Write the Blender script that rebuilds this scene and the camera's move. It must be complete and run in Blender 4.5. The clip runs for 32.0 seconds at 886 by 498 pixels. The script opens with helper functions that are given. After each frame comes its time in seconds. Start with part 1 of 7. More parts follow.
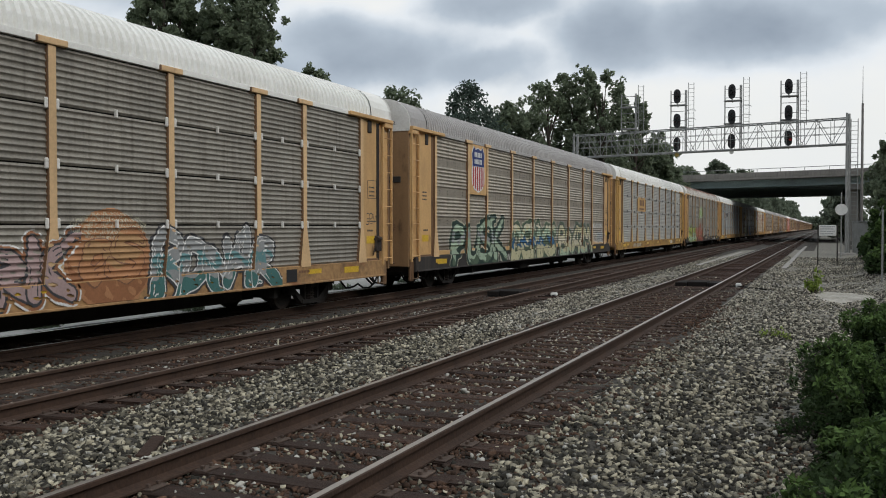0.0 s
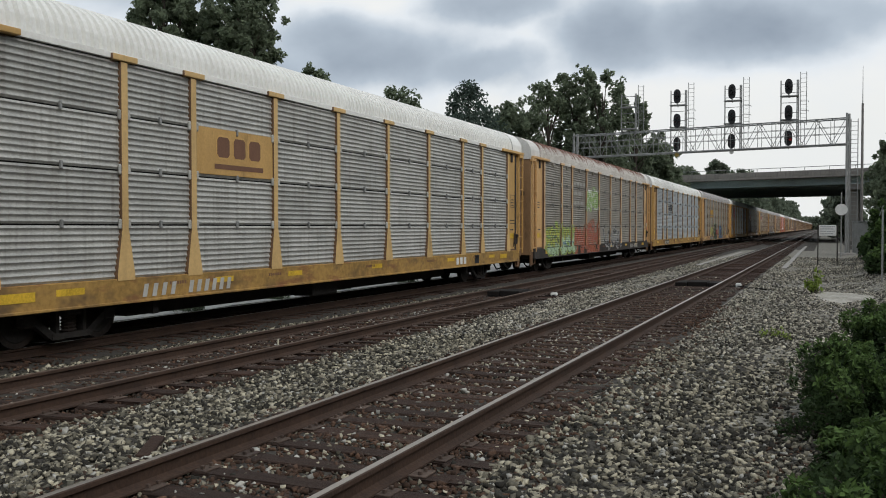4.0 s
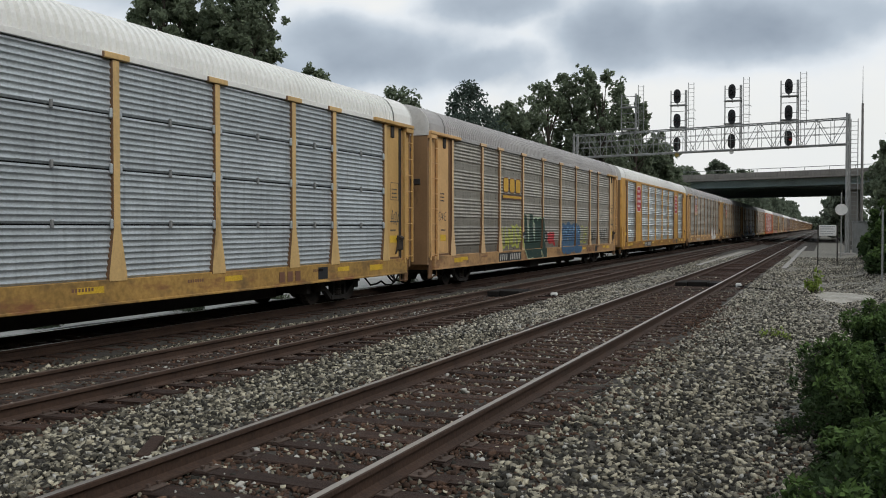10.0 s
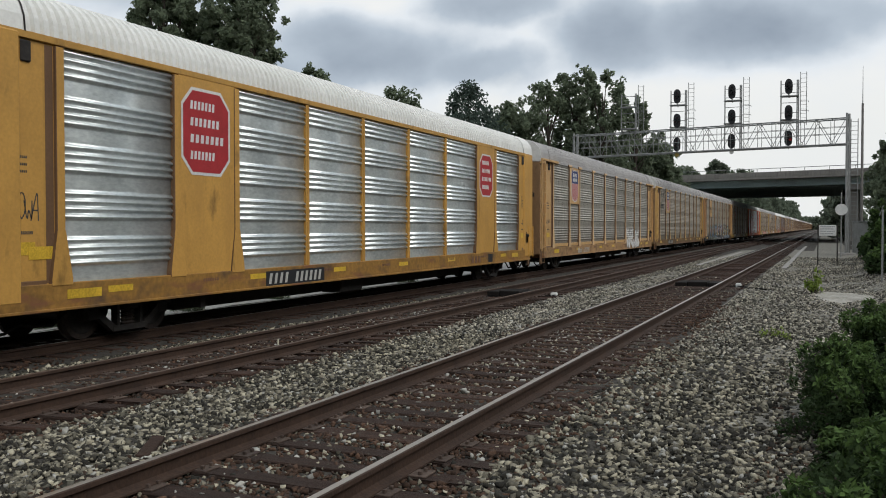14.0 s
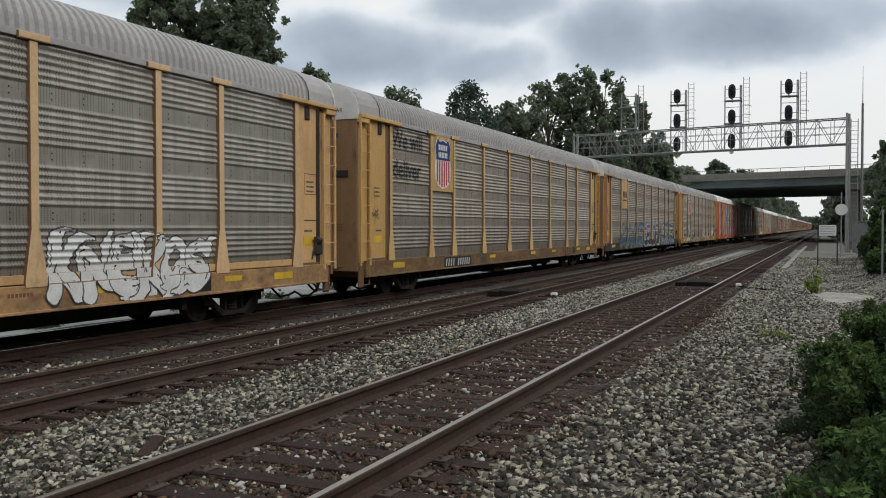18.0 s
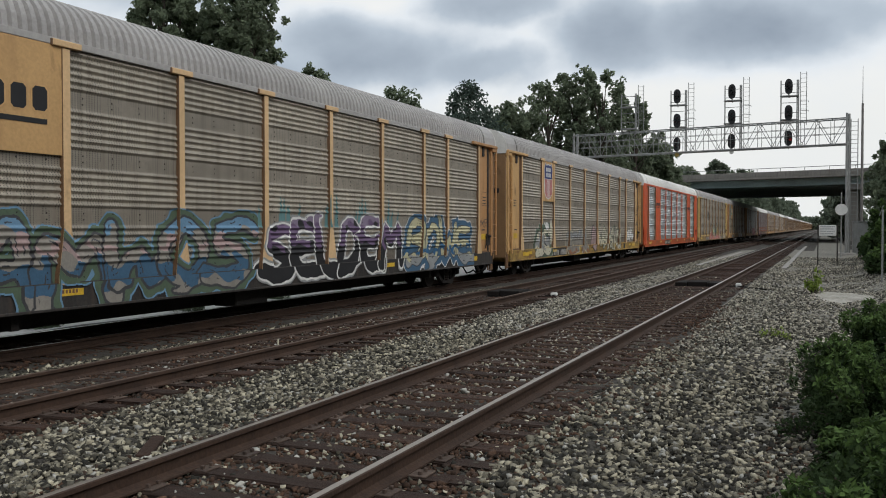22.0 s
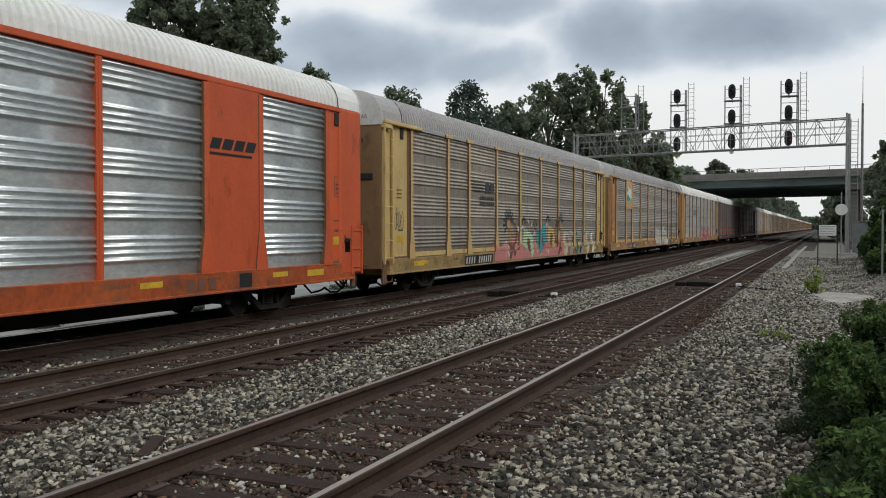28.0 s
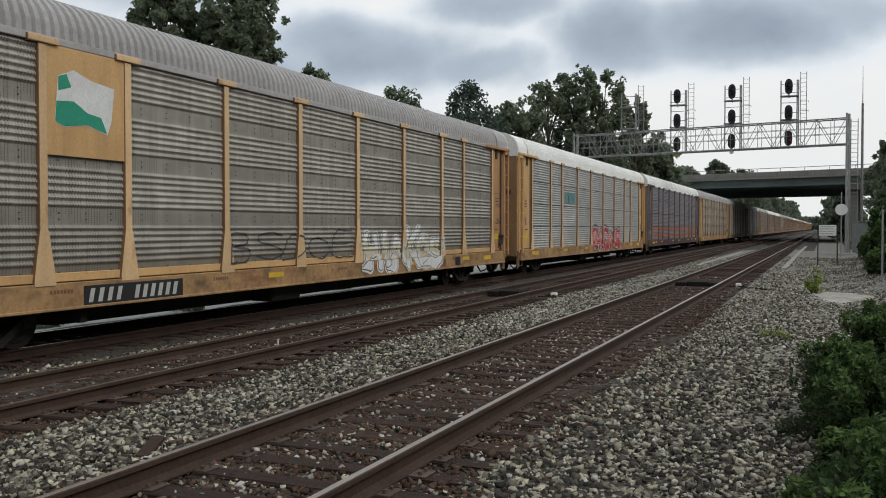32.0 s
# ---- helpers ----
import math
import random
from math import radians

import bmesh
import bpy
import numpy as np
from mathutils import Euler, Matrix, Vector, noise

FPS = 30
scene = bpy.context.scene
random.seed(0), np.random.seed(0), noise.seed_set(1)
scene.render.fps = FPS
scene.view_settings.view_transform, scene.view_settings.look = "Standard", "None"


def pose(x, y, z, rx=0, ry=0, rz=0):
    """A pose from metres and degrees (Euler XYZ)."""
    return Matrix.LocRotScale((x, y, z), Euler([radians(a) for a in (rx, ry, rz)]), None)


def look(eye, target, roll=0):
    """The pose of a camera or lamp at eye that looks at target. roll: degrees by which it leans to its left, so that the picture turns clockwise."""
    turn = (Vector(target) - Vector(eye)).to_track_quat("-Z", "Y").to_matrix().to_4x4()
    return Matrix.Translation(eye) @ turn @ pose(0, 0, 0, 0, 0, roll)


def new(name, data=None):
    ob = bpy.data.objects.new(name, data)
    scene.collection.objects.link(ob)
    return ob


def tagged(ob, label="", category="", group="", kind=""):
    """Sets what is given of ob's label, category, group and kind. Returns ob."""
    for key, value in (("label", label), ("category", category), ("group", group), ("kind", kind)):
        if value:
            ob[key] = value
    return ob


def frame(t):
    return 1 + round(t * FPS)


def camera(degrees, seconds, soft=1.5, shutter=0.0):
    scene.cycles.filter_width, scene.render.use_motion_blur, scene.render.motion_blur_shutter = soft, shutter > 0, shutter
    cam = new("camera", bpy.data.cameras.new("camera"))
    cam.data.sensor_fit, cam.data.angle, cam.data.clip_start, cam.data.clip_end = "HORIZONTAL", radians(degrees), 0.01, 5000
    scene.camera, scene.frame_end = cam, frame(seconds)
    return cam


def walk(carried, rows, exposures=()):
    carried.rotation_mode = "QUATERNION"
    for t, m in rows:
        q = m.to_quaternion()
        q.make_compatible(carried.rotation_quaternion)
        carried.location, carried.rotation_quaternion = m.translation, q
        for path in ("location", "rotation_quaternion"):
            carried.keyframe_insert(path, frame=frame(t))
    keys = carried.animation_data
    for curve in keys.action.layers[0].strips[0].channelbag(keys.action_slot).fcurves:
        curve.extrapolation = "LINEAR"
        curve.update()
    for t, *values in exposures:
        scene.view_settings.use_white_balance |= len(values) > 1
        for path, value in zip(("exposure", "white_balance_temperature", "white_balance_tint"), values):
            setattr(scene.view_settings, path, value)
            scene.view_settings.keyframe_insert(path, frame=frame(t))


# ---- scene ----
# still camera on the gravel beside the nearest track; z = 0 is the top of that track's rails, +y runs along the tracks
EYE = (0.0, 0.0, 1.615)
cam = camera(51.73, 32.0, soft=1.0)
CAM_POSE = pose(*EYE, 90 - 1.345, 0, 22.69)
walk(cam, [(0.0, CAM_POSE), (32.0, CAM_POSE)])

# ---------------------------------------------------------------- plan
TRACKS = (("near", -3.57, 0.0, 0.0), ("mid", -8.15, -0.12, -0.165), ("train", -12.72, -0.33, -0.33))
TRAIN_X, TRAIN_Z = -12.72, -0.33
PITCH, SPEED, FIRST = 28.55, 11.28, 23.88     # car length over couplers, metres a second, gap ahead of car 1 at the start


# ---------------------------------------------------------------- light
def make_world():
    w = bpy.data.worlds.new("sky")
    scene.world = w
    w.use_nodes = True
    nt = w.node_tree
    nt.nodes.clear()
    N, L = nt.nodes.new, nt.links.new
    out, bg = N("ShaderNodeOutputWorld"), N("ShaderNodeBackground")
    sky = N("ShaderNodeTexSky")
    sky.sky_type, sky.sun_disc = "NISHITA", False
    sky.sun_elevation, sky.sun_rotation = radians(52), radians(200)
    tc, sep = N("ShaderNodeTexCoord"), N("ShaderNodeSeparateXYZ")
    L(tc.outputs["Generated"], sep.inputs[0])
    zz = N("ShaderNodeMath"); zz.operation = "MAXIMUM"; zz.inputs[1].default_value = 0.0
    L(sep.outputs["Z"], zz.inputs[0])
    za = N("ShaderNodeMath"); za.operation = "ADD"; za.inputs[1].default_value = 0.55
    L(zz.outputs[0], za.inputs[0])
    comb = N("ShaderNodeCombineXYZ")
    for axis in ("X", "Y"):
        d = N("ShaderNodeMath"); d.operation = "DIVIDE"
        L(sep.outputs[axis], d.inputs[0]); L(za.outputs[0], d.inputs[1])
        L(d.outputs[0], comb.inputs[axis])
    mp = N("ShaderNodeMapping")
    mp.inputs["Location"].default_value = (5.415, -8.367, 2.922)
    mp.inputs["Scale"].default_value = (2.1, 2.3, 1.0)
    L(comb.outputs[0], mp.inputs[0])
    big, fine = N("ShaderNodeTexNoise"), N("ShaderNodeTexNoise")
    big.inputs["Scale"].default_value, big.inputs["Detail"].default_value, big.inputs["Roughness"].default_value = 1.0, 7.0, 0.56
    big.inputs["Distortion"].default_value = 0.15
    fine.inputs["Scale"].default_value, fine.inputs["Detail"].default_value = 0.45, 3.0
    L(mp.outputs[0], big.inputs["Vector"]); L(mp.outputs[0], fine.inputs["Vector"])
    # the cloud masses over the line: (bearing, rise, half width, half height, weight) as slopes from due ahead
    def m(op, a, b=None, c=None):
        n = N("ShaderNodeMath"); n.operation = op
        for k, q in enumerate((a, b, c)):
            if q is None:
                continue
            if isinstance(q, (int, float)):
                n.inputs[k].default_value = q
            else:
                L(q, n.inputs[k])
        return n.outputs[0]
    warp = N("ShaderNodeTexNoise")
    warp.inputs["Scale"].default_value, warp.inputs["Detail"].default_value, warp.inputs["Roughness"].default_value = 7.0, 5.0, 0.5
    L(tc.outputs["Generated"], warp.inputs["Vector"])
    ws = N("ShaderNodeSeparateXYZ"); L(warp.outputs["Color"], ws.inputs[0])
    b0 = radians(22.69)
    ahead = m("ADD", m("MULTIPLY", sep.outputs["X"], -math.sin(b0)), m("MULTIPLY", sep.outputs["Y"], math.cos(b0)))
    aside = m("ADD", m("MULTIPLY", sep.outputs["X"], math.cos(b0)), m("MULTIPLY", sep.outputs["Y"], math.sin(b0)))
    safe = m("MAXIMUM", ahead, 0.2)
    u = m("ADD", m("DIVIDE", aside, safe), m("MULTIPLY_ADD", ws.outputs["X"], 0.16, -0.08))
    v = m("ADD", m("DIVIDE", sep.outputs["Z"], safe), m("MULTIPLY_ADD", ws.outputs["Y"], 0.07, -0.035))
    mass = None
    for cu, cv, hu, hv, wt in ((-0.09, 0.195, 0.115, 0.040, 1.0), (0.035, 0.178, 0.085, 0.022, 0.75), (0.05, 0.245, 0.08, 0.028, 0.85), (0.185, 0.212, 0.085, 0.040, 1.0),
                               (0.335, 0.212, 0.135, 0.036, 1.0), (0.44, 0.228, 0.09, 0.034, 0.7), (-0.22, 0.17, 0.08, 0.04, 0.8), (-0.3, 0.26, 0.12, 0.04, 0.7)):
        d = m("SQRT", m("ADD", m("POWER", m("ABSOLUTE", m("DIVIDE", m("SUBTRACT", u, cu), hu)), 2.0), m("POWER", m("ABSOLUTE", m("DIVIDE", m("SUBTRACT", v, cv), hv)), 2.0)))
        sm = N("ShaderNodeMapRange"); sm.interpolation_type = "SMOOTHSTEP"
        sm.inputs["From Min"].default_value, sm.inputs["From Max"].default_value = 0.25, 1.75
        sm.inputs["To Min"].default_value, sm.inputs["To Max"].default_value = wt, 0.0
        L(d, sm.inputs["Value"])
        mass = sm.outputs[0] if mass is None else m("SMOOTH_MAX", mass, sm.outputs[0], 0.15)
    dense = m("ADD", m("MULTIPLY_ADD", mass, 0.185, 0.38), m("MULTIPLY_ADD", big.outputs["Fac"], 0.30, -0.15))
    front = N("ShaderNodeMapRange"); front.interpolation_type = "SMOOTHSTEP"
    front.inputs["From Min"].default_value, front.inputs["From Max"].default_value = 0.55, 0.85
    L(ahead, front.inputs["Value"])
    cover = N("ShaderNodeMix")
    L(front.outputs[0], cover.inputs["Factor"]); L(big.outputs["Fac"], cover.inputs["A"]); L(dense, cover.inputs["B"])
    ramp = N("ShaderNodeValToRGB")
    e = ramp.color_ramp.elements
    e[0].position, e[0].color = 0.37, (0.88, 0.88, 0.86, 1)
    e[1].position, e[1].color = 0.61, (0.27, 0.325, 0.40, 1)
    m1 = e.new(0.44); m1.color = (0.74, 0.79, 0.84, 1)
    m2 = e.new(0.51); m2.color = (0.46, 0.53, 0.61, 1)
    L(cover.outputs["Result"], ramp.inputs[0])
    # lighter belt of cloud low over the horizon
    low = N("ShaderNodeMapRange"); low.inputs["From Min"].default_value, low.inputs["From Max"].default_value = 0.115, 0.165
    low.inputs["To Min"].default_value, low.inputs["To Max"].default_value = 0.66, 0.0
    edge = N("ShaderNodeMath"); edge.operation = "MULTIPLY_ADD"; edge.inputs[1].default_value = 0.22
    shift = N("ShaderNodeMath"); shift.operation = "ADD"; shift.inputs[1].default_value = -0.11
    L(big.outputs["Fac"], edge.inputs[0]); L(zz.outputs[0], edge.inputs[2]); L(edge.outputs[0], shift.inputs[0])
    L(shift.outputs[0], low.inputs["Value"])
    belt = N("ShaderNodeMix"); belt.data_type = "RGBA"
    L(low.outputs[0], belt.inputs["Factor"]); L(ramp.outputs[0], belt.inputs["A"])
    belt.inputs["B"].default_value = (0.80, 0.815, 0.80, 1)
    # a few thin places where the blue comes through
    thin = N("ShaderNodeMapRange"); thin.inputs["From Min"].default_value, thin.inputs["From Max"].default_value = 0.66, 0.74
    L(fine.outputs["Fac"], thin.inputs["Value"])
    dim = N("ShaderNodeVectorMath"); dim.operation = "SCALE"; dim.inputs["Scale"].default_value = 0.12
    L(sky.outputs[0], dim.inputs[0])
    mix = N("ShaderNodeMix"); mix.data_type = "RGBA"
    L(thin.outputs[0], mix.inputs["Factor"]); L(belt.outputs["Result"], mix.inputs["A"]); L(dim.outputs[0], mix.inputs["B"])
    L(mix.outputs["Result"], bg.inputs["Color"])
    bg.inputs["Strength"].default_value = 1.0
    L(bg.outputs[0], out.inputs["Surface"])


make_world()
sun = new("sun", bpy.data.lights.new("sun", "SUN"))
sun.data.energy, sun.data.angle, sun.data.color = 1.6, radians(40), (1.0, 0.965, 0.91)
sun.matrix_world = look((0, 0, 34), (-32, 16, 0))
scene.view_settings.exposure = 0.06


# ---------------------------------------------------------------- materials
MATS = {}


def mat(name, base, dark=None, rough=0.7, metal=0.0, grain=30.0, blotch=2.0, bump=0.2, bump_scale=None, amount=0.5, spec=0.4,
        streak=None, rust=None, rust_at=(0.58, 0.72), vary=0.0, stretch=(1, 1, 1), island=0.0, rust_stretch=(1, 1, 1), holes=False, rust_rise=None, bands=0.0, streak_amount=0.7, streak_size=(9.0, 9.0, 0.35)):
    """A weathered surface: base and dark blend by large blotches and fine grain; optional streaks and rust; vary: by object."""
    m = bpy.data.materials.new(name)
    MATS[name] = m
    m.use_nodes = True
    nt = m.node_tree
    N, L = nt.nodes.new, nt.links.new
    b = nt.nodes["Principled BSDF"]
    b.inputs["Roughness"].default_value, b.inputs["Metallic"].default_value = rough, metal
    b.inputs["Specular IOR Level"].default_value = spec
    tc, info = N("ShaderNodeTexCoord"), N("ShaderNodeObjectInfo")
    off = N("ShaderNodeVectorMath"); off.operation = "MULTIPLY_ADD"
    comb = N("ShaderNodeCombineXYZ")
    for a in range(3):
        L(info.outputs["Random"], comb.inputs[a])
    L(comb.outputs[0], off.inputs[0]); off.inputs[1].default_value = (37.0, 53.0, 71.0)
    L(tc.outputs["Object"], off.inputs[2])
    mp = N("ShaderNodeMapping"); mp.inputs["Scale"].default_value = stretch
    L(off.outputs[0], mp.inputs[0])

    def noise_at(scale, detail=4.0, vec=mp):
        n = N("ShaderNodeTexNoise")
        n.inputs["Scale"].default_value, n.inputs["Detail"].default_value, n.inputs["Roughness"].default_value = scale, detail, 0.6
        L(vec.outputs[0], n.inputs["Vector"])
        return n
    n1, n2 = noise_at(blotch), noise_at(grain, 3.0)
    add = N("ShaderNodeMath"); add.operation = "ADD"
    L(n1.outputs["Fac"], add.inputs[0]); L(n2.outputs["Fac"], add.inputs[1])
    rng = N("ShaderNodeMapRange")
    rng.inputs["From Min"].default_value, rng.inputs["From Max"].default_value = 0.75, 1.3
    rng.inputs["To Max"].default_value = amount * 2
    L(add.outputs[0], rng.inputs["Value"])
    mix = N("ShaderNodeMix"); mix.data_type = "RGBA"
    dark = dark or tuple(c * 0.55 for c in base)
    mix.inputs["A"].default_value, mix.inputs["B"].default_value = (*base, 1), (*dark, 1)
    L(rng.outputs[0], mix.inputs["Factor"])
    col = mix.outputs["Result"]
    if streak:
        sm = N("ShaderNodeMapping"); sm.inputs["Scale"].default_value = streak_size
        L(off.outputs[0], sm.inputs[0])
        ns = noise_at(1.0, 3.0, sm)
        sr = N("ShaderNodeMapRange"); sr.inputs["From Min"].default_value, sr.inputs["From Max"].default_value = 0.5, 0.75
        sr.inputs["To Max"].default_value = streak_amount
        L(ns.outputs["Fac"], sr.inputs["Value"])
        sx = N("ShaderNodeMix"); sx.data_type = "RGBA"; sx.inputs["B"].default_value = (*streak, 1)
        L(sr.outputs[0], sx.inputs["Factor"]); L(col, sx.inputs["A"])
        col = sx.outputs["Result"]
    if rust:
        rm = N("ShaderNodeMapping"); rm.inputs["Scale"].default_value = rust_stretch
        L(off.outputs[0], rm.inputs[0])
        nr = noise_at(1.7, 6.0, rm)
        rr = N("ShaderNodeMapRange"); rr.inputs["From Min"].default_value, rr.inputs["From Max"].default_value = rust_at
        if rust_rise:
            # the rust has eaten in from the ridge and runs down in tongues
            z0, k = rust_rise
            rz = N("ShaderNodeSeparateXYZ"); L(tc.outputs["Object"], rz.inputs[0])
            rl = N("ShaderNodeMath"); rl.operation = "MULTIPLY_ADD"; rl.inputs[1].default_value, rl.inputs[2].default_value = k, -z0 * k
            L(rz.outputs["Z"], rl.inputs[0])
            ra = N("ShaderNodeMath"); ra.operation = "ADD"
            L(rl.outputs[0], ra.inputs[0]); L(nr.outputs["Fac"], ra.inputs[1])
            L(ra.outputs[0], rr.inputs["Value"])
        else:
            L(nr.outputs["Fac"], rr.inputs["Value"])
        rx = N("ShaderNodeMix"); rx.data_type = "RGBA"; rx.inputs["B"].default_value = (*rust, 1)
        L(rr.outputs[0], rx.inputs["Factor"]); L(col, rx.inputs["A"])
        col = rx.outputs["Result"]
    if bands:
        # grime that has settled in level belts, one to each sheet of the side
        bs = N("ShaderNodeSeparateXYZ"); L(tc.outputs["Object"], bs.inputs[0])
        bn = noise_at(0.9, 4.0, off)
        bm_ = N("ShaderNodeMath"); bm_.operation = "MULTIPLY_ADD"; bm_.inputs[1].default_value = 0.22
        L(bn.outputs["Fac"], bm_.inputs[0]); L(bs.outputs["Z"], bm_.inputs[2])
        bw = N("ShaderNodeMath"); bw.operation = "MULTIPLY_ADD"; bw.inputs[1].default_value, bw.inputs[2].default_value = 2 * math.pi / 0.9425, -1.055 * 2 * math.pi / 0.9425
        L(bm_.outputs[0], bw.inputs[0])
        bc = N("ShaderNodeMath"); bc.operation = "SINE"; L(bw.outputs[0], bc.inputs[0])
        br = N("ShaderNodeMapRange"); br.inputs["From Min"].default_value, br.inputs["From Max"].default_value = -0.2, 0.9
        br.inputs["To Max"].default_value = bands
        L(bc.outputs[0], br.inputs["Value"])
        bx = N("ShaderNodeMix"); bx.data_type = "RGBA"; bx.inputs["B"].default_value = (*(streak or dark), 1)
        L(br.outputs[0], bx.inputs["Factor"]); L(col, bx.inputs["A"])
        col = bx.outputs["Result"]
        # dark brown blended in from the panel's foot, fading out by about 2.4 m
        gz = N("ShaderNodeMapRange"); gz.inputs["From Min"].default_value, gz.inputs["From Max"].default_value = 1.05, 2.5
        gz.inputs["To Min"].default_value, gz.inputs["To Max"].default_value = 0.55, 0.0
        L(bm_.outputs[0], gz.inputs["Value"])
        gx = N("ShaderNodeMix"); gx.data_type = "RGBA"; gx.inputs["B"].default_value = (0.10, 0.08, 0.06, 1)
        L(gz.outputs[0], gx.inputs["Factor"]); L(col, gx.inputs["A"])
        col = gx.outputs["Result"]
    if holes:
        # punched ventilation holes, in broken upright rows
        sp = N("ShaderNodeSeparateXYZ")
        L(tc.outputs["Object"], sp.inputs[0])

        def gate(axis, pitch, share):
            d = N("ShaderNodeMath"); d.operation = "MULTIPLY"; d.inputs[1].default_value = 1 / pitch
            L(sp.outputs[axis], d.inputs[0])
            fr = N("ShaderNodeMath"); fr.operation = "FRACT"; L(d.outputs[0], fr.inputs[0])
            lt = N("ShaderNodeMath"); lt.operation = "LESS_THAN"; lt.inputs[1].default_value = share
            L(fr.outputs[0], lt.inputs[0])
            return lt
        ga, gb, gc = gate("Y", 0.062, 0.3), gate("Z", 0.036, 0.5), gate("Y", 0.47, 0.8)
        nm = noise_at(2.3, 2.0, off)
        gn = N("ShaderNodeMath"); gn.operation = "GREATER_THAN"; gn.inputs[1].default_value = 0.42
        L(nm.outputs["Fac"], gn.inputs[0])
        last = ga
        for q in (gb, gc, gn):
            ml = N("ShaderNodeMath"); ml.operation = "MULTIPLY"
            L(last.outputs[0], ml.inputs[0]); L(q.outputs[0], ml.inputs[1])
            last = ml
        hx = N("ShaderNodeMix"); hx.data_type = "RGBA"; hx.inputs["B"].default_value = (0.085, 0.08, 0.07, 1)
        L(last.outputs[0], hx.inputs["Factor"]); L(col, hx.inputs["A"])
        col = hx.outputs["Result"]
    if vary or island:
        hs = N("ShaderNodeHueSaturation")
        vr = N("ShaderNodeMapRange")
        k = vary or island
        vr.inputs["To Min"].default_value, vr.inputs["To Max"].default_value = 1 - k, 1 + k
        if island:
            geo = N("ShaderNodeNewGeometry")
            pw = N("ShaderNodeMath"); pw.operation = "POWER"; pw.inputs[1].default_value = 2.6 if island > 0.6 else 1.0
            L(geo.outputs["Random Per Island"], pw.inputs[0]); L(pw.outputs[0], vr.inputs["Value"])
            vr.inputs["To Max"].default_value = 1 + (2.4 if island > 0.6 else 1.0) * k
        else:
            L(info.outputs["Random"], vr.inputs["Value"])
        L(vr.outputs[0], hs.inputs["Value"]); L(col, hs.inputs["Color"])
        col = hs.outputs[0]
    L(col, b.inputs["Base Color"])
    if bump:
        bp = N("ShaderNodeBump"); bp.inputs["Strength"].default_value, bp.inputs["Distance"].default_value = bump, 0.02
        src = noise_at(bump_scale, 4.0) if bump_scale else n2
        L(src.outputs["Fac"], bp.inputs["Height"]); L(bp.outputs[0], b.inputs["Normal"])
    return m


def leaf_mat(name, base, trans=0.35, island=0.4):
    m = mat(name, base, tuple(c * 0.6 for c in base), rough=0.7, grain=12, blotch=0.6, bump=0.0, island=island, spec=0.15)
    nt = m.node_tree
    b = nt.nodes["Principled BSDF"]
    t = nt.nodes.new("ShaderNodeBsdfTranslucent")
    mx = nt.nodes.new("ShaderNodeMixShader")
    src = b.inputs["Base Color"].links[0].from_socket
    nt.links.new(src, t.inputs["Color"])
    mx.inputs[0].default_value = trans
    nt.links.new(b.outputs[0], mx.inputs[1]); nt.links.new(t.outputs[0], mx.inputs[2])
    nt.links.new(mx.outputs[0], nt.nodes["Material Output"].inputs["Surface"])
    return m


def paint(name, c, rough=0.65):
    """Spray or stencil paint on a surface."""
    return mat(name, c, tuple(x * 0.75 for x in c), rough=rough, grain=25, blotch=3, bump=0.05)


mat("ballast_ground", (0.062, 0.055, 0.045), (0.020, 0.017, 0.014), rough=0.95, grain=22, blotch=9, bump=1.0, bump_scale=24, amount=0.55)
mat("stone", (0.200, 0.183, 0.138), (0.085, 0.077, 0.057), rough=0.9, grain=40, blotch=6, bump=0.4, island=0.88, amount=0.4)
mat("stone_pale", (0.245, 0.227, 0.182), (0.125, 0.116, 0.092), rough=0.95, grain=40, blotch=6, bump=0.4, island=0.8, amount=0.4)
mat("stone_white", (0.42, 0.41, 0.37), (0.27, 0.26, 0.235), rough=0.85, grain=40, blotch=6, bump=0.3, island=0.35, amount=0.4)
mat("stone_brown", (0.085, 0.047, 0.030), (0.036, 0.021, 0.013), rough=0.95, grain=40, blotch=6, bump=0.4, island=0.55, amount=0.4)
mat("tie_wood", (0.052, 0.027, 0.018), (0.022, 0.012, 0.008), rough=0.95, grain=18, blotch=3, bump=0.8, vary=0.35, stretch=(0.5, 6, 6))
mat("rail_side", (0.062, 0.035, 0.023), (0.028, 0.016, 0.011), rough=0.85, grain=30, blotch=2, bump=0.3)
mat("rail_top", (0.40, 0.37, 0.34), (0.20, 0.18, 0.16), rough=0.34, metal=0.9, grain=20, blotch=1, bump=0.05, stretch=(20, 0.3, 1))
mat("rail_rusty_top", (0.13, 0.088, 0.065), (0.07, 0.044, 0.032), rough=0.6, metal=0.3, grain=20, blotch=1, bump=0.05, stretch=(20, 0.3, 1))
mat("plate_steel", (0.12, 0.085, 0.065), (0.05, 0.035, 0.03), rough=0.8, metal=0.2, grain=40, bump=0.3, vary=0.3)
mat("black_steel", (0.040, 0.035, 0.032), (0.018, 0.016, 0.015), rough=0.75, grain=14, blotch=2, bump=0.2, spec=0.3)
mat("wheel_steel", (0.06, 0.045, 0.038), (0.02, 0.016, 0.014), rough=0.7, metal=0.3, grain=20, bump=0.2)
mat("rubber", (0.016, 0.014, 0.013), rough=0.9, bump=0.1, spec=0.15)
mat("bright_steel", (0.55, 0.54, 0.52), (0.35, 0.34, 0.33), rough=0.35, metal=0.9, bump=0.05)
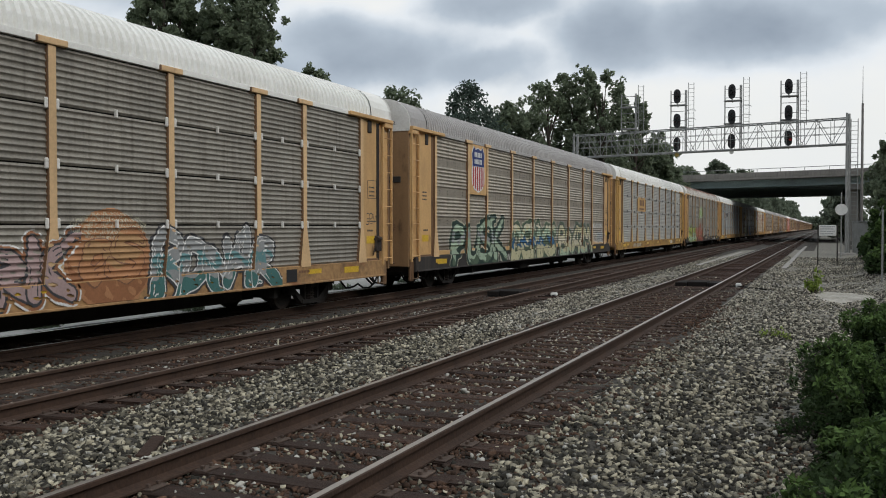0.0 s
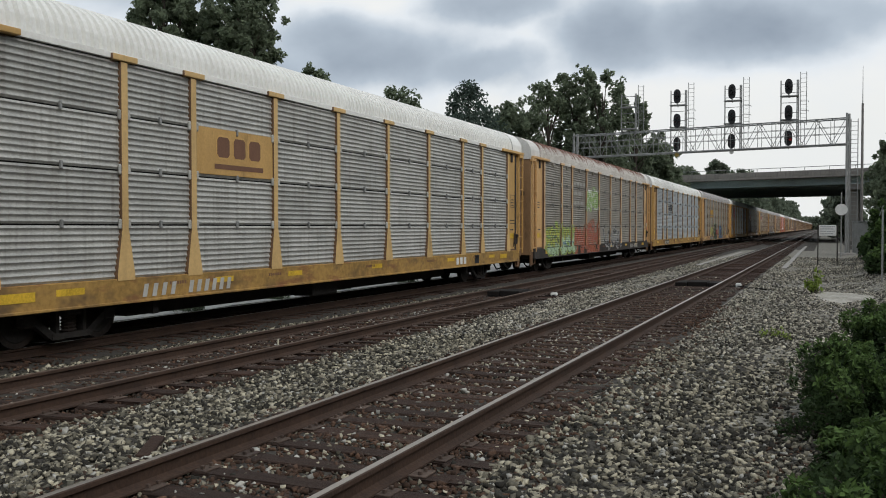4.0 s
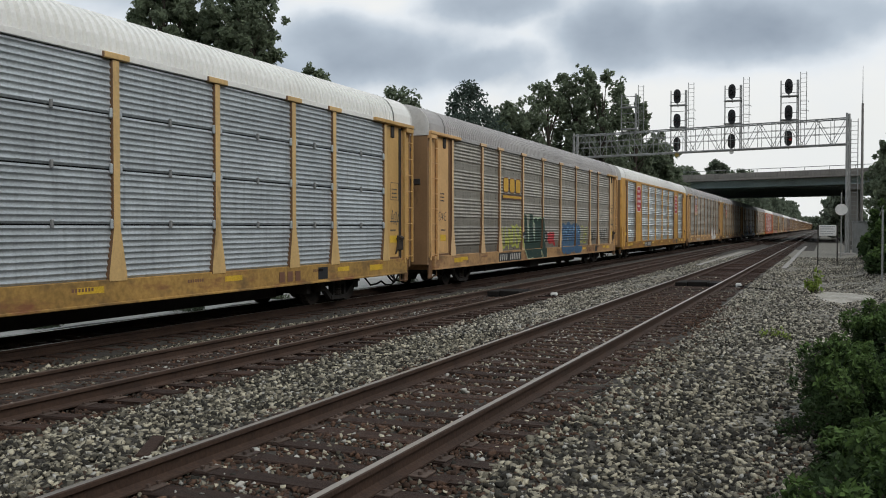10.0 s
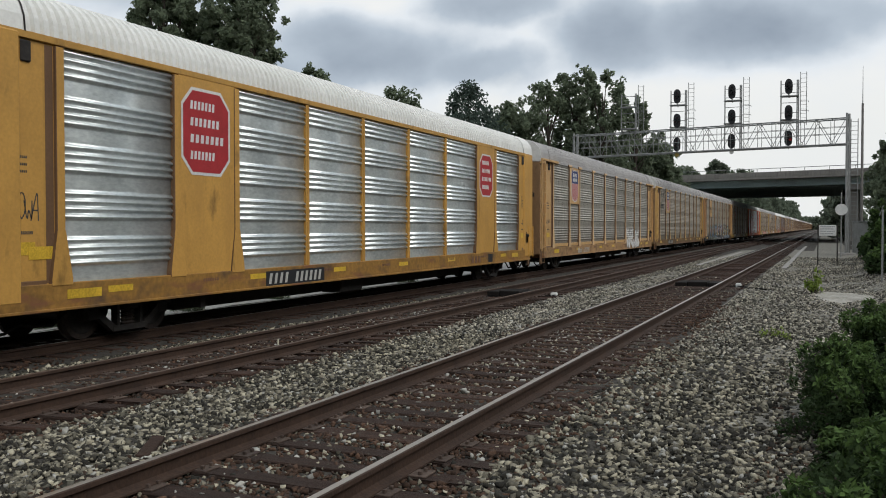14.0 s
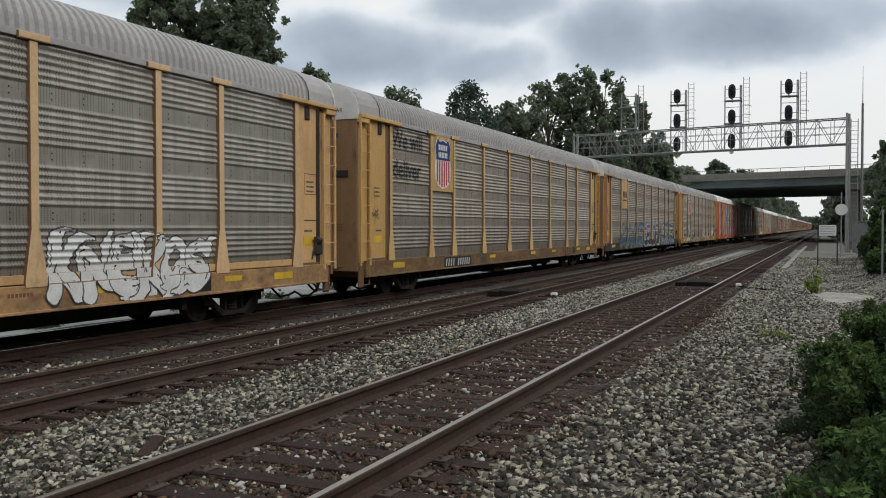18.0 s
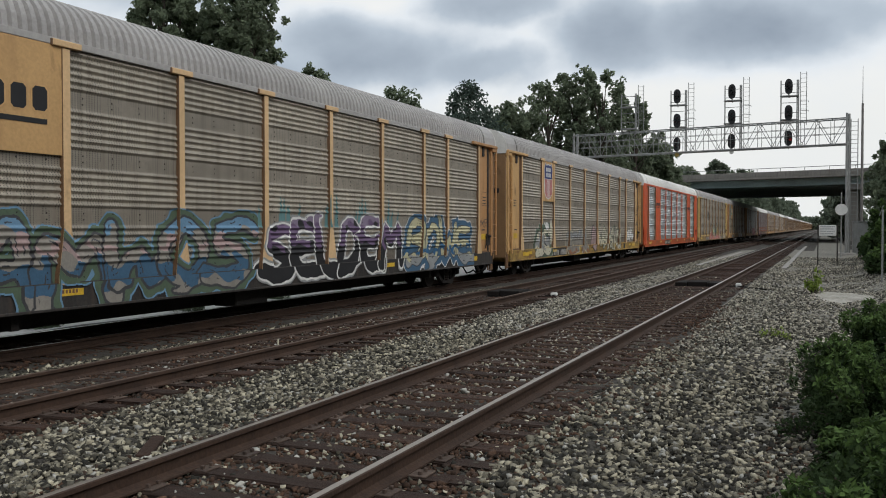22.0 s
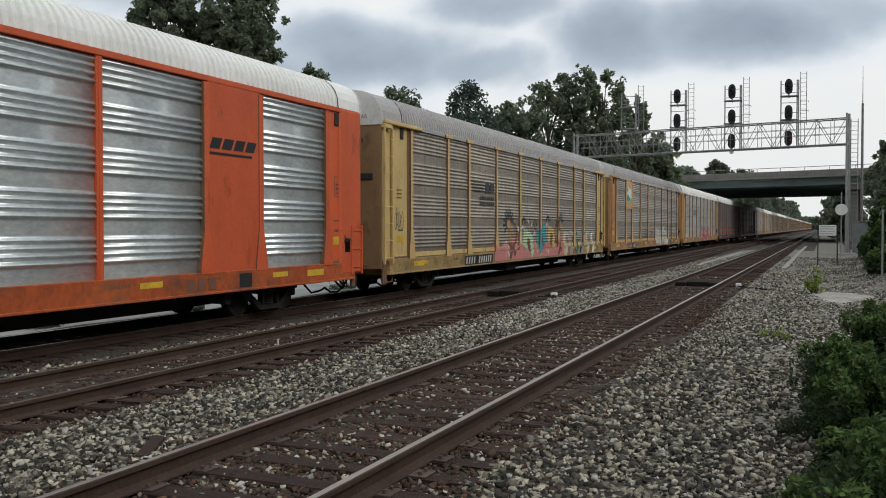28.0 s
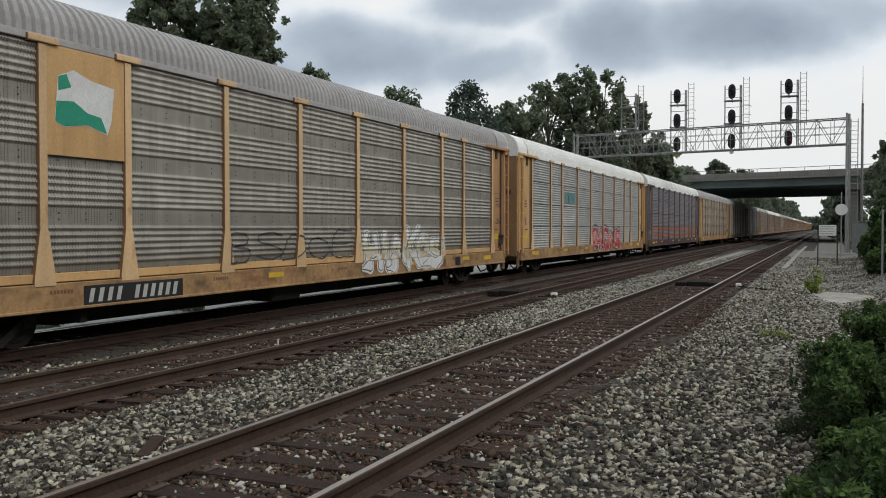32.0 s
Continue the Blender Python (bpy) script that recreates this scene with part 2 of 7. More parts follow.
mat("galvanised", (0.30, 0.305, 0.30), (0.19, 0.195, 0.19), rough=0.55, metal=0.3, grain=30, blotch=3, bump=0.1)
mat("concrete", (0.36, 0.345, 0.32), (0.24, 0.23, 0.215), rough=0.9, grain=12, blotch=0.5, bump=0.3, streak=(0.2, 0.19, 0.18))
mat("ballast_clean", (0.25, 0.237, 0.20), (0.12, 0.113, 0.096), rough=0.95, grain=22, blotch=7, bump=0.8, bump_scale=20, amount=0.5)
mat("bridge_concrete", (0.27, 0.25, 0.225), (0.17, 0.16, 0.145), rough=0.9, grain=12, blotch=0.5, bump=0.3, streak=(0.12, 0.11, 0.1))
mat("girder", (0.36, 0.45, 0.45), (0.23, 0.28, 0.28), rough=0.7, grain=6, blotch=0.4, bump=0.2)
mat("sandy_chippings", (0.50, 0.47, 0.41), (0.2, 0.19, 0.165), rough=0.95, grain=12, blotch=0.8, bump=0.4, island=0.35)
mat("pale_gravel", (0.50, 0.485, 0.45), (0.30, 0.29, 0.27), rough=0.95, grain=12, blotch=0.8, bump=0.4)
mat("bark", (0.10, 0.08, 0.065), (0.04, 0.033, 0.028), rough=0.95, grain=12, blotch=2, bump=0.8, stretch=(4, 4, 0.6))
mat("tape_dull", (0.45, 0.33, 0.10), rough=0.6, bump=0.05)
mat("white_board", (0.7, 0.7, 0.68), (0.5, 0.5, 0.48), rough=0.5, bump=0.1)
mat("weathered_pole", (0.22, 0.21, 0.20), (0.13, 0.12, 0.115), rough=0.9, grain=20, bump=0.3, stretch=(4, 4, 0.5))
mat("signal_black", (0.016, 0.017, 0.019), rough=0.5, bump=0.1)
mat("lens_red_lit", (0.3, 0.01, 0.01), rough=0.3, bump=0.0)
MATS["lens_red_lit"].node_tree.nodes["Principled BSDF"].inputs["Emission Color"].default_value = (1.0, 0.03, 0.02, 1)
MATS["lens_red_lit"].node_tree.nodes["Principled BSDF"].inputs["Emission Strength"].default_value = 0.08
mat("lens_dark", (0.05, 0.02, 0.02), rough=0.15, bump=0.0)
mat("grass", (0.075, 0.10, 0.035), (0.035, 0.05, 0.018), rough=0.95, grain=14, blotch=0.7, bump=0.8)
# leaf_tree and leaf_far are paler than foliage, with haze put into the colour
leaf_mat("leaf_tree", (0.225, 0.27, 0.18), trans=0.70)
leaf_mat("leaf_far", (0.225, 0.265, 0.195), trans=0.70)
leaf_mat("leaf_conifer", (0.10, 0.135, 0.11), trans=0.5)
leaf_mat("leaf_bush", (0.058, 0.094, 0.037), trans=0.42)
leaf_mat("leaf_young", (0.105, 0.17, 0.052))
leaf_mat("leaf_weed", (0.27, 0.36, 0.08), trans=0.5)


# ---------------------------------------------------------------- geometry helpers
class Geo:
    """Gathers plain vertices and faces, with one material index a face."""

    def __init__(self):
        self.v, self.f, self.mi = [], [], []

    def add(self, verts, faces, mi=0):
        n = len(self.v)
        self.v.extend(verts)
        self.f.extend(tuple(i + n for i in f) for f in faces)
        self.mi.extend([mi] * len(faces))
        return self

    def box(self, x0, x1, y0, y1, z0, z1, c=0.0, mi=0):
        """A box, its edges chamfered by c."""
        lo, hi = (x0, y0, z0), (x1, y1, z1)
        if c <= 0:
            vs = [((x0, x1)[i], (y0, y1)[j], (z0, z1)[k]) for i in (0, 1) for j in (0, 1) for k in (0, 1)]
            return self.add(vs, [(0, 1, 3, 2), (4, 6, 7, 5), (0, 4, 5, 1), (2, 3, 7, 6), (0, 2, 6, 4), (1, 5, 7, 3)], mi)
        c = min(c, 0.49 * min(b - a for a, b in zip(lo, hi)))
        vs, at = [], {}
        for i in (0, 1):
            for j in (0, 1):
                for k in (0, 1):
                    s = (i, j, k)
                    for ax in range(3):
                        p = []
                        for a in range(3):
                            edge = hi[a] if s[a] else lo[a]
                            p.append(edge if a == ax else edge + (-c if s[a] else c))
                        at[(s, ax)] = len(vs)
                        vs.append(tuple(p))
        fs = []
        for ax in range(3):
            o = [a for a in range(3) if a != ax]
            for side in (0, 1):
                ring = []
                for u, w in ((0, 0), (1, 0), (1, 1), (0, 1)):
                    s = [0, 0, 0]
                    s[ax], s[o[0]], s[o[1]] = side, u, w
                    ring.append(at[(tuple(s), ax)])
                fs.append(tuple(ring if (side == 1) != (ax == 1) else ring[::-1]))
        for a in range(3):
            b, d = [q for q in range(3) if q != a]
            for u in (0, 1):
                for w in (0, 1):
                    s0, s1 = [0, 0, 0], [0, 0, 0]
                    s0[b] = s1[b] = u
                    s0[d] = s1[d] = w
                    s1[a] = 1
                    s0, s1 = tuple(s0), tuple(s1)
                    fs.append((at[(s0, b)], at[(s1, b)], at[(s1, d)], at[(s0, d)]))
        for i in (0, 1):
            for j in (0, 1):
                for k in (0, 1):
                    fs.append(tuple(at[((i, j, k), ax)] for ax in range(3)))
        return self.add(vs, fs, mi)

    def tube(self, p, q, r, n=8, r2=None, mi=0, caps=True):
        p, q = Vector(p), Vector(q)
        d = (q - p).normalized()
        a = d.orthogonal().normalized()
        b = d.cross(a)
        r2 = r if r2 is None else r2
        vs = [tuple(o + (a * math.cos(2 * math.pi * i / n) + b * math.sin(2 * math.pi * i / n)) * rr) for o, rr in ((p, r), (q, r2)) for i in range(n)]
        fs = [(i, (i + 1) % n, n + (i + 1) % n, n + i) for i in range(n)]
        if caps:
            fs += [tuple(range(n))[::-1], tuple(range(n, 2 * n))]
        return self.add(vs, fs, mi)

    def pipe(self, pts, r, n=8, mi=0):
        """One bent round bar through the given points."""
        ps = [Vector(p) for p in pts]
        ds = [(b - c).normalized() for b, c in zip(ps[1:], ps)]
        ds = [ds[0]] + [(u + w).normalized() for u, w in zip(ds, ds[1:])] + [ds[-1]]
        vs, side_ = [], ds[0].orthogonal().normalized()
        for p, d in zip(ps, ds):
            side_ = (side_ - d * side_.dot(d)).normalized()
            other = d.cross(side_)
            vs += [tuple(p + (side_ * math.cos(2 * math.pi * k / n) + other * math.sin(2 * math.pi * k / n)) * r) for k in range(n)]
        m = len(ps)
        fs = [(q * n + k, q * n + (k + 1) % n, (q + 1) * n + (k + 1) % n, (q + 1) * n + k) for q in range(m - 1) for k in range(n)]
        fs += [tuple(range(n))[::-1], tuple(range((m - 1) * n, m * n))]
        return self.add(vs, fs, mi)

    def extrude(self, ring, axis, lo, hi, mi=0, caps=True):
        """A closed ring of (a, b), drawn along an axis from lo to hi."""
        def put(a, b, t):
            return (t, a, b) if axis == 0 else (a, t, b) if axis == 1 else (a, b, t)
        n = len(ring)
        vs = [put(a, b, t) for t in (lo, hi) for a, b in ring]
        fs = [(i, (i + 1) % n, n + (i + 1) % n, n + i) for i in range(n)]
        if caps:
            fs += [tuple(range(n))[::-1], tuple(range(n, 2 * n))]
        return self.add(vs, fs, mi)

    def mesh(self, name, mats, smooth=False, fix=True):
        me = bpy.data.meshes.new(name)
        me.from_pydata(self.v, [], self.f)
        for m in ([mats] if isinstance(mats, str) else mats):
            me.materials.append(MATS[m])
        if len(me.materials) > 1:
            me.polygons.foreach_set("material_index", self.mi)
        if fix:
            bm = bmesh.new()
            bm.from_mesh(me)
            bmesh.ops.recalc_face_normals(bm, faces=bm.faces)
            bm.to_mesh(me)
            bm.free()
        if smooth:
            me.polygons.foreach_set("use_smooth", [True] * len(me.polygons))
        me.update()
        return me


def thing(name, label, category, at=None, group="", kind=""):
    ob = tagged(new(name), label, category, group, kind)
    ob.empty_display_size = 0.2
    ob.matrix_world = at or Matrix()
    return ob


def part(name, data, material=None, parent=None, label="", at=None):
    """One mesh object under a thing or a part; data is a Geo or a mesh that is shared."""
    me = data.mesh(name, material) if isinstance(data, Geo) else data
    ob = new(name, me)
    ob.parent = parent
    if at is not None:
        ob.matrix_basis = at
    if label:
        tagged(ob, label)
    return ob


def lone(name, data, material, label, category, at=None, group="", kind=""):
    me = data.mesh(name, material) if isinstance(data, Geo) else data
    ob = tagged(new(name, me), label, category, group, kind)
    if at is not None:
        ob.matrix_world = at
    return ob


# ---------------------------------------------------------------- ground
def ground_z(x):
    """Height of the ballast across the line: shoulders, tie tops and the path beyond."""
    pts = ((-400, -0.2), (-30, -0.4), (-24, -0.62), (-16.5, -0.72), (-14.6, -0.53), (-10.9, -0.53), (-9.6, -0.36), (-6.7, -0.325), (-5.2, -0.24),
           (-4.9, -0.20), (-2.2, -0.20), (-1.5, -0.27), (1.2, -0.30), (2.5, -0.05), (5, 0.3), (12, 0.6), (400, 1.0))
    for (a, za), (b, zb) in zip(pts, pts[1:]):
        if x <= b:
            return za + (zb - za) * max(0.0, (x - a) / (b - a))
    return pts[-1][1]


def make_ground():
    xs = [-1500, -400, -60, -30, -24, -19, -17.0, -16.1, -15.4, -14.6, -13.5, -12, -10.9, -10.2, -9.4, -8.2, -7, -6.4, -5.8, -5.2, -4.9, -4, -3, -2.2, -1.8, -1.5, -0.8, 0, 0.6,
          1.2, 1.8, 2.5, 3.5, 5, 8, 12, 40, 400, 1500]
    ys = [-400, -60, -15] + [-6 + 1.5 * i for i in range(40)] + [60, 80, 110, 150, 200, 280, 400, 700, 1200, 2500, 4500]
    rng = random.Random(5)
    vs = [(x, y, ground_z(x) + (rng.uniform(-0.025, 0.025) if -20 < x < 5 else 0)) for y in ys for x in xs]
    n = len(xs)
    fs, mi = [], []
    for j in range(len(ys) - 1):
        for i in range(n - 1):
            fs.append((j * n + i, j * n + i + 1, (j + 1) * n + i + 1, (j + 1) * n + i))
            xm = (xs[i] + xs[i + 1]) / 2
            ym = (ys[j] + ys[j + 1]) / 2
            mi.append(3 if 16 < ym < 72 and (-6.7 < xm < -5.2 or -2.3 < xm < 2.5) or ym > 9 and -0.9 < xm < 1.9 else 1 if -24 < xm < -16.1 else 2 if xm < -24 or xm > 3.5 else 0)
    g = Geo()
    g.v, g.f, g.mi = vs, fs, mi
    me = g.mesh("ground", ["ballast_ground", "pale_gravel", "grass", "ballast_clean"], fix=False)
    lone("ground", me, None, "grey crushed-stone railway ballast with a pale gravel path and grass", "ground", kind="structure")


make_ground()


def stones(name, boxes, mats, label, seed, size=(0.035, 0.075), crib=0.0, round_patch=False, lift=0.0):
    """Loose stones, one joined object: boxes of (x0, x1, y0, y1, stones a square metre)."""
    rng = np.random.default_rng(seed)
    base = np.array([(x, y, z) for x in (-1, 1) for y in (-1, 1) for z in (-1, 1)], float) * 0.72
    quad = ((0, 1, 3, 2), (4, 6, 7, 5), (0, 4, 5, 1), (2, 3, 7, 6), (0, 2, 6, 4), (1, 5, 7, 3))
    tri = np.array([t for q in quad for t in ((q[0], q[1], q[2]), (q[0], q[2], q[3]))])
    V, F, n = [], [], 0
    for x0, x1, y0, y1, dens in boxes:
        k = int((x1 - x0) * (y1 - y0) * dens)
        px, py = rng.uniform(x0, x1, k), rng.uniform(y0, y1, k)
        if round_patch:
            u = ((px - (x0 + x1) / 2) / (x1 - x0)) ** 2 + ((py - (y0 + y1) / 2) / (y1 - y0)) ** 2
            keep = u * 4 < rng.uniform(0.35, 1.0, k)
            px, py = px[keep], py[keep]
            k = len(px)
        if crib:
            keep = (np.abs(((py - crib) / 0.5) % 1.0 - 0.5) < 0.28) | (rng.random(k) < 0.15)
            px, py = px[keep], py[keep]
            k = len(px)
        pz = np.interp(px, [p[0] for p in GZ], [p[1] for p in GZ]) + rng.uniform(-0.012, 0.02, k) + lift
        s = (size[0] + (size[1] - size[0]) * rng.random(k) ** 1.8) * 0.5
        q = rng.normal(size=(k, 4)) * np.array((1.0, 0.24, 0.24, 1.0))   # most lie flat
        q /= np.linalg.norm(q, axis=1)[:, None]
        w, x, y, z = q.T
        R = np.stack([1 - 2 * (y * y + z * z), 2 * (x * y - z * w), 2 * (x * z + y * w), 2 * (x * y + z * w), 1 - 2 * (x * x + z * z), 2 * (y * z - x * w),
                      2 * (x * z - y * w), 2 * (y * z + x * w), 1 - 2 * (x * x + y * y)], 1).reshape(k, 3, 3)
        v = base[None] * rng.uniform(0.45, 1.35, (k, 8, 3)) * (s[:, None] * rng.uniform((0.75, 0.65, 0.4), (1.6, 1.35, 0.85), (k, 3)))[:, None, :]
        v = np.einsum("kij,knj->kni", R, v) + np.stack([px, py, pz], 1)[:, None, :]
        V.append(v.reshape(-1, 3))
        F.append((tri[None] + (n + np.arange(k) * 8)[:, None, None]).reshape(-1, 3))
        n += k * 8
    V, F = np.concatenate(V), np.concatenate(F)
    me = bpy.data.meshes.new(name)
    me.vertices.add(len(V)); me.vertices.foreach_set("co", V.ravel())
    me.loops.add(F.size); me.loops.foreach_set("vertex_index", F.ravel())
    me.polygons.add(len(F)); me.polygons.foreach_set("loop_start", np.arange(0, F.size, 3))
    me.update(calc_edges=True)
    me.materials.append(MATS[mats])
    lone(name, me, None, label, "litter" if "leaf" in name else "gravel", kind="stuff")


GZ = [(x / 10, ground_z(x / 10)) for x in range(-300, 80)]


# ---------------------------------------------------------------- tracks
def rail_profile(x, z):
    """Closed outline of a flat-bottomed rail whose top stands at z."""
    half = ((0.0, 0.0), (0.026, 0.0), (0.036, -0.006), (0.037, -0.036), (0.010, -0.050), (0.009, -0.125), (0.030, -0.140), (0.076, -0.152), (0.076, -0.165))
    right = [(x + a, z + b) for a, b in half[1:]]
    left = [(x - a, z + b) for a, b in half[1:]][::-1]
    return right + left


TIE_MESH = {}


def tie_mesh(i):
    if i not in TIE_MESH:
        r = random.Random(i)
        g = Geo().box(-1.3, 1.3, -0.115, 0.115, -0.19, 0.0, c=0.012)
        g.v = [(x + r.uniform(-0.012, 0.012), y + r.uniform(-0.01, 0.01), z + r.uniform(-0.006, 0.006)) for x, y, z in g.v]
        TIE_MESH[i] = g.mesh("tie", "tie_wood")
    return TIE_MESH[i]


def make_tracks():
    plate = Geo().box(-0.18, 0.18, -0.095, 0.095, 0.0, 0.014, c=0.004)
    for sx in (-0.12, 0.12):
        for sy in (-0.05, 0.05):
            plate.box(sx - 0.014, sx + 0.014, sy - 0.012, sy + 0.012, 0.01, 0.04, c=0.004)
    plate = plate.mesh("tie_plate", "plate_steel")
    r = random.Random(8)
    for name, x, z1, z2 in TRACKS:
        tr = thing(f"track_{name}", "railway track with brown steel rails on dark timber ties", "railway track", kind="structure")
        lean = math.atan2(z1 - z2, 1.505)
        for sx, z in ((0.7525, z1), (-0.7525, z2)):
            ring = rail_profile(x + sx, z)
            g = Geo().extrude(ring, 1, -40, 900)
            top = "rail_top" if name != "mid" else "rail_rusty_top"
            # the polished running band on the head
            g.mi = [1 if f[0] in (len(ring) - 1,) else 0 for f in g.f]
            part("rail", g, ["rail_side", top], tr)
        near, far = {"near": (-10.5, 62.0), "mid": (-10.0, 60.0), "train": (-10.0, 46.0)}[name]
        n_tie = 0
        zt = (z1 + z2) / 2 - 0.168
        y = near
        rest = Geo()
        while y < 200:
            m = pose(x + r.uniform(-0.05, 0.05), y, zt - 0.005, 0, math.degrees(-lean), r.uniform(-1.5, 1.5))
            if y < far:
                t = part("tie", tie_mesh(r.randrange(8)), parent=tr, at=m)
                if -2 < y < 26 and name != "train":
                    for sx in (-0.7525, 0.7525):
                        part("tie_plate", plate, parent=t, at=pose(sx, 0, 0.001))
            else:
                c = m.translation
                rest.box(c.x - 1.3, c.x + 1.3, c.y - 0.11, c.y + 0.11, c.z - 0.15, c.z)
            n_tie += 1
            y = near + 0.5 * n_tie + r.uniform(-0.025, 0.025)
        tagged(part("far_ties", rest, "tie_wood", tr), kind="stuff")


make_tracks()


def crossover():
    """A pair of rails that leads from the nearest track over to the middle one, beyond the signal bridge."""
    c = thing("crossover", "brown steel crossover rails between two tracks", "railway switch")
    for d in (-0.7525, 0.7525):
        g = Geo()
        pts = []
        for i in range(13):
            u = i / 12
            e = u * u * (3 - 2 * u)
            pts.append((-3.57 - 4.58 * e + d, 86 + 46 * u, -0.002 - 0.14 * e))
        for (xa, ya, za), (xb, yb, zb) in zip(pts, pts[1:]):
            vs = [(xa - 0.036, ya, za), (xa + 0.036, ya, za), (xb + 0.036, yb, zb), (xb - 0.036, yb, zb)]
            vs += [(x + (0.03 if k in (1, 2) else -0.03), y, z - 0.165) for k, (x, y, z) in enumerate(vs)]
            g.add(vs, [(0, 1, 2, 3), (4, 7, 6, 5), (0, 4, 5, 1), (1, 5, 6, 2), (2, 6, 7, 3), (3, 7, 4, 0)])
        part("rail", g, "rail_side", c)


crossover()


# ---------------------------------------------------------------- signal bridge
def lattice(g, a, b, w, h, n, r=0.022):
    """A box truss between the points a and b: four chords, verticals and diagonals on all sides."""
    a, b = Vector(a), Vector(b)
    d = (b - a).normalized()
    s = Vector((-d.y, d.x, 0)).normalized() * (w / 2)
    up = Vector((0, 0, h))
    for o in (s, -s, s + up, -s + up):
        g.tube(a + o, b + o, 0.045, 6)
    for i in range(n + 1):
        p = a + (b - a) * (i / n)
        for o in (s, -s):
            g.tube(p + o, p + o + up, r, 5)
        g.tube(p + s, p - s, r, 5)
        g.tube(p + s + up, p - s + up, r, 5)
        if i < n:
            q = a + (b - a) * ((i + 1) / n)
            for o in (s, -s):
                if i % 2:
                    g.tube(p + o, q + o + up, r, 5)
                else:
                    g.tube(p + o + up, q + o, r, 5)


def signal_bridge():
    R, L = Vector((1.36, 67.8, 0)), Vector((-18.7, 72.6, 0))
    zb, h = 7.25, 1.75
    sb = thing("signal_bridge", "galvanised steel truss signal bridge spanning the tracks", "signal bridge", kind="")
    g = Geo()
    lattice(g, (R.x, R.y, zb), (L.x, L.y, zb), 0.95, h, 21)
    part("truss", g, "galvanised", sb)
    d = (L - R).normalized()
    side = Vector((-d.y, d.x, 0))
    for p, zt in ((R, 9.35), (L, 9.2)):
        g = Geo()
        for s, rr in ((0.3, 0.07), (-0.3, 0.10)):
            o = p + side * s
            g.tube((o.x, o.y, -0.6), (o.x, o.y, zt), rr, 12)
        for i in range(9):
            z = i * 0.95
            a, b = p + side * 0.3, p - side * 0.3
            g.tube((a.x, a.y, z), (b.x, b.y, z + 0.95), 0.02, 5)
        part("tower", g, "galvanised", sb)
        b = Geo().box(p.x - 0.55, p.x + 0.55, p.y - 0.8, p.y + 0.8, -0.8, -0.1, c=0.03)
        part("footing", b, "concrete", sb)
    # catwalk grating along the truss
    g = Geo()
    for k in range(2):
        a, b = R + side * (0.18 - 0.36 * k), L + side * (0.18 - 0.36 * k)
        g.tube((a.x, a.y, zb + 0.04), (b.x, b.y, zb + 0.04), 0.04, 5)
    part("catwalk", g, "galvanised", sb)
    for z in (0.75, 1.2):
        g = Geo()
        for s in (0.3, -0.3):
            a, b = R + side * s, L + side * s
            g.tube((a.x, a.y, zb + z), (b.x, b.y, zb + z), 0.018, 5)
        part("handrail", g, "galvanised", sb)
    # tower ladder with safety rails
    g = Geo()
    p = R + Vector((0.42, 0.3, 0))
    for s in (-0.22, 0.22):
        g.tube((p.x + s, p.y, -0.3), (p.x + s, p.y, 9.0), 0.03, 6)
    for i in range(30):
        g.tube((p.x - 0.22, p.y, 0.1 + 0.3 * i), (p.x + 0.22, p.y, 0.1 + 0.3 * i), 0.016, 5)
    part("ladder", g, "galvanised", sb)
    head = signal_head()
    for fr, kinds in ((0.775, 0), (0.602, 3), (0.40, 3), (0.205, 3)):
        base = R + (L - R) * fr
        m = signal_mast(base - side * 0.62 if kinds else base + side * 0.5, zb, kinds, head, lit=fr < 0.3)
        if 0.3 < fr < 0.7:
            part("marker_disc", Geo().tube((0.16, -0.5, -0.12), (0.16, -0.46, -0.12), 0.15, 16), "tape_dull" if fr > 0.5 else "white_board", m, "small marker disc below the lowest head")


def signal_head():
    """One colour-light head: oval black backplate, hood tubes and lenses, facing the camera's end of the line."""
    g = Geo()
    n = 20
    ring = []
    for i in range(n):
        a = 2 * math.pi * i / n
        ring.append((0.30 * math.cos(a), 0.2 * (1 if math.sin(a) > 0 else -1) * (abs(math.sin(a)) > 1e-6) + 0.40 * math.sin(a)))
    g.extrude(ring, 1, -0.03, 0.03)
    plate = g.mesh("backplate", "signal_black")
    hood = Geo().tube((0, -0.30, 0), (0, -0.04, 0), 0.125, 12, caps=False).tube((0, -0.04, 0), (0, 0.22, 0), 0.125, 12).mesh("hood", "signal_black")
    lens = Geo().tube((0, -0.06, 0), (0, -0.035, 0), 0.1, 12)
    return plate, hood, lens.mesh("lens", "lens_dark")


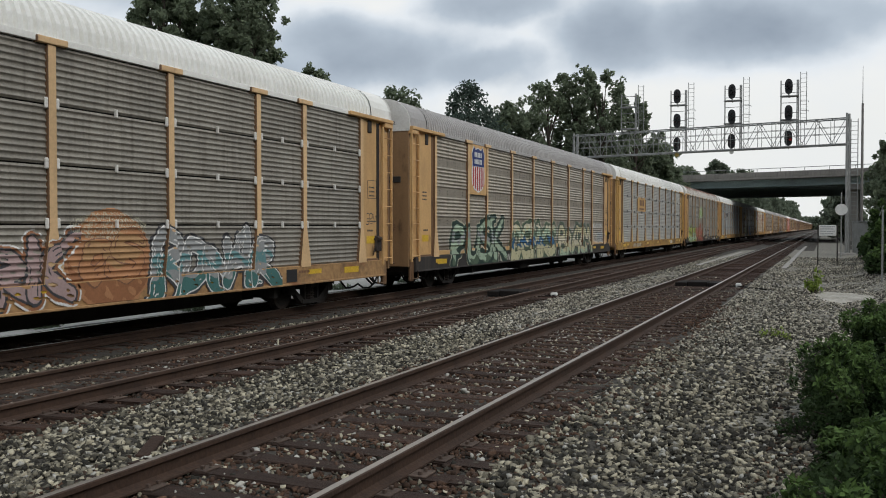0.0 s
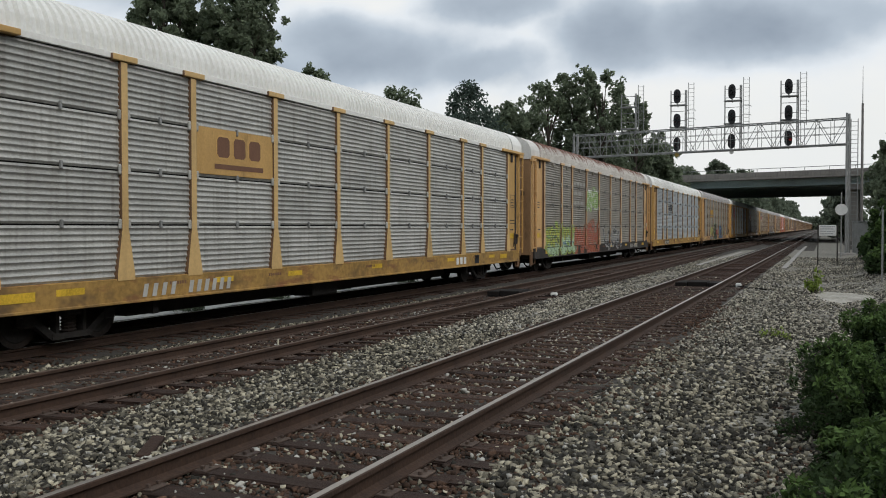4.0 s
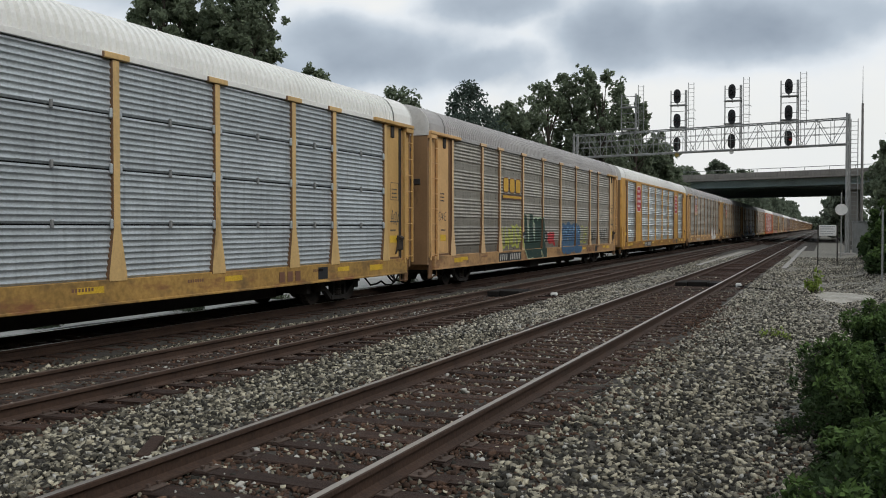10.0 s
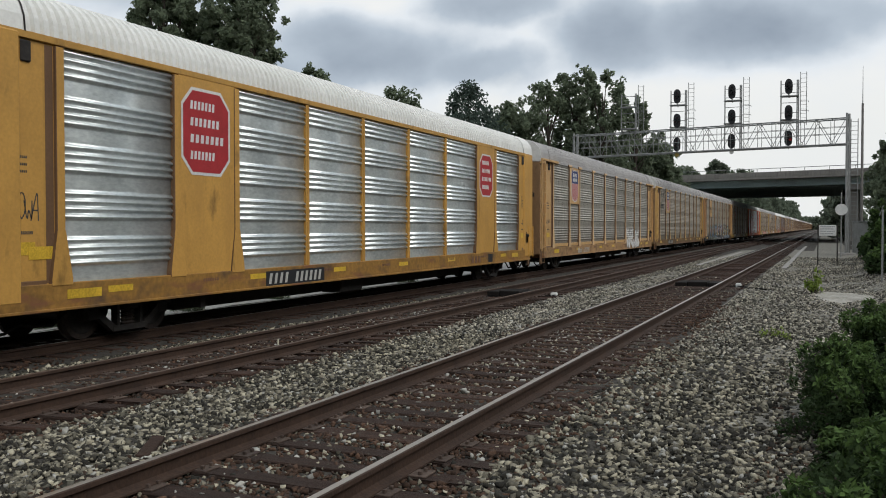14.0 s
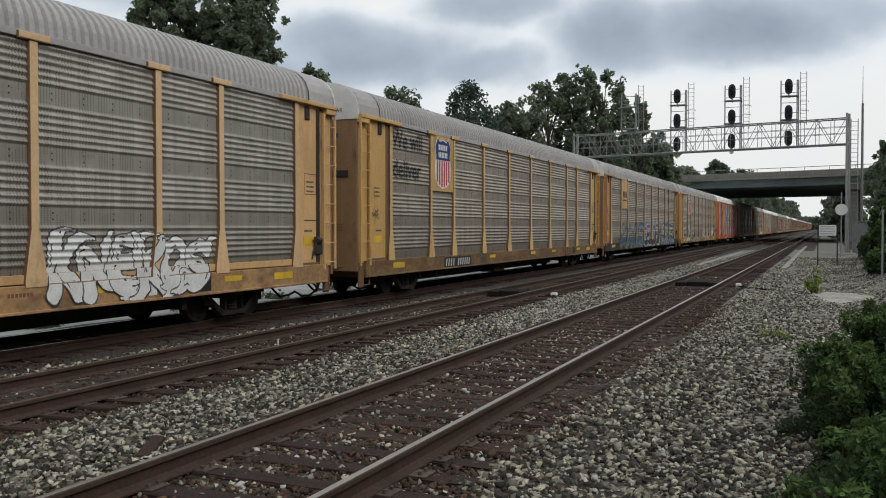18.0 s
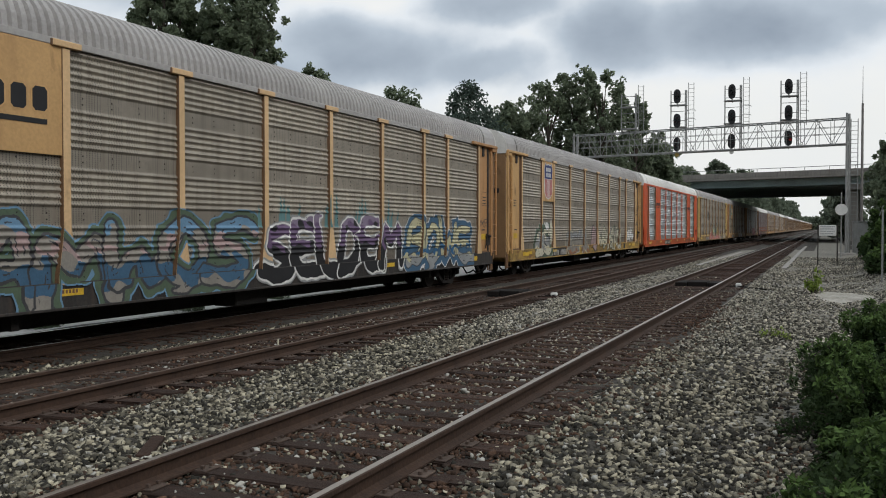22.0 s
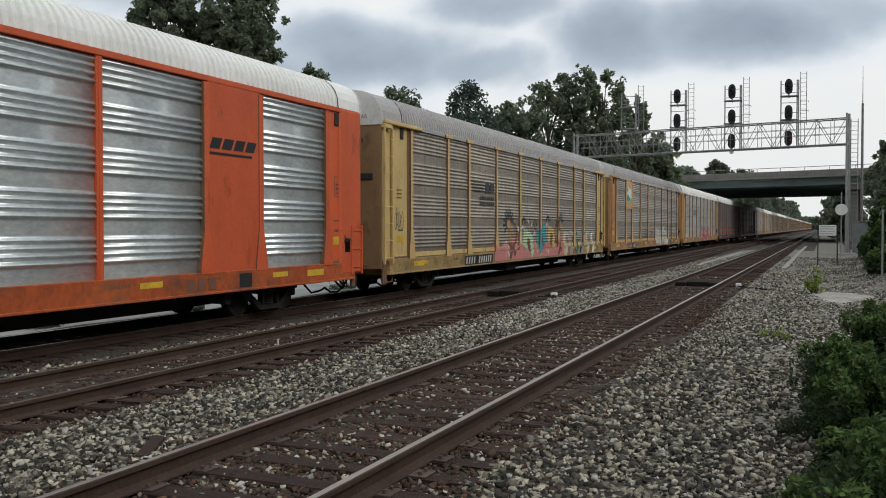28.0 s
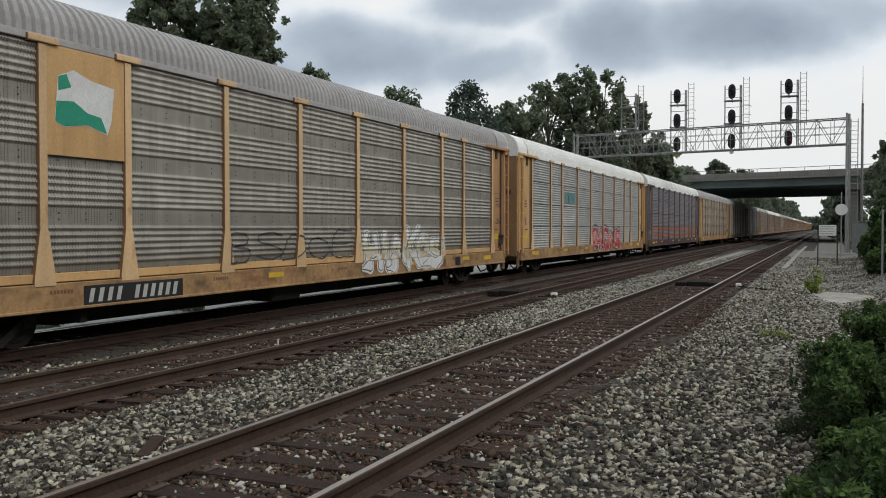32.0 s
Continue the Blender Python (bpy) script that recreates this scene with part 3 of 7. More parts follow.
def signal_mast(p, zb, heads, head, lit=False):
    """A frame on the truss with heads one above the other, service ladder and small platforms."""
    m = thing("signal_mast", "grey steel signal mast with dark oval signal heads on the truss" if heads else "bare grey steel ladder mast on the truss",
              "railway signal", at=pose(p.x, p.y, zb), group="masts on the signal bridge")
    g = Geo()
    for s in (-0.37, 0.70, 0.80):
        g.tube((s, 0, 0.0 if heads else 1.6), (s, 0, 4.8 if heads else 4.7), 0.045, 6)
    for z in (1.8, 2.5, 3.2, 3.9, 4.5):
        g.tube((-0.37, 0, z), (0.80, 0, z), 0.022, 5)
    part("frame", g, "galvanised", m)
    for z in (1.95, 3.62):
        part("platform", Geo().box(-0.42, 0.84, -0.35, 0.3, z, z + 0.07, c=0.01), "galvanised", m)
    g = Geo()
    for s in (0.92, 1.32):
        g.tube((s, 0.1, 1.6), (s, 0.1, 5.35), 0.025, 5)
    for i in range(12):
        g.tube((0.92, 0.1, 1.8 + 0.31 * i), (1.32, 0.1, 1.8 + 0.31 * i), 0.014, 4)
    for z in (2.55, 3.2):
        g.pipe([(0.9, 0.1, z), (0.9, -0.55, z), (1.45, -0.55, z), (1.45, 0.1, z)], 0.02, 4)
    part("ladder", g, "galvanised", m)
    if heads:
        for z in (0.66, 2.44, 4.28):
            h = part("signal_head", head[0], parent=m, label="black oval signal head", at=pose(0.16, -0.5, z, 0, 0, 4) @ Matrix.Diagonal((0.88, 0.9, 0.9, 1)))
            for dx, dz in ((0, 0.22), (-0.15, -0.12), (0.15, -0.12)):
                part("hood", head[1], parent=h, at=pose(dx, 0, dz))
                if lit and z < 1 and dx > 0:
                    part("lens", Geo().tube((0, -0.06, 0), (0, -0.035, 0), 0.1, 12), "lens_red_lit", h, "red lens, lit", at=pose(dx, 0, dz))
                else:
                    part("lens", head[2], parent=h, at=pose(dx, 0, dz))
            part("bracket", Geo().tube((0.16, -0.45, z - 0.5), (0.16, 0.0, z - 0.7), 0.05, 6), "galvanised", m)
        part("neck", Geo().tube((0.16, -0.45, 0.0), (0.16, -0.45, 0.7), 0.04, 6), "galvanised", m)
    return m


signal_bridge()


# ---------------------------------------------------------------- road bridge
def road_bridge():
    """A wide beam bridge across the line; it climbs a little and runs slightly askew."""
    rb = thing("road_bridge", "concrete and dark steel girder road bridge over the railway", "bridge", at=pose(-4, 123.3, 0, 0, 0.0, -19.0))
    x0, x1, w = -62.0, 62.0, 44.0
    for j in range(10):
        y = 0.5 + j * (w - 1.0) / 9
        g = Geo().box(x0, x1, y - 0.2, y + 0.2, 6.88, 6.93).box(x0, x1, y - 0.02, y + 0.02, 6.93, 7.72).box(x0, x1, y - 0.2, y + 0.2, 7.72, 7.77)
        part("girder", g, "girder", rb)
    part("deck", Geo().box(x0, x1, -1.1, w + 1.1, 7.77, 8.05, c=0.02), "bridge_concrete", rb)
    for y in (-1.1, w + 0.8):
        part("parapet", Geo().box(x0, x1, y, y + 0.3, 8.053, 8.69, c=0.03), "bridge_concrete", rb)
        g = Geo().tube((x0, y + 0.15, 9.12), (x1, y + 0.15, 9.12), 0.04, 6)
        for i in range(42):
            x = x0 + 1 + i * 3.0
            g.tube((x, y + 0.15, 8.68), (x, y + 0.15, 9.12), 0.035, 5)
        part("railing", g, "galvanised", rb)
    sn, cn = math.sin(radians(19)), math.cos(radians(19))
    for wx in (3.4, -21.0):
        # the pier rows stand along the tracks, askew to the deck
        def local(y):
            return (wx + 4 - y * sn) / cn
        a, b = local(0.0), local(w)
        g = Geo().add([(a - 0.6, 0, 6.2), (a + 0.6, 0, 6.2), (b + 0.6, w, 6.2), (b - 0.6, w, 6.2), (a - 0.6, 0, 6.88), (a + 0.6, 0, 6.88), (b + 0.6, w, 6.88), (b - 0.6, w, 6.88)],
                      [(0, 3, 2, 1), (4, 5, 6, 7), (0, 1, 5, 4), (1, 2, 6, 5), (2, 3, 7, 6), (3, 0, 4, 7)])
        part("pier_cap", g, "bridge_concrete", rb)
        for j in range(7):
            y = 1.5 + j * 6.8
            x = local(y)
            part("pier", Geo().box(x - 0.45, x + 0.45, y - 0.45, y + 0.45, -0.8, 6.2, c=0.05), "bridge_concrete", rb)
    for s, x in ((1, 30), (-1, -36)):
        g = Geo().extrude([(x, -1.0), (x + s * 14, 6.88), (x + s * 40, 6.88), (x + s * 40, -1.0)], 1, -3, w + 3)
        part("abutment", g, "bridge_concrete", rb)


road_bridge()


# ---------------------------------------------------------------- plants
def leaf_cloud(name, centres, radii, count, size, material, seed, flat=0.5, long=1.6):
    """Many small leaf blades around the given clump centres, as one mesh."""
    rng = np.random.default_rng(seed)
    centres, radii = np.array(centres, float), np.array(radii, float)
    k = rng.choice(len(centres), count, p=radii ** 2 / np.sum(radii ** 2))
    d = rng.normal(size=(count, 3))
    d /= np.linalg.norm(d, axis=1)[:, None]
    p = centres[k] + d * (radii[k] * rng.uniform(0.25, 1.0, count) ** 0.5)[:, None]
    a = rng.normal(size=(count, 3)); a /= np.linalg.norm(a, axis=1)[:, None]
    up = rng.normal(size=(count, 3)) * (1 - flat) + np.array((0, 0, 1.0)) * flat
    b = np.cross(up, a); b /= np.linalg.norm(b, axis=1)[:, None] + 1e-9
    n = np.cross(a, b)
    s = size * rng.uniform(0.6, 1.4, count)[:, None]
    q = np.stack([p - a * s * long / 2, p + b * s * 0.5 + n * s * 0.12, p + a * s * long / 2, p - b * s * 0.5 + n * s * 0.12], 1).reshape(-1, 3)
    i = np.arange(count)[:, None] * 4
    F = np.concatenate([i + np.array([0, 1, 2]), i + np.array([0, 2, 3])], 1).reshape(-1, 3)
    me = bpy.data.meshes.new(name)
    me.vertices.add(len(q)); me.vertices.foreach_set("co", q.ravel())
    me.loops.add(F.size); me.loops.foreach_set("vertex_index", F.ravel().astype(np.int32))
    me.polygons.add(len(F)); me.polygons.foreach_set("loop_start", np.arange(0, F.size, 3))
    me.update(calc_edges=True)
    me.materials.append(MATS[material])
    return me


def tree(x, y, height, width, seed, material="leaf_tree", leaf=0.32, leaves=9000, crown_from=0.25, kind="broad", label="tall leafy green deciduous tree", airy=False):
    r = random.Random(seed)
    z = ground_z(x)
    t = thing("tree", label, "tree", at=pose(x, y, z))
    g = Geo()
    tr = height * 0.022
    g.tube((0, 0, -0.3), (0.1, 0, height * 0.5), tr, 9, tr * 0.6)
    g.tube((0.1, 0, height * 0.5), (0, 0.1, height * 0.9), tr * 0.6, 7, tr * 0.12)
    cs, rs = [], []
    if kind == "broad":
        # boughs that each carry a lobe of small clumps, with gaps between the lobes
        for i in range(32 if airy else 34):
            h = crown_from + (0.96 - crown_from) * (i + r.random()) / (32 if airy else 34)
            q = (h - crown_from) / (1 - crown_from)
            env = max(0.1, math.sin(math.pi * min(1, q * 0.78 + 0.20))) ** 0.7
            a, d = i * 2.4 + r.uniform(-0.5, 0.5), r.uniform(0.25, 1.0) ** 0.55 * width / 2 * env * r.uniform(0.72, 1.08)
            lobe = Vector((d * math.cos(a), d * math.sin(a), height * h))
            g.tube((0.05, 0, height * h * 0.72), lobe, tr * 0.3, 5, tr * 0.06)
            lw = width * (r.uniform(0.07, 0.12) if airy else r.uniform(0.10, 0.16))
            lh = lw * r.uniform(0.9, 1.7 if airy else 1.25)
            for j in range(16 if airy else 14):
                v = Vector((r.gauss(0, 0.55), r.gauss(0, 0.55), r.gauss(0, 0.6)))
                taper = max(0.35, 1.0 - 0.35 * v.z)
                cs.append((lobe.x + v.x * lw * taper, lobe.y + v.y * lw * taper, min(lobe.z + v.z * lh, height)))
                rs.append(width * (r.uniform(0.022, 0.06) if airy else r.uniform(0.035, 0.075)))
    else:
        for i in range(420):
            q = r.random() ** 1.2
            h = crown_from + (1 - crown_from) * q
            a, d = r.uniform(0, 2 * math.pi), r.uniform(0.3, 1.0) * width / 2 * (1 - q) ** 0.7
            cs.append((d * math.cos(a), d * math.sin(a), height * h - 0.25 * d))
            rs.append(width * r.uniform(0.05, 0.1) * (1.25 - 0.7 * q))
    part("trunk", g, "bark", t)
    part("crown", leaf_cloud("crown", cs, rs, leaves, leaf, material, seed), parent=t)
    return t


# ---------------------------------------------------------------- planting of the place
def plant():
    T = tree
    T(-40.0, 48.2, 19.6, 6.6, 1, leaves=20000, leaf=0.24, label="tall dark leafy tree with a ragged crown behind the train")
    T(-35.4, 51.0, 19.2, 7.6, 2, leaves=20000, leaf=0.24, label="tall leafy tree with drooping boughs behind the train")
    T(-38.6, 52.5, 16.8, 6.6, 17, leaves=16000, leaf=0.24)
    T(-37.0, 62.6, 15.0, 4.2, 3, leaves=7000, leaf=0.2)
    T(-39.5, 83.4, 15.6, 8.6, 4, leaves=11000, leaf=0.26)
    T(-31.0, 80.2, 15.5, 17.0, 5, material="leaf_conifer", kind="cone", leaf=0.2, leaves=30000, label="dark pointed evergreen tree behind the train")
    T(-30.4, 91.3, 14.8, 7.5, 6, leaves=10000, leaf=0.3)
    T(-27.6, 95.1, 17.6, 9.0, 7, leaves=12000, leaf=0.22, airy=True)
    T(-25.0, 97.1, 19.6, 7.8, 27, leaves=11000, leaf=0.22, airy=True)
    T(-21.9, 96.0, 18.4, 8.0, 8, leaves=11000, leaf=0.22, airy=True)
    T(-19.4, 101.0, 16.4, 6.6, 18, leaves=9000, leaf=0.24, airy=True)
    T(-24.0, 104, 13.0, 9.0, 19, leaves=10000, leaf=0.35)
    T(-19.8, 113, 12.2, 8.0, 9, leaves=9000, leaf=0.35)
    T(-19.0, 117.5, 10.4, 6.0, 20, leaves=6000, leaf=0.35)
    T(-21.5, 208, 16.6, 8.0, 10, leaves=6000, leaf=0.5, material="leaf_far")
    T(-21.5, 274, 18.4, 10.0, 11, leaves=6000, leaf=0.6, material="leaf_far")
    T(-25.0, 182, 13.5, 9.0, 12, leaves=6000, leaf=0.45, material="leaf_far")
    r = random.Random(77)
    for i in range(14):
        y = 200 + i * 36
        T(-21.5 - r.uniform(0, 3), y, r.uniform(11, 15.5), 9, 100 + i, leaves=3200, leaf=0.7, material="leaf_far", crown_from=0.06, label="distant leafy tree beside the line")
    for i in range(9):
        T(-21.5 - r.uniform(0, 2), 430 + i * 42, 15.0 + 0.75 * i + r.uniform(-1.5, 1.0), 12, 120 + i, leaves=3000, leaf=0.9, material="leaf_far", crown_from=0.05, label="distant leafy tree beside the line")
    for i in range(10):
        T(1.9 + 0.02 * i + r.uniform(0, 1.5), 176 + i * 17, r.uniform(8.0, 11.5), 6.5, 140 + i, leaves=3200, leaf=0.55, material="leaf_far", crown_from=0.04, label="distant leafy tree beside the line")
    for i in range(9):
        T(-60 + 13 * i + r.uniform(-3, 3), 960 + r.uniform(-40, 40), r.uniform(9, 13), 22, 160 + i, leaves=2200, leaf=1.6, material="leaf_far", crown_from=0.04, label="far leafy tree at the end of the line")
    for i in range(12):
        T(-44 - r.uniform(0, 10), 20 + i * 11, r.uniform(7, 10), 9, 180 + i, leaves=3500, leaf=0.45, crown_from=0.08, label="low leafy tree behind the train")
    # the other side of the line
    T(4.9, 68.6, 8.9, 3.6, 21, leaves=18000, leaf=0.15, crown_from=0.05, label="leafy tree growing beside the signal tower")
    T(4.0, 56, 6.2, 3.0, 22, leaves=16000, leaf=0.13, crown_from=0.03, label="leafy tree growing beside the signal tower")
    T(5.6, 83, 8.8, 5.0, 23, leaves=14000, leaf=0.18, crown_from=0.05)
    T(6.5, 98, 9.0, 6.0, 24, leaves=12000, leaf=0.2, crown_from=0.05)
    # unseen row, added so the bright panels' flats reflect dark trees
    for i in range(20):
        T(13.5 + r.uniform(0, 4), -34 + i * 9.0, r.uniform(8, 12), 10, 200 + i, leaves=3500, leaf=0.5, crown_from=0.04, label="unseen leafy tree on the bank, there for the panels to reflect")


plant()


def bush(x, y, r0, h, seed, leaves, leaf=0.07, material="leaf_bush", label="dense green leafy bush at the edge of the gravel"):
    """Arching stems set with many small sprays of leaves, thinning to a ragged outline."""
    r = random.Random(seed)
    b = thing("bush", label, "bush", at=pose(x, y, ground_z(x)))
    cs, rs, g = [], [], Geo()
    small = leaves < 2000
    for i in range(26 if small else 58):
        a, q = r.uniform(0, 6.28), r.random()
        d = r0 * r.uniform(0.15, 1.0) ** 0.6
        tip = Vector((d * math.cos(a), d * math.sin(a), h * (0.25 + 0.75 * q) * (1 - 0.5 * (d / r0) ** 2)))
        root = Vector((tip.x * 0.25, tip.y * 0.25, -0.05))
        bow = (root + tip) / 2 + Vector((0, 0, 0.18 * h))
        g.pipe([root, bow, tip], 0.006 if small else 0.008, 4)
        for k in range(2 if small else 5):
            u = 0.35 + 0.65 * (k + 1) / (2 if small else 5)
            c = root * (1 - u) ** 2 + bow * 2 * u * (1 - u) + tip * u * u
            cs.append(tuple(c + Vector((r.uniform(-1, 1), r.uniform(-1, 1), r.uniform(-0.6, 0.6))) * 0.09 * min(1.0, r0 + 0.2)))
            rs.append(r.uniform(0.05, 0.15) * min(1.0, r0 + 0.2) * (1.0 if y < 18 else 1.6))
    tagged(part("stem_tangle", g, "bark", b), kind="stuff")
    part("leaves", leaf_cloud("leaves", cs, rs, leaves, leaf, material, seed, flat=0.6, long=1.9), parent=b)
    if not small:
        top = sorted(range(len(cs)), key=lambda i: -cs[i][2])[:40]
        sh = part("young_growth", leaf_cloud("young_growth", [(cs[i][0], cs[i][1], cs[i][2] + 0.05) for i in top], [rs[i] for i in top], leaves // 6, leaf * 0.95, "leaf_young", seed + 50, flat=0.7, long=2.3),
             parent=b)
        tagged(sh, "lighter green young shoots", kind="stuff")
    return b


def bushes():
    for x, y, r0, h, seed, n, leaf in ((0.48, 5.45, 0.7, 0.86, 1, 20000, 0.026), (0.42, 6.5, 0.55, 0.62, 13, 11000, 0.026), (1.1, 7.4, 0.65, 1.05, 2, 15000, 0.027), (0.4, 8.7, 0.6, 0.7, 19, 12000, 0.027),
                                       (0.45, 9.9, 0.72, 0.95, 3, 15000, 0.029), (1.15, 9.6, 0.75, 1.2, 21, 15000, 0.03), (0.75, 12.0, 0.8, 1.08, 20, 18000, 0.028), (1.3, 11.2, 0.8, 1.25, 4, 16000, 0.028),
                                       (1.0, 14.3, 0.66, 0.85, 5, 12000, 0.032), (1.65, 14.9, 0.8, 1.1, 6, 12000, 0.034), (1.75, 17.6, 0.6, 0.7, 22, 7000, 0.042)):
        bush(x, y, r0, h, seed, n, leaf)
    bush(2.1, 38.5, 0.8, 1.0, 25, 4000, 0.09)
    bush(2.3, 20.5, 0.7, 0.7, 14, 6000, 0.05)
    bush(2.8, 27, 0.8, 0.9, 15, 3600, 0.1)
    bush(2.9, 36, 0.9, 1.2, 7, 3600, 0.11)
    bush(2.5, 44, 0.9, 1.9, 8, 4000, 0.13)
    bush(2.4, 52, 0.8, 1.5, 9, 4000, 0.13)
    bush(3.1, 50, 1.4, 3.2, 10, 9000, 0.09)
    bush(3.4, 40, 1.2, 3.2, 16, 9000, 0.08)
    bush(-0.28, 27.8, 0.22, 0.8, 11, 170, 0.07, "leaf_weed", "small bright green weed growing in the gravel")
    bush(-0.7, 16.6, 0.4, 0.14, 12, 200, 0.03, "leaf_weed", "low green weed spreading in the gravel")
    bush(0.1, 13.2, 0.45, 0.2, 17, 420, 0.03, "leaf_bush", "low green weed spreading in the gravel")
    bush(-0.2, 6.3, 0.3, 0.16, 18, 420, 0.022, "leaf_bush", "low green weed spreading in the gravel")
    bush(-0.12, 8.9, 0.32, 0.2, 23, 420, 0.024, "leaf_bush", "low green weed spreading in the gravel")
    bush(-0.05, 11.2, 0.35, 0.22, 24, 420, 0.026, "leaf_bush", "low green weed spreading in the gravel")


bushes()


# ---------------------------------------------------------------- train: shared shapes
SIDE = 1.52                 # half width over the posts
PANEL_X = 1.478             # crest of the side panels
Z_SILL, Z_FLOOR, Z_TOP, Z_RIDGE = 0.62, 1.05, 4.82, 5.79
POSTS = (2.36, 5.2, 7.08, 9.92, 12.75, 15.58, 18.41, 21.25, 23.13, 25.97)
BODY0, BODY1 = 0.5, 27.7


def corrugation(style, z):
    """How far the panel lies behind its crest at height z."""
    if style == "rows":
        h = (Z_TOP - Z_FLOOR) / 4
        u = ((z - Z_FLOOR) % h) / h
        s = (u * 9) % 1.0
        return 0.026 * (0.5 + 0.5 * math.cos(2 * math.pi * (s - 0.08 * math.sin(2 * math.pi * s))))
    if style == "ribbed":
        h = (Z_TOP - Z_FLOOR) / 4
        u = ((z - Z_FLOOR) % h) / h
        if u < 0.28:
            return 0.034
        s = ((u - 0.28) / 0.72 * 6) % 1.0
        return 0.034 * (0.5 + 0.5 * math.cos(2 * math.pi * s)) ** 0.8
    h = (Z_TOP - Z_FLOOR) / 5
    u = ((z - Z_FLOOR) % h) / h
    if u < 0.34:
        return 0.055
    s = ((u - 0.34) / 0.66 * 4) % 1.0
    return 0.055 * (0.5 + 0.5 * math.cos(2 * math.pi * s))


def panel_geo(style, w, z0, z1, step):
    n = max(2, int(round((z1 - z0) / step)))
    g = Geo()
    zs = [z0 + (z1 - z0) * i / n for i in range(n + 1)]
    vs, fs = [], []
    for z in zs:
        x = PANEL_X - corrugation(style, min(max(z, z0 + 1e-4), z1 - 1e-4))
        vs += [(x - 0.05, -w / 2, z), (x, -w / 2, z), (x, w / 2, z), (x - 0.05, w / 2, z)]
    for i in range(n):
        a, b = i * 4, i * 4 + 4
        fs += [(a + j, a + j + 1, b + j + 1, b + j) for j in range(3)]
    fs += [(0, 3, 2, 1), (n * 4, n * 4 + 1, n * 4 + 2, n * 4 + 3)]
    return g.add(vs, fs)


def roof_ring(n=14, w=1.50, z0=4.93, z1=Z_RIDGE, inset=0.0):
    """Points of the arched roof from the near eave over the ridge to the far eave."""
    pts = []
    for i in range(n + 1):
        a = math.pi * i / n
        c, s = math.cos(a), math.sin(a)
        x = (w - inset) * (1 if c > 0 else -1) * abs(c) ** 0.62
        pts.append((x, z0 + (z1 - z0 - inset) * abs(s) ** 0.85))
    return pts


def arch_shell(y0, y1, pitch, depth):
    """Ribbed sheet roof between y0 and y1: ribs run across the car."""
    if pitch:
        k = int(round((y1 - y0) / pitch))
        ys = []
        for i in range(k):
            for f, d in ((0.0, 0.0), (0.5, 0.0), (0.64, depth), (0.88, depth)):
                ys.append((y0 + (y1 - y0) * (i + f) / k, d))
        ys.append((y1, 0.0))
    else:
        ys = [(y0, 0.0), (y1, 0.0)]
    vs = []
    for y, d in ys:
        vs += [(x, y, z) for x, z in roof_ring(inset=d)]
    n = len(roof_ring())
    fs = [(j * n + i, (j + 1) * n + i, (j + 1) * n + i + 1, j * n + i + 1) for j in range(len(ys) - 1) for i in range(n - 1)]
    return Geo().add(vs, fs)


def arch_band(y0, y1, lift=0.012):
    """A thin strap over the roof."""
    pts = roof_ring(inset=-lift)
    n = len(pts)
    vs = [(x, y, z) for y in (y0, y1) for x, z in pts]
    return Geo().add(vs, [(i, n + i, n + i + 1, i + 1) for i in range(n - 1)])


def wheelset_geo():
    g = Geo()
    for s in (-0.7525, 0.7525):
        sg = 1 if s > 0 else -1
        for (xa, ra), (xb, rb) in (((-0.07, 0.41), (0.05, 0.415)), ((-0.095, 0.45), (-0.07, 0.45))):
            g.tube((s + sg * xa, 0, 0), (s + sg * xb, 0, 0), ra, 24, rb)
        # dished web as a darker disc, the hollows' shadow put into its colour, and hub
        g.tube((s + sg * 0.051, 0, 0), (s + sg * 0.058, 0, 0), 0.33, 24, 0.31, mi=1)
        g.tube((s + sg * 0.058, 0, 0), (s + sg * 0.13, 0, 0), 0.12, 12, 0.11)
        for i in range(3):
            a = i * 2.094
            g.tube((s + sg * 0.13, 0.06 * math.cos(a), 0.06 * math.sin(a)), (s + sg * 0.145, 0.06 * math.cos(a), 0.06 * math.sin(a)), 0.018, 6)
    g.tube((-1.05, 0, 0), (1.05, 0, 0), 0.075, 10)
    return g


def truck_geo():
    """Side frames and bolster of a three-piece freight truck, axles 1.78 m apart."""
    g = Geo()
    for s in (-1.0, 1.0):
        # upper chord, lower chord and pedestals
        g.extrude([(-1.12, 0.50), (-1.12, 0.60), (-0.55, 0.70), (0.55, 0.70), (1.12, 0.60), (1.12, 0.50), (0.5, 0.56), (-0.5, 0.56)], 0, s - 0.07, s + 0.07)
        g.extrude([(-0.42, 0.10), (-0.42, 0.20), (0.42, 0.20), (0.42, 0.10)], 0, s - 0.08, s + 0.08)
        for d in (-1, 1):
            g.extrude([(d * 0.42, 0.10), (d * 0.34, 0.20), (d * 0.86, 0.56), (d * 0.98, 0.52)], 0, s - 0.06, s + 0.06)
            g.extrude([(d * 0.33, 0.18), (d * 0.26, 0.18), (d * 0.26, 0.58), (d * 0.33, 0.58)], 0, s - 0.07, s + 0.07)
            g.box(s - 0.09, s + 0.09, d * 0.89 - 0.13, d * 0.89 + 0.13, 0.34, 0.56, c=0.03)
    g.box(-1.15, 1.15, -0.2, 0.2, 0.48, 0.74, c=0.04)
    return g


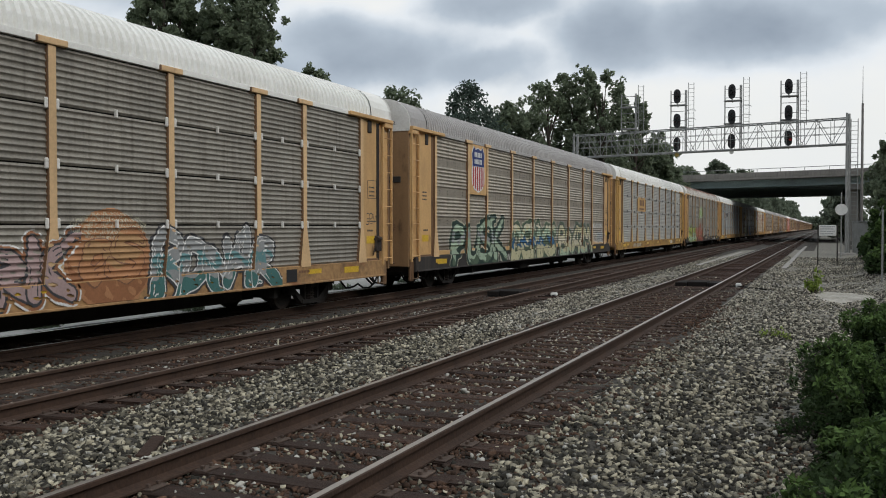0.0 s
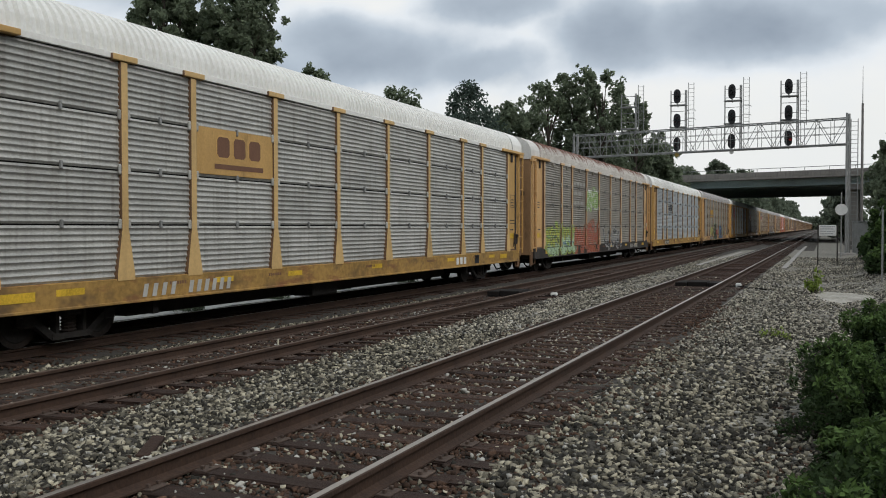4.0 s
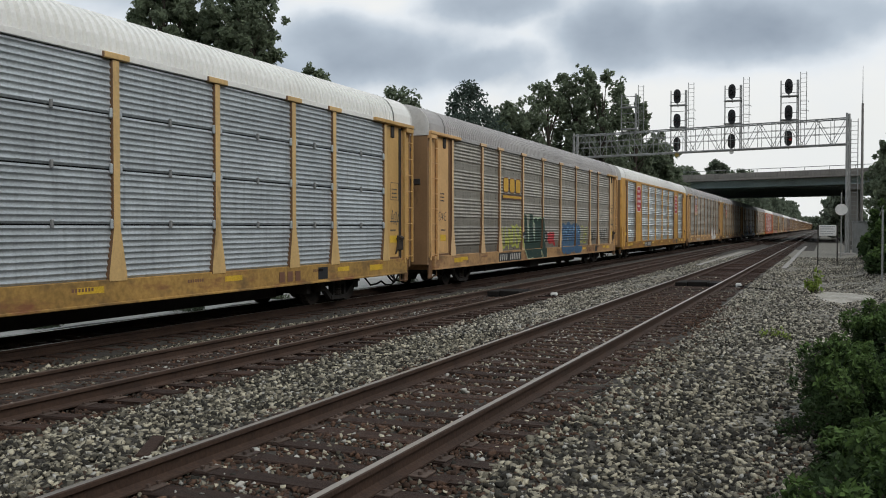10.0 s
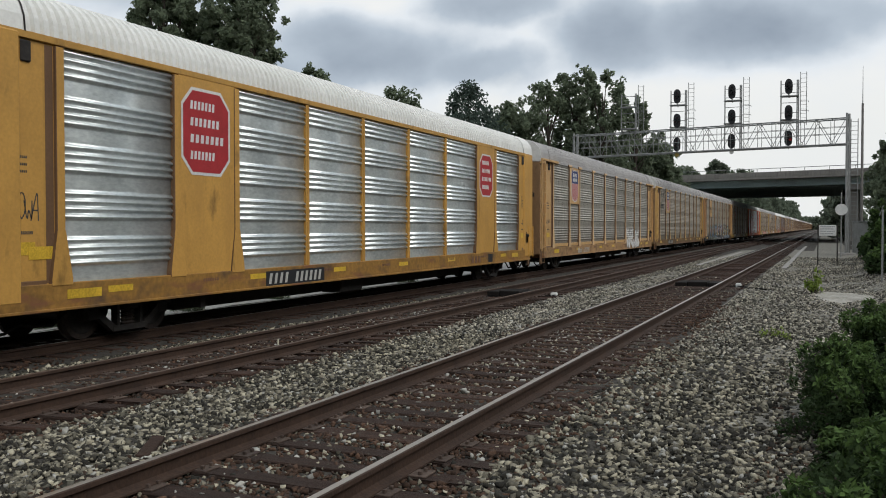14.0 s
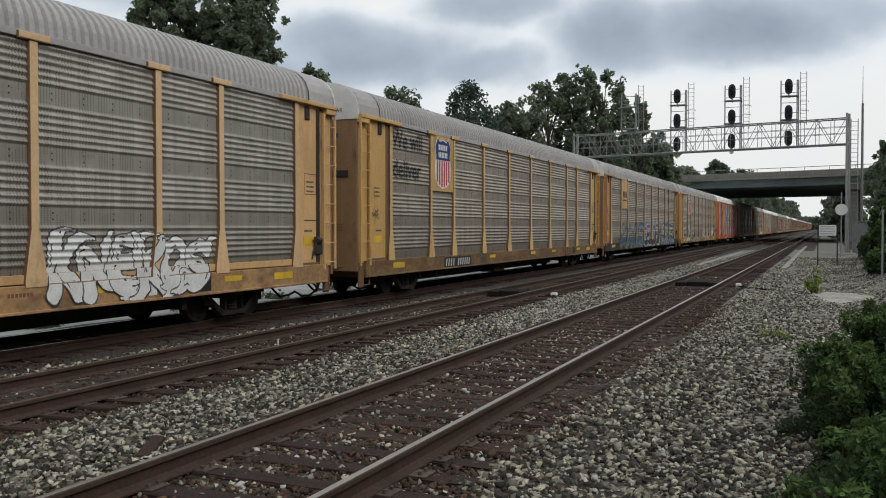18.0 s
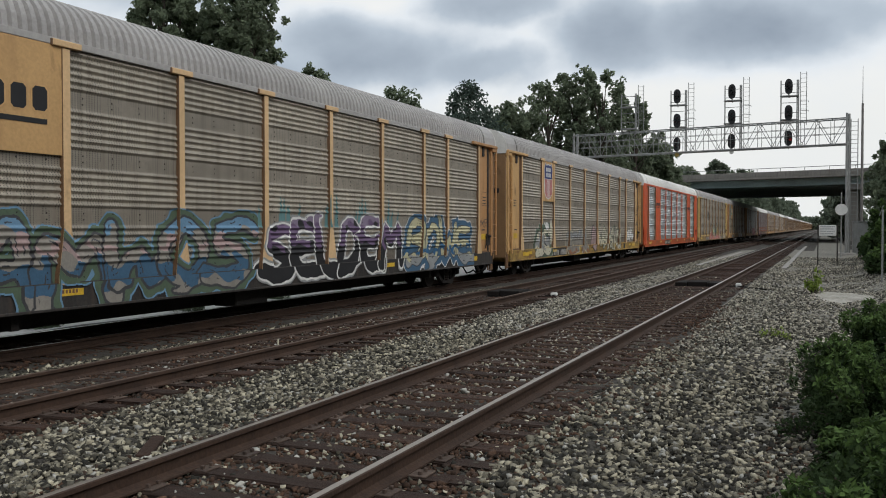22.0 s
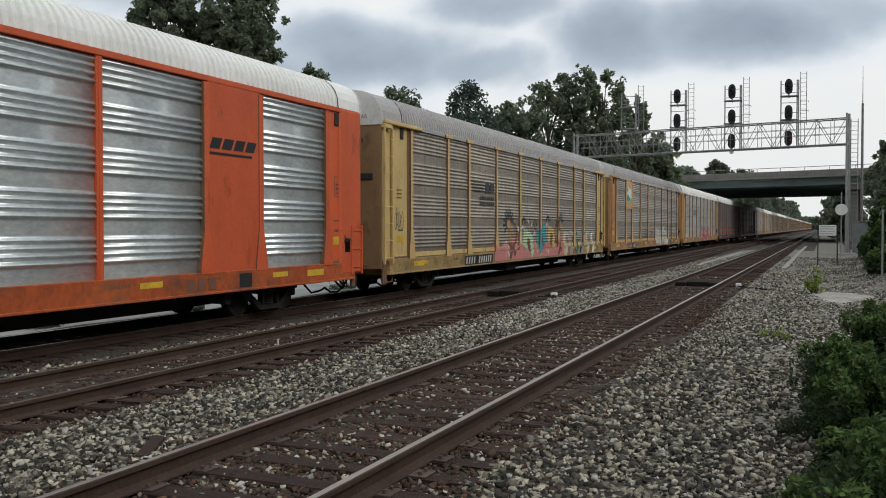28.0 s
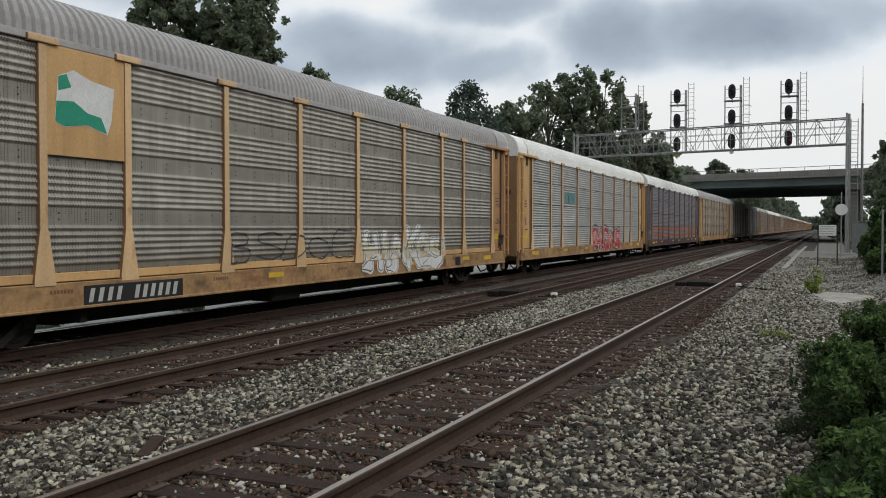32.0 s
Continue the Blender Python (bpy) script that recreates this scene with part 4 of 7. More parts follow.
def spring_geo():
    """A nest of coil springs, drawn as one ribbed column."""
    g = Geo()
    n, ring = 10, []
    for i in range(11):
        ring.append((0.17 if i % 2 else 0.13, 0.20 + 0.029 * i))
    vs = [(0.6 * rr * math.cos(6.2832 * k / n), rr * math.sin(6.2832 * k / n), z) for rr, z in ring for k in range(n)]
    fs = [(i * n + k, i * n + (k + 1) % n, (i + 1) * n + (k + 1) % n, (i + 1) * n + k) for i in range(10) for k in range(n)]
    return g.add(vs, fs)


def post_geo(cap=True, flare=True):
    """A side post: flanged stake, splayed gusset at the foot and a T-shaped cap under the eave."""
    g = Geo()
    g.box(PANEL_X - 0.06, SIDE, -0.085, 0.085, Z_FLOOR + (0.5 if flare else 0), Z_TOP - 0.02, c=0.008)
    if flare:
        a, b = 0.085, 0.215
        z0, z1, z2 = Z_FLOOR - 0.02, Z_FLOOR + 0.08, Z_FLOOR + 0.85
        xi = PANEL_X - 0.06
        vs = [(xi, -a, z2), (xi, a, z2), (xi, b, z1), (xi, b, z0), (xi, -b, z0), (xi, -b, z1)]
        vs += [(SIDE + 0.002, -a, z2), (SIDE + 0.002, a, z2), (SIDE + 0.016, b, z1), (SIDE + 0.016, b, z0), (SIDE + 0.016, -b, z0), (SIDE + 0.016, -b, z1)]
        g.add(vs, [(0, 1, 2, 5), (5, 2, 3, 4), (6, 11, 8, 7), (11, 10, 9, 8), (0, 6, 7, 1), (1, 7, 8, 2), (2, 8, 9, 3), (3, 9, 10, 4), (4, 10, 11, 5), (5, 11, 6, 0)])
    if cap:
        g.box(PANEL_X - 0.03, SIDE + 0.03, -0.31, 0.31, Z_TOP - 0.01, Z_TOP + 0.095, c=0.01)
    return g


def ladder_geo(z0, z1):
    g = Geo()
    for y in (0.0, 0.52):
        g.box(SIDE - 0.03, SIDE + 0.03, y, y + 0.07 if y else 0.05, z0, z1, c=0.008)
    return g


MIRROR = Matrix.Translation((0, BODY0 + BODY1, 0)) @ Matrix.Diagonal((1, -1, 1, 1))
ENDS = (Matrix(), MIRROR)
UNDER = (Matrix(), Matrix.Translation((0, PITCH, 0)) @ Matrix.Diagonal((1, -1, 1, 1)))
SH = {}


def shared(key, make, mats, smooth=False):
    if key not in SH:
        SH[key] = make().mesh(key if isinstance(key, str) else key[0], mats, smooth)
    return SH[key]


# ---------------------------------------------------------------- train: paint on the sides
class Side:
    """Lays paint on the corrugated side of one car, row by row, so that it follows ribs and posts."""

    def __init__(self, car, style, posts=POSTS, half=0.087, foot=False):
        self.car, self.style, self.posts, self.half, self.foot = car, style, posts, half, foot

    def lay(self, name, inside, y0, y1, z0, z1, material, lift=0.004, label="", parent=None, dz=0.02, dy=0.012, over=True):
        ys = np.arange(y0, y1, dy)
        nz = max(1, int(round((z1 - z0) / dz)))
        zs = z0 + (np.arange(nz) + 0.5) * (z1 - z0) / nz
        Y, Z = np.meshgrid(ys, zs)
        M = inside(Y, Z)
        from_post = np.min([np.abs(ys - p) for p in self.posts], axis=0)
        g = Geo()
        hz = (z1 - z0) / nz / 2
        for j in range(nz):
            row = M[j]
            if not row.any():
                continue
            flare = min(max((Z_FLOOR + 0.85 - zs[j]) / 0.73, 0.0), 1.0)
            key = np.where(row, 1 + (from_post < self.half + 0.13 * flare), 0)
            cut = np.flatnonzero(np.diff(key)) + 1
            for a, b in zip(np.concatenate(([0], cut)), np.concatenate((cut, [len(key)]))):
                if not key[a]:
                    continue
                ya, yb, za, zb = ys[a], ys[b - 1] + dy, zs[j] - hz, zs[j] + hz
                if key[a] == 2 or zs[j] < Z_FLOOR:
                    xa = xb = SIDE + lift + (0.02 if zs[j] < Z_FLOOR + 0.12 else 0.003 + 0.016 * flare)
                elif self.foot and Z_FLOOR + 0.02 < zs[j] < Z_FLOOR + 0.18:
                    xa = xb = PANEL_X + 0.015 + lift
                else:
                    xa = PANEL_X - corrugation(self.style, za + 1e-4) + lift
                    xb = PANEL_X - corrugation(self.style, zb - 1e-4) + lift
                g.add([(xa, ya, za), (xa, yb, za), (xb, yb, zb), (xb, ya, zb)], [(0, 1, 2, 3)])
        if g.f:
            me = g.mesh(name, material, fix=False)
            return tagged(part(name, me, parent=parent or self.car), label, kind="stuff")


GLYPHS = {
    "A": [((0, 0), (.45, 1), (.6, 1), (1, 0)), ((.2, .38), (.8, .38))],
    "B": [((.1, 0), (.1, 1), (.7, .95), (.75, .6), (.15, .52), (.85, .45), (.8, .05), (.1, 0))],
    "E": [((1, .05), (.1, 0), (.1, 1), (.95, .95)), ((.1, .5), (.8, .5))],
    "S": [((.95, .85), (.6, 1), (.1, .85), (.15, .6), (.85, .42), (.9, .15), (.5, 0), (0, .15))],
    "O": [((.5, 0), (.08, .25), (.08, .75), (.5, 1), (.92, .75), (.92, .25), (.5, 0))],
    "N": [((.05, 0), (.1, 1), (.85, 0), (.95, 1))],
    "W": [((0, 1), (.2, 0), (.5, .7), (.8, 0), (1, 1))],
    "R": [((.1, 0), (.1, 1), (.8, .9), (.8, .6), (.15, .48), (.95, 0))],
    "K": [((.1, 0), (.1, 1)), ((.95, 1), (.15, .48), (.95, 0))],
    "D": [((.1, 0), (.1, 1), (.7, .9), (.92, .5), (.7, .08), (.1, 0))],
    "I": [((.5, 0), (.5, 1))],
    "P": [((.1, 0), (.1, 1), (.85, .92), (.85, .55), (.12, .45))],
    "U": [((.08, 1), (.1, .2), (.5, 0), (.9, .2), (.92, 1))],
    "M": [((0, 0), (.12, 1), (.5, .4), (.88, 1), (1, 0))],
    "H": [((.1, 0), (.1, 1)), ((.9, 0), (.9, 1)), ((.1, .5), (.9, .5))],
    "T": [((0, .98), (1, .98)), ((.5, 1), (.5, 0))],
    "L": [((.1, 1), (.1, .05), (.95, 0))],
    "Y": [((0, 1), (.5, .5), (1, 1)), ((.5, .5), (.5, 0))],
    "V": [((0, 1), (.5, 0), (1, 1))],
    "Z": [((.05, .95), (.95, 1), (.05, .05), (1, 0))],
}


def seg_dist(Y, Z, strokes):
    d = np.full(Y.shape, 9.0)
    for line in strokes:
        for (ya, za), (yb, zb) in zip(line, line[1:]):
            vy, vz = yb - ya, zb - za
            t = np.clip(((Y - ya) * vy + (Z - za) * vz) / (vy * vy + vz * vz + 1e-9), 0, 1)
            d = np.minimum(d, np.hypot(Y - ya - t * vy, Z - za - t * vz))
    return d


def wobble(Y, Z, seed, s=1.0):
    a = seed * 1.7
    return s * (np.sin(Y * 5.1 + a) * np.cos(Z * 6.3 - a) * 0.5 + np.sin(Y * 11.3 - 2 * a + Z * 7) * 0.3 + np.sin(Z * 17 + Y * 4 + a) * 0.2)


def letter_strokes(word, y0, y1, z0, z1, seed):
    def rounded(line):
        for _ in range(2):
            if len(line) < 3:
                break
            cut = [line[0]]
            for (a, b), (c, d) in zip(line, line[1:]):
                cut += [(a * 0.78 + c * 0.22, b * 0.78 + d * 0.22), (a * 0.22 + c * 0.78, b * 0.22 + d * 0.78)]
            line = cut + [line[-1]]
        return line
    r = random.Random(seed)
    n = len(word)
    w = (y1 - y0) / n
    out = []
    for i, c in enumerate(word):
        dz, sl = r.uniform(-0.08, 0.08) * (z1 - z0), r.uniform(-0.25, 0.4) * w
        hi, wide = r.uniform(0.82, 1.12), r.uniform(0.92, 1.15)
        for line in GLYPHS[c]:
            out.append(rounded([(y0 + w * (i + 0.02 + wide * a) + sl * (b - 0.5), z0 + dz + (z1 - z0) * b * hi) for a, b in line]))
    return out


def graffiti(side, word, y0, y1, z0, z1, seed, fill, line="p_slate", halo=None, fade=None, band=(0.35, 0.75), weight=0.17, edge=0.045, label="spray-painted graffiti lettering",
             cloud=None, flames=None, crease=True, spread=0.09, tints=(), swoop=1.0, worn=0.0):
    """A spray-paint piece: fat overlapping letters, each with outline and outer halo, a second colour in a band, creases, spikes and a sprayed ground."""
    wide = y1 - y0
    letters = []
    for i, c in enumerate(word):
        letters.append(letter_strokes(c, y0 + 0.12 + (wide - 0.24) * i / len(word), y0 + 0.12 + (wide - 0.24) * (i + 1) / len(word), z0 + 0.16, z1 - 0.14, seed * 31 + i))
    # tapered swoops that leave the letters' ends
    rs = random.Random(seed * 7 + 1)
    swoops = []
    for st in letters:
        mine = []
        for way in st[:2]:
            for (py, pz) in (way[0], way[-1]):
                if rs.random() > 0.6 * swoop:
                    continue
                dy, dz = rs.choice((-1, 1)) * rs.uniform(0.15, 0.5), (1 if pz > (z0 + z1) / 2 else -1) * rs.uniform(0.02, 0.28)
                ky, kz = py + dy * 0.2, pz + dz * 1.1
                mine.append([((1 - t) ** 2 * py + 2 * t * (1 - t) * ky + t * t * (py + dy), (1 - t) ** 2 * pz + 2 * t * (1 - t) * kz + t * t * (pz + dz)) for t in [i / 6 for i in range(7)]])
        swoops.append(mine)
    cache = {}

    def code(Y, Z):
        key = (Y.shape, float(Y[0, 0]), float(Z[0, 0]))
        if key not in cache:
            q = (Z - z0) / (z1 - z0)
            yw, zw = Y + wobble(Y, Z, seed, 0.06), Z + wobble(Z, Y, seed + 3, 0.04)
            C = np.zeros(Y.shape, int)
            near = np.full(Y.shape, 9.0)
            w = weight * (1.3 - 0.5 * q) * (1 + wobble(Y * 0.6, Z * 0.6, seed + 11, 0.3))
            for st, sw in zip(letters, swoops):
                D = seg_dist(yw, zw, st)
                for way in sw:
                    for i in range(6):
                        D = np.minimum(D, seg_dist(yw, zw, [way[i:i + 2]]) + w * (i + 1) / 7)
                near = np.minimum(near, D)
                if halo and not cloud:
                    C[(D < w + edge + 0.045) & (C == 0)] = 1
                C[D < w + edge] = 2
                inner = D < w
                C[inner] = 3
                if crease:
                    C[inner & (np.abs(D - w * 0.45) < 0.013) & (wobble(Y * 1.7, Z, seed + 5) > 0.3)] = 2
            if fade:
                C[(C == 3) & (q + wobble(Y, Z, seed + 9, 0.22) > band[0]) & (q + wobble(Y, Z, seed + 9, 0.22) < band[1])] = 4
            for i, (_, lo, hi) in enumerate(tints):
                qq = q + wobble(Y, Z, seed + 21 + i, 0.16)
                C[(C == 3) & (qq > lo) & (qq < hi)] = 10 + i
            if cloud:
                rim = w + edge + spread * (1 + wobble(Y, Z, seed, 0.5))
                C[(C == 0) & (near < rim)] = 5
                if halo:
                    C[(C == 0) & (near < rim + 0.035)] = 1
            if worn:
                # paint has gone from the grooves and in flakes
                deep = np.array([corrugation(side.style, z) for z in Z[:, 0]])[:, None] / 0.026
                C[deep * 0.8 + wobble(Y * 2.3, Z * 3.1, seed + 33, 0.9) > 1.5 - worn] = 0
            cache.clear()
            cache[key] = C
        return cache[key]
    lim = (y0 - 0.2, y1 + 0.2, max(0.66, z0 - 0.2), z1 + 0.25)
    top = None
    if flames:
        r = random.Random(seed)
        tips = [(r.uniform(y0, y1), r.uniform(0.1, 0.5), r.uniform(-0.1, 0.1)) for _ in range(int(wide * 2.5))]

        def burn(Y, Z):
            hit = np.zeros(Y.shape, bool)
            for c, h, lean in tips:
                u = (Z - z1 + 0.35) / (0.35 + h)
                hit |= (u > 0) & (u < 1) & (np.abs(Y - c - lean * u) < 0.09 * (1 - u) + 0.01)
            return hit
        top = side.lay("graffiti", burn, y0 - 0.2, y1 + 0.2, z1 - 0.35, z1 + 0.6, flames, 0.003, label)
    for name, k, m, lift in (("ground_spray", 5, cloud, 0.004), ("halo", 1, halo, 0.005), ("outline", 2, line, 0.006), ("fill", 3, fill, 0.007), ("shading", 4, fade, 0.008)) + tuple(("shading", 10 + i, t[0], 0.008) for i, t in enumerate(tints)):
        if m:
            o = side.lay(name if top else "graffiti", lambda Y, Z: code(Y, Z) == k, *lim, m, lift, "" if top else label, parent=top, dz=0.0145, dy=0.009)
            if o:
                tagged(o, "" if top else label, kind="stuff")
            top = top or o
    return top


def tag(side, word, y0, y1, z0, z1, seed, material, weight=0.018, label="scrawled spray-paint tag"):
    st = letter_strokes(word, y0, y1, z0, z1, seed)
    return side.lay("graffiti_tag", lambda Y, Z: seg_dist(Y + wobble(Y, Z, seed, 0.02), Z + wobble(Z, Y, seed, 0.02), st) < weight, y0 - 0.1, y1 + 0.1, max(0.66, z0 - 0.1), z1 + 0.1,
                    material, 0.012, label, dz=0.0145, dy=0.008)


def rect(parent, name, y0, y1, z0, z1, material, x=SIDE + 0.02, label="", t=0.006):
    return part(name, Geo().box(x, x + t, y0, y1, z0, z1), material, parent, label)


def bars(parent, name, y0, y1, z0, z1, n, material, x, gap=0.35, label="", lean=0.0):
    """Stencilled marks as a row of n plain bars."""
    g = Geo()
    w = (y1 - y0) / n
    for i in range(n):
        g.box(x, x + 0.003, y0 + i * w, y0 + (i + 1 - gap) * w, z0, z1)
    if lean:
        g.v = [(a, b + lean * (c - z0), c) for a, b, c in g.v]
    return tagged(part(name, g, material, parent, label), label, kind="stuff")


# ---------------------------------------------------------------- train: paints
def body_paint(name, c, dirt=None):
    return mat(name, c, tuple(x * 0.68 for x in c), rough=0.55, grain=18, blotch=1.0, bump=0.04, amount=0.35, streak=dirt, vary=0.08, streak_amount=0.4, streak_size=(2.5, 2.5, 0.5),
               rust=tuple(x * 0.45 for x in (dirt or c)), rust_at=(0.60, 0.78), rust_stretch=(1.2, 1.2, 0.5))


body_paint("tan", (0.62, 0.38, 0.165), (0.30, 0.17, 0.08))
body_paint("tan_chalk", (0.68, 0.46, 0.25), (0.38, 0.24, 0.13))
body_paint("tan_rust", (0.46, 0.245, 0.105), (0.20, 0.095, 0.045))
body_paint("yellow_chalk", (0.64, 0.43, 0.185), (0.34, 0.22, 0.09))
body_paint("faded", (0.19, 0.15, 0.11), (0.14, 0.10, 0.07))
body_paint("yellow", (0.58, 0.355, 0.125), (0.30, 0.18, 0.06))
body_paint("pale_yellow", (0.64, 0.46, 0.19), (0.36, 0.25, 0.11))
body_paint("amber", (0.55, 0.30, 0.07), (0.33, 0.18, 0.05))
body_paint("orange", (0.60, 0.105, 0.035), (0.34, 0.06, 0.025))
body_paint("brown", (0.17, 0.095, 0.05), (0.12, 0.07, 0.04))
body_paint("end_brown", (0.27, 0.16, 0.08), (0.11, 0.065, 0.035))
body_paint("dark_plum", (0.14, 0.125, 0.14), (0.07, 0.06, 0.065))
for nm, c in (("tan", (0.43, 0.255, 0.115)), ("yellow", (0.44, 0.262, 0.075)), ("pale_yellow", (0.390, 0.266, 0.104)), ("amber", (0.367, 0.190, 0.041)), ("orange", (0.48, 0.10, 0.025)), ("faded", (0.26, 0.18, 0.11)),
              ("dark_plum", (0.08, 0.045, 0.05))):
    mat("sill_" + nm, c, tuple(x * 0.5 for x in c), rough=0.75, grain=9, blotch=0.5, bump=0.08, amount=0.5, streak=(0.075, 0.048, 0.032), streak_amount=0.9, streak_size=(1.3, 1.3, 2.2), rust=(0.20, 0.085, 0.04), rust_at=(0.56, 0.70), rust_stretch=(0.6, 0.6, 2.0))
mat("sill_grimy", (0.23, 0.14, 0.05), (0.10, 0.065, 0.035), rough=0.8, grain=9, blotch=0.9, bump=0.1, amount=0.6, streak=(0.045, 0.033, 0.025), streak_amount=0.95, streak_size=(0.9, 0.9, 2.6), rust=(0.14, 0.06, 0.03), rust_at=(0.5, 0.62), rust_stretch=(0.6, 0.6, 2.0))
mat("sill_ochre", (0.46, 0.29, 0.07), (0.16, 0.105, 0.04), rough=0.8, grain=9, blotch=0.7, bump=0.1, amount=0.5, streak=(0.06, 0.05, 0.03), streak_amount=0.9, streak_size=(1.0, 1.0, 2.4), rust=(0.16, 0.07, 0.035), rust_at=(0.54, 0.66), rust_stretch=(0.6, 0.6, 2.0))
mat("sill_black", (0.04, 0.036, 0.033), (0.018, 0.016, 0.015), rough=0.8, grain=20, bump=0.1, streak=(0.07, 0.05, 0.04))


def panel_paint(name, c, dirt, dark=0.6, metal=0.3, rough=0.5, holes=False):
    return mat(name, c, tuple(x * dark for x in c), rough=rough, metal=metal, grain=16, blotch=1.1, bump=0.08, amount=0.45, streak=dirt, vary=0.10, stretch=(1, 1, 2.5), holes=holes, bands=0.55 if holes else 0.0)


panel_paint("panel_grey", (0.50, 0.495, 0.465), (0.25, 0.235, 0.205))
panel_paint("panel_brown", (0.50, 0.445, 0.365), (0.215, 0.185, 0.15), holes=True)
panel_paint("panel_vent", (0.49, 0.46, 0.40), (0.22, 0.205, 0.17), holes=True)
panel_paint("panel_old", (0.19, 0.18, 0.16), (0.13, 0.11, 0.09))
panel_paint("panel_blue", (0.47, 0.51, 0.53), (0.26, 0.28, 0.295))
panel_paint("panel_dirty", (0.335, 0.31, 0.265), (0.15, 0.13, 0.11))
mat("panel_bright", (0.85, 0.89, 0.88), (0.56, 0.60, 0.60), rough=0.33, metal=0.7, grain=11, blotch=1.6, bump=0.02, amount=0.5, vary=0.10, stretch=(1, 0.6, 1.6))
panel_paint("panel_pale", (0.60, 0.62, 0.62), (0.42, 0.43, 0.43))
panel_paint("panel_plum", (0.22, 0.21, 0.23), (0.12, 0.10, 0.105))
mat("roof_grey", (0.39, 0.375, 0.365), (0.26, 0.25, 0.245), rough=0.6, grain=14, blotch=0.7, bump=0.05, amount=0.4, vary=0.06)
mat("roof_white", (0.80, 0.80, 0.77), (0.62, 0.61, 0.57), rough=0.6, grain=14, blotch=0.7, bump=0.05, amount=0.35)
mat("roof_rust", (0.62, 0.60, 0.56), (0.42, 0.38, 0.34), rough=0.75, grain=14, blotch=0.9, bump=0.1, rust=(0.17, 0.075, 0.05), rust_at=(0.44, 0.56), rust_stretch=(0.5, 3.5, 0.5), rust_rise=(5.42, 0.55))
mat("white_band", (0.70, 0.69, 0.66), (0.5, 0.48, 0.45), rough=0.65, bump=0.05, streak=(0.42, 0.38, 0.33), streak_amount=0.35, streak_size=(2.5, 2.5, 0.5))
mat("tape_yellow", (0.75, 0.48, 0.05), rough=0.4, bump=0.0)
for nm, c in (("p_white", (0.72, 0.72, 0.70)), ("p_black", (0.02, 0.02, 0.022)), ("p_blue", (0.03, 0.12, 0.25)), ("p_navy", (0.025, 0.04, 0.16)), ("p_red", (0.42, 0.03, 0.035)),
              ("p_brick", (0.40, 0.11, 0.06)), ("p_teal", (0.13, 0.26, 0.27)), ("p_green", (0.28, 0.42, 0.14)), ("p_dark_green", (0.02, 0.045, 0.035)), ("p_lime", (0.43, 0.46, 0.09)),
              ("p_cream", (0.58, 0.55, 0.42)), ("p_grey", (0.30, 0.31, 0.31)), ("p_pink", (0.58, 0.22, 0.20)), ("p_purple", (0.14, 0.09, 0.17)), ("p_orange", (0.43, 0.21, 0.10)),
              ("p_cyan", (0.05, 0.36, 0.42)), ("p_gold", (0.62, 0.36, 0.05)), ("p_sky", (0.15, 0.28, 0.42)), ("p_brown", (0.18, 0.09, 0.055)), ("p_mint", (0.45, 0.60, 0.40)),
              ("p_flag_green", (0.03, 0.30, 0.19)), ("p_dark_teal", (0.06, 0.16, 0.15)), ("p_moss", (0.09, 0.13, 0.085)), ("p_bottle", (0.05, 0.16, 0.09)), ("p_faded_pink", (0.40, 0.29, 0.28)), ("p_tan_spray", (0.42, 0.25, 0.12)), ("p_gold_pale", (0.58, 0.42, 0.16)),
              ("p_slate", (0.055, 0.055, 0.06)), ("p_rust", (0.30, 0.13, 0.06)), ("p_stencil", (0.48, 0.47, 0.44)), ("p_celadon", (0.36, 0.46, 0.34)), ("p_straw", (0.52, 0.49, 0.31)), ("p_warm_grey", (0.27, 0.25, 0.22)), ("p_denim", (0.055, 0.125, 0.21)), ("p_lilac", (0.24, 0.19, 0.27))):
    paint(nm, c)

CARS = {}
WHEELS = []


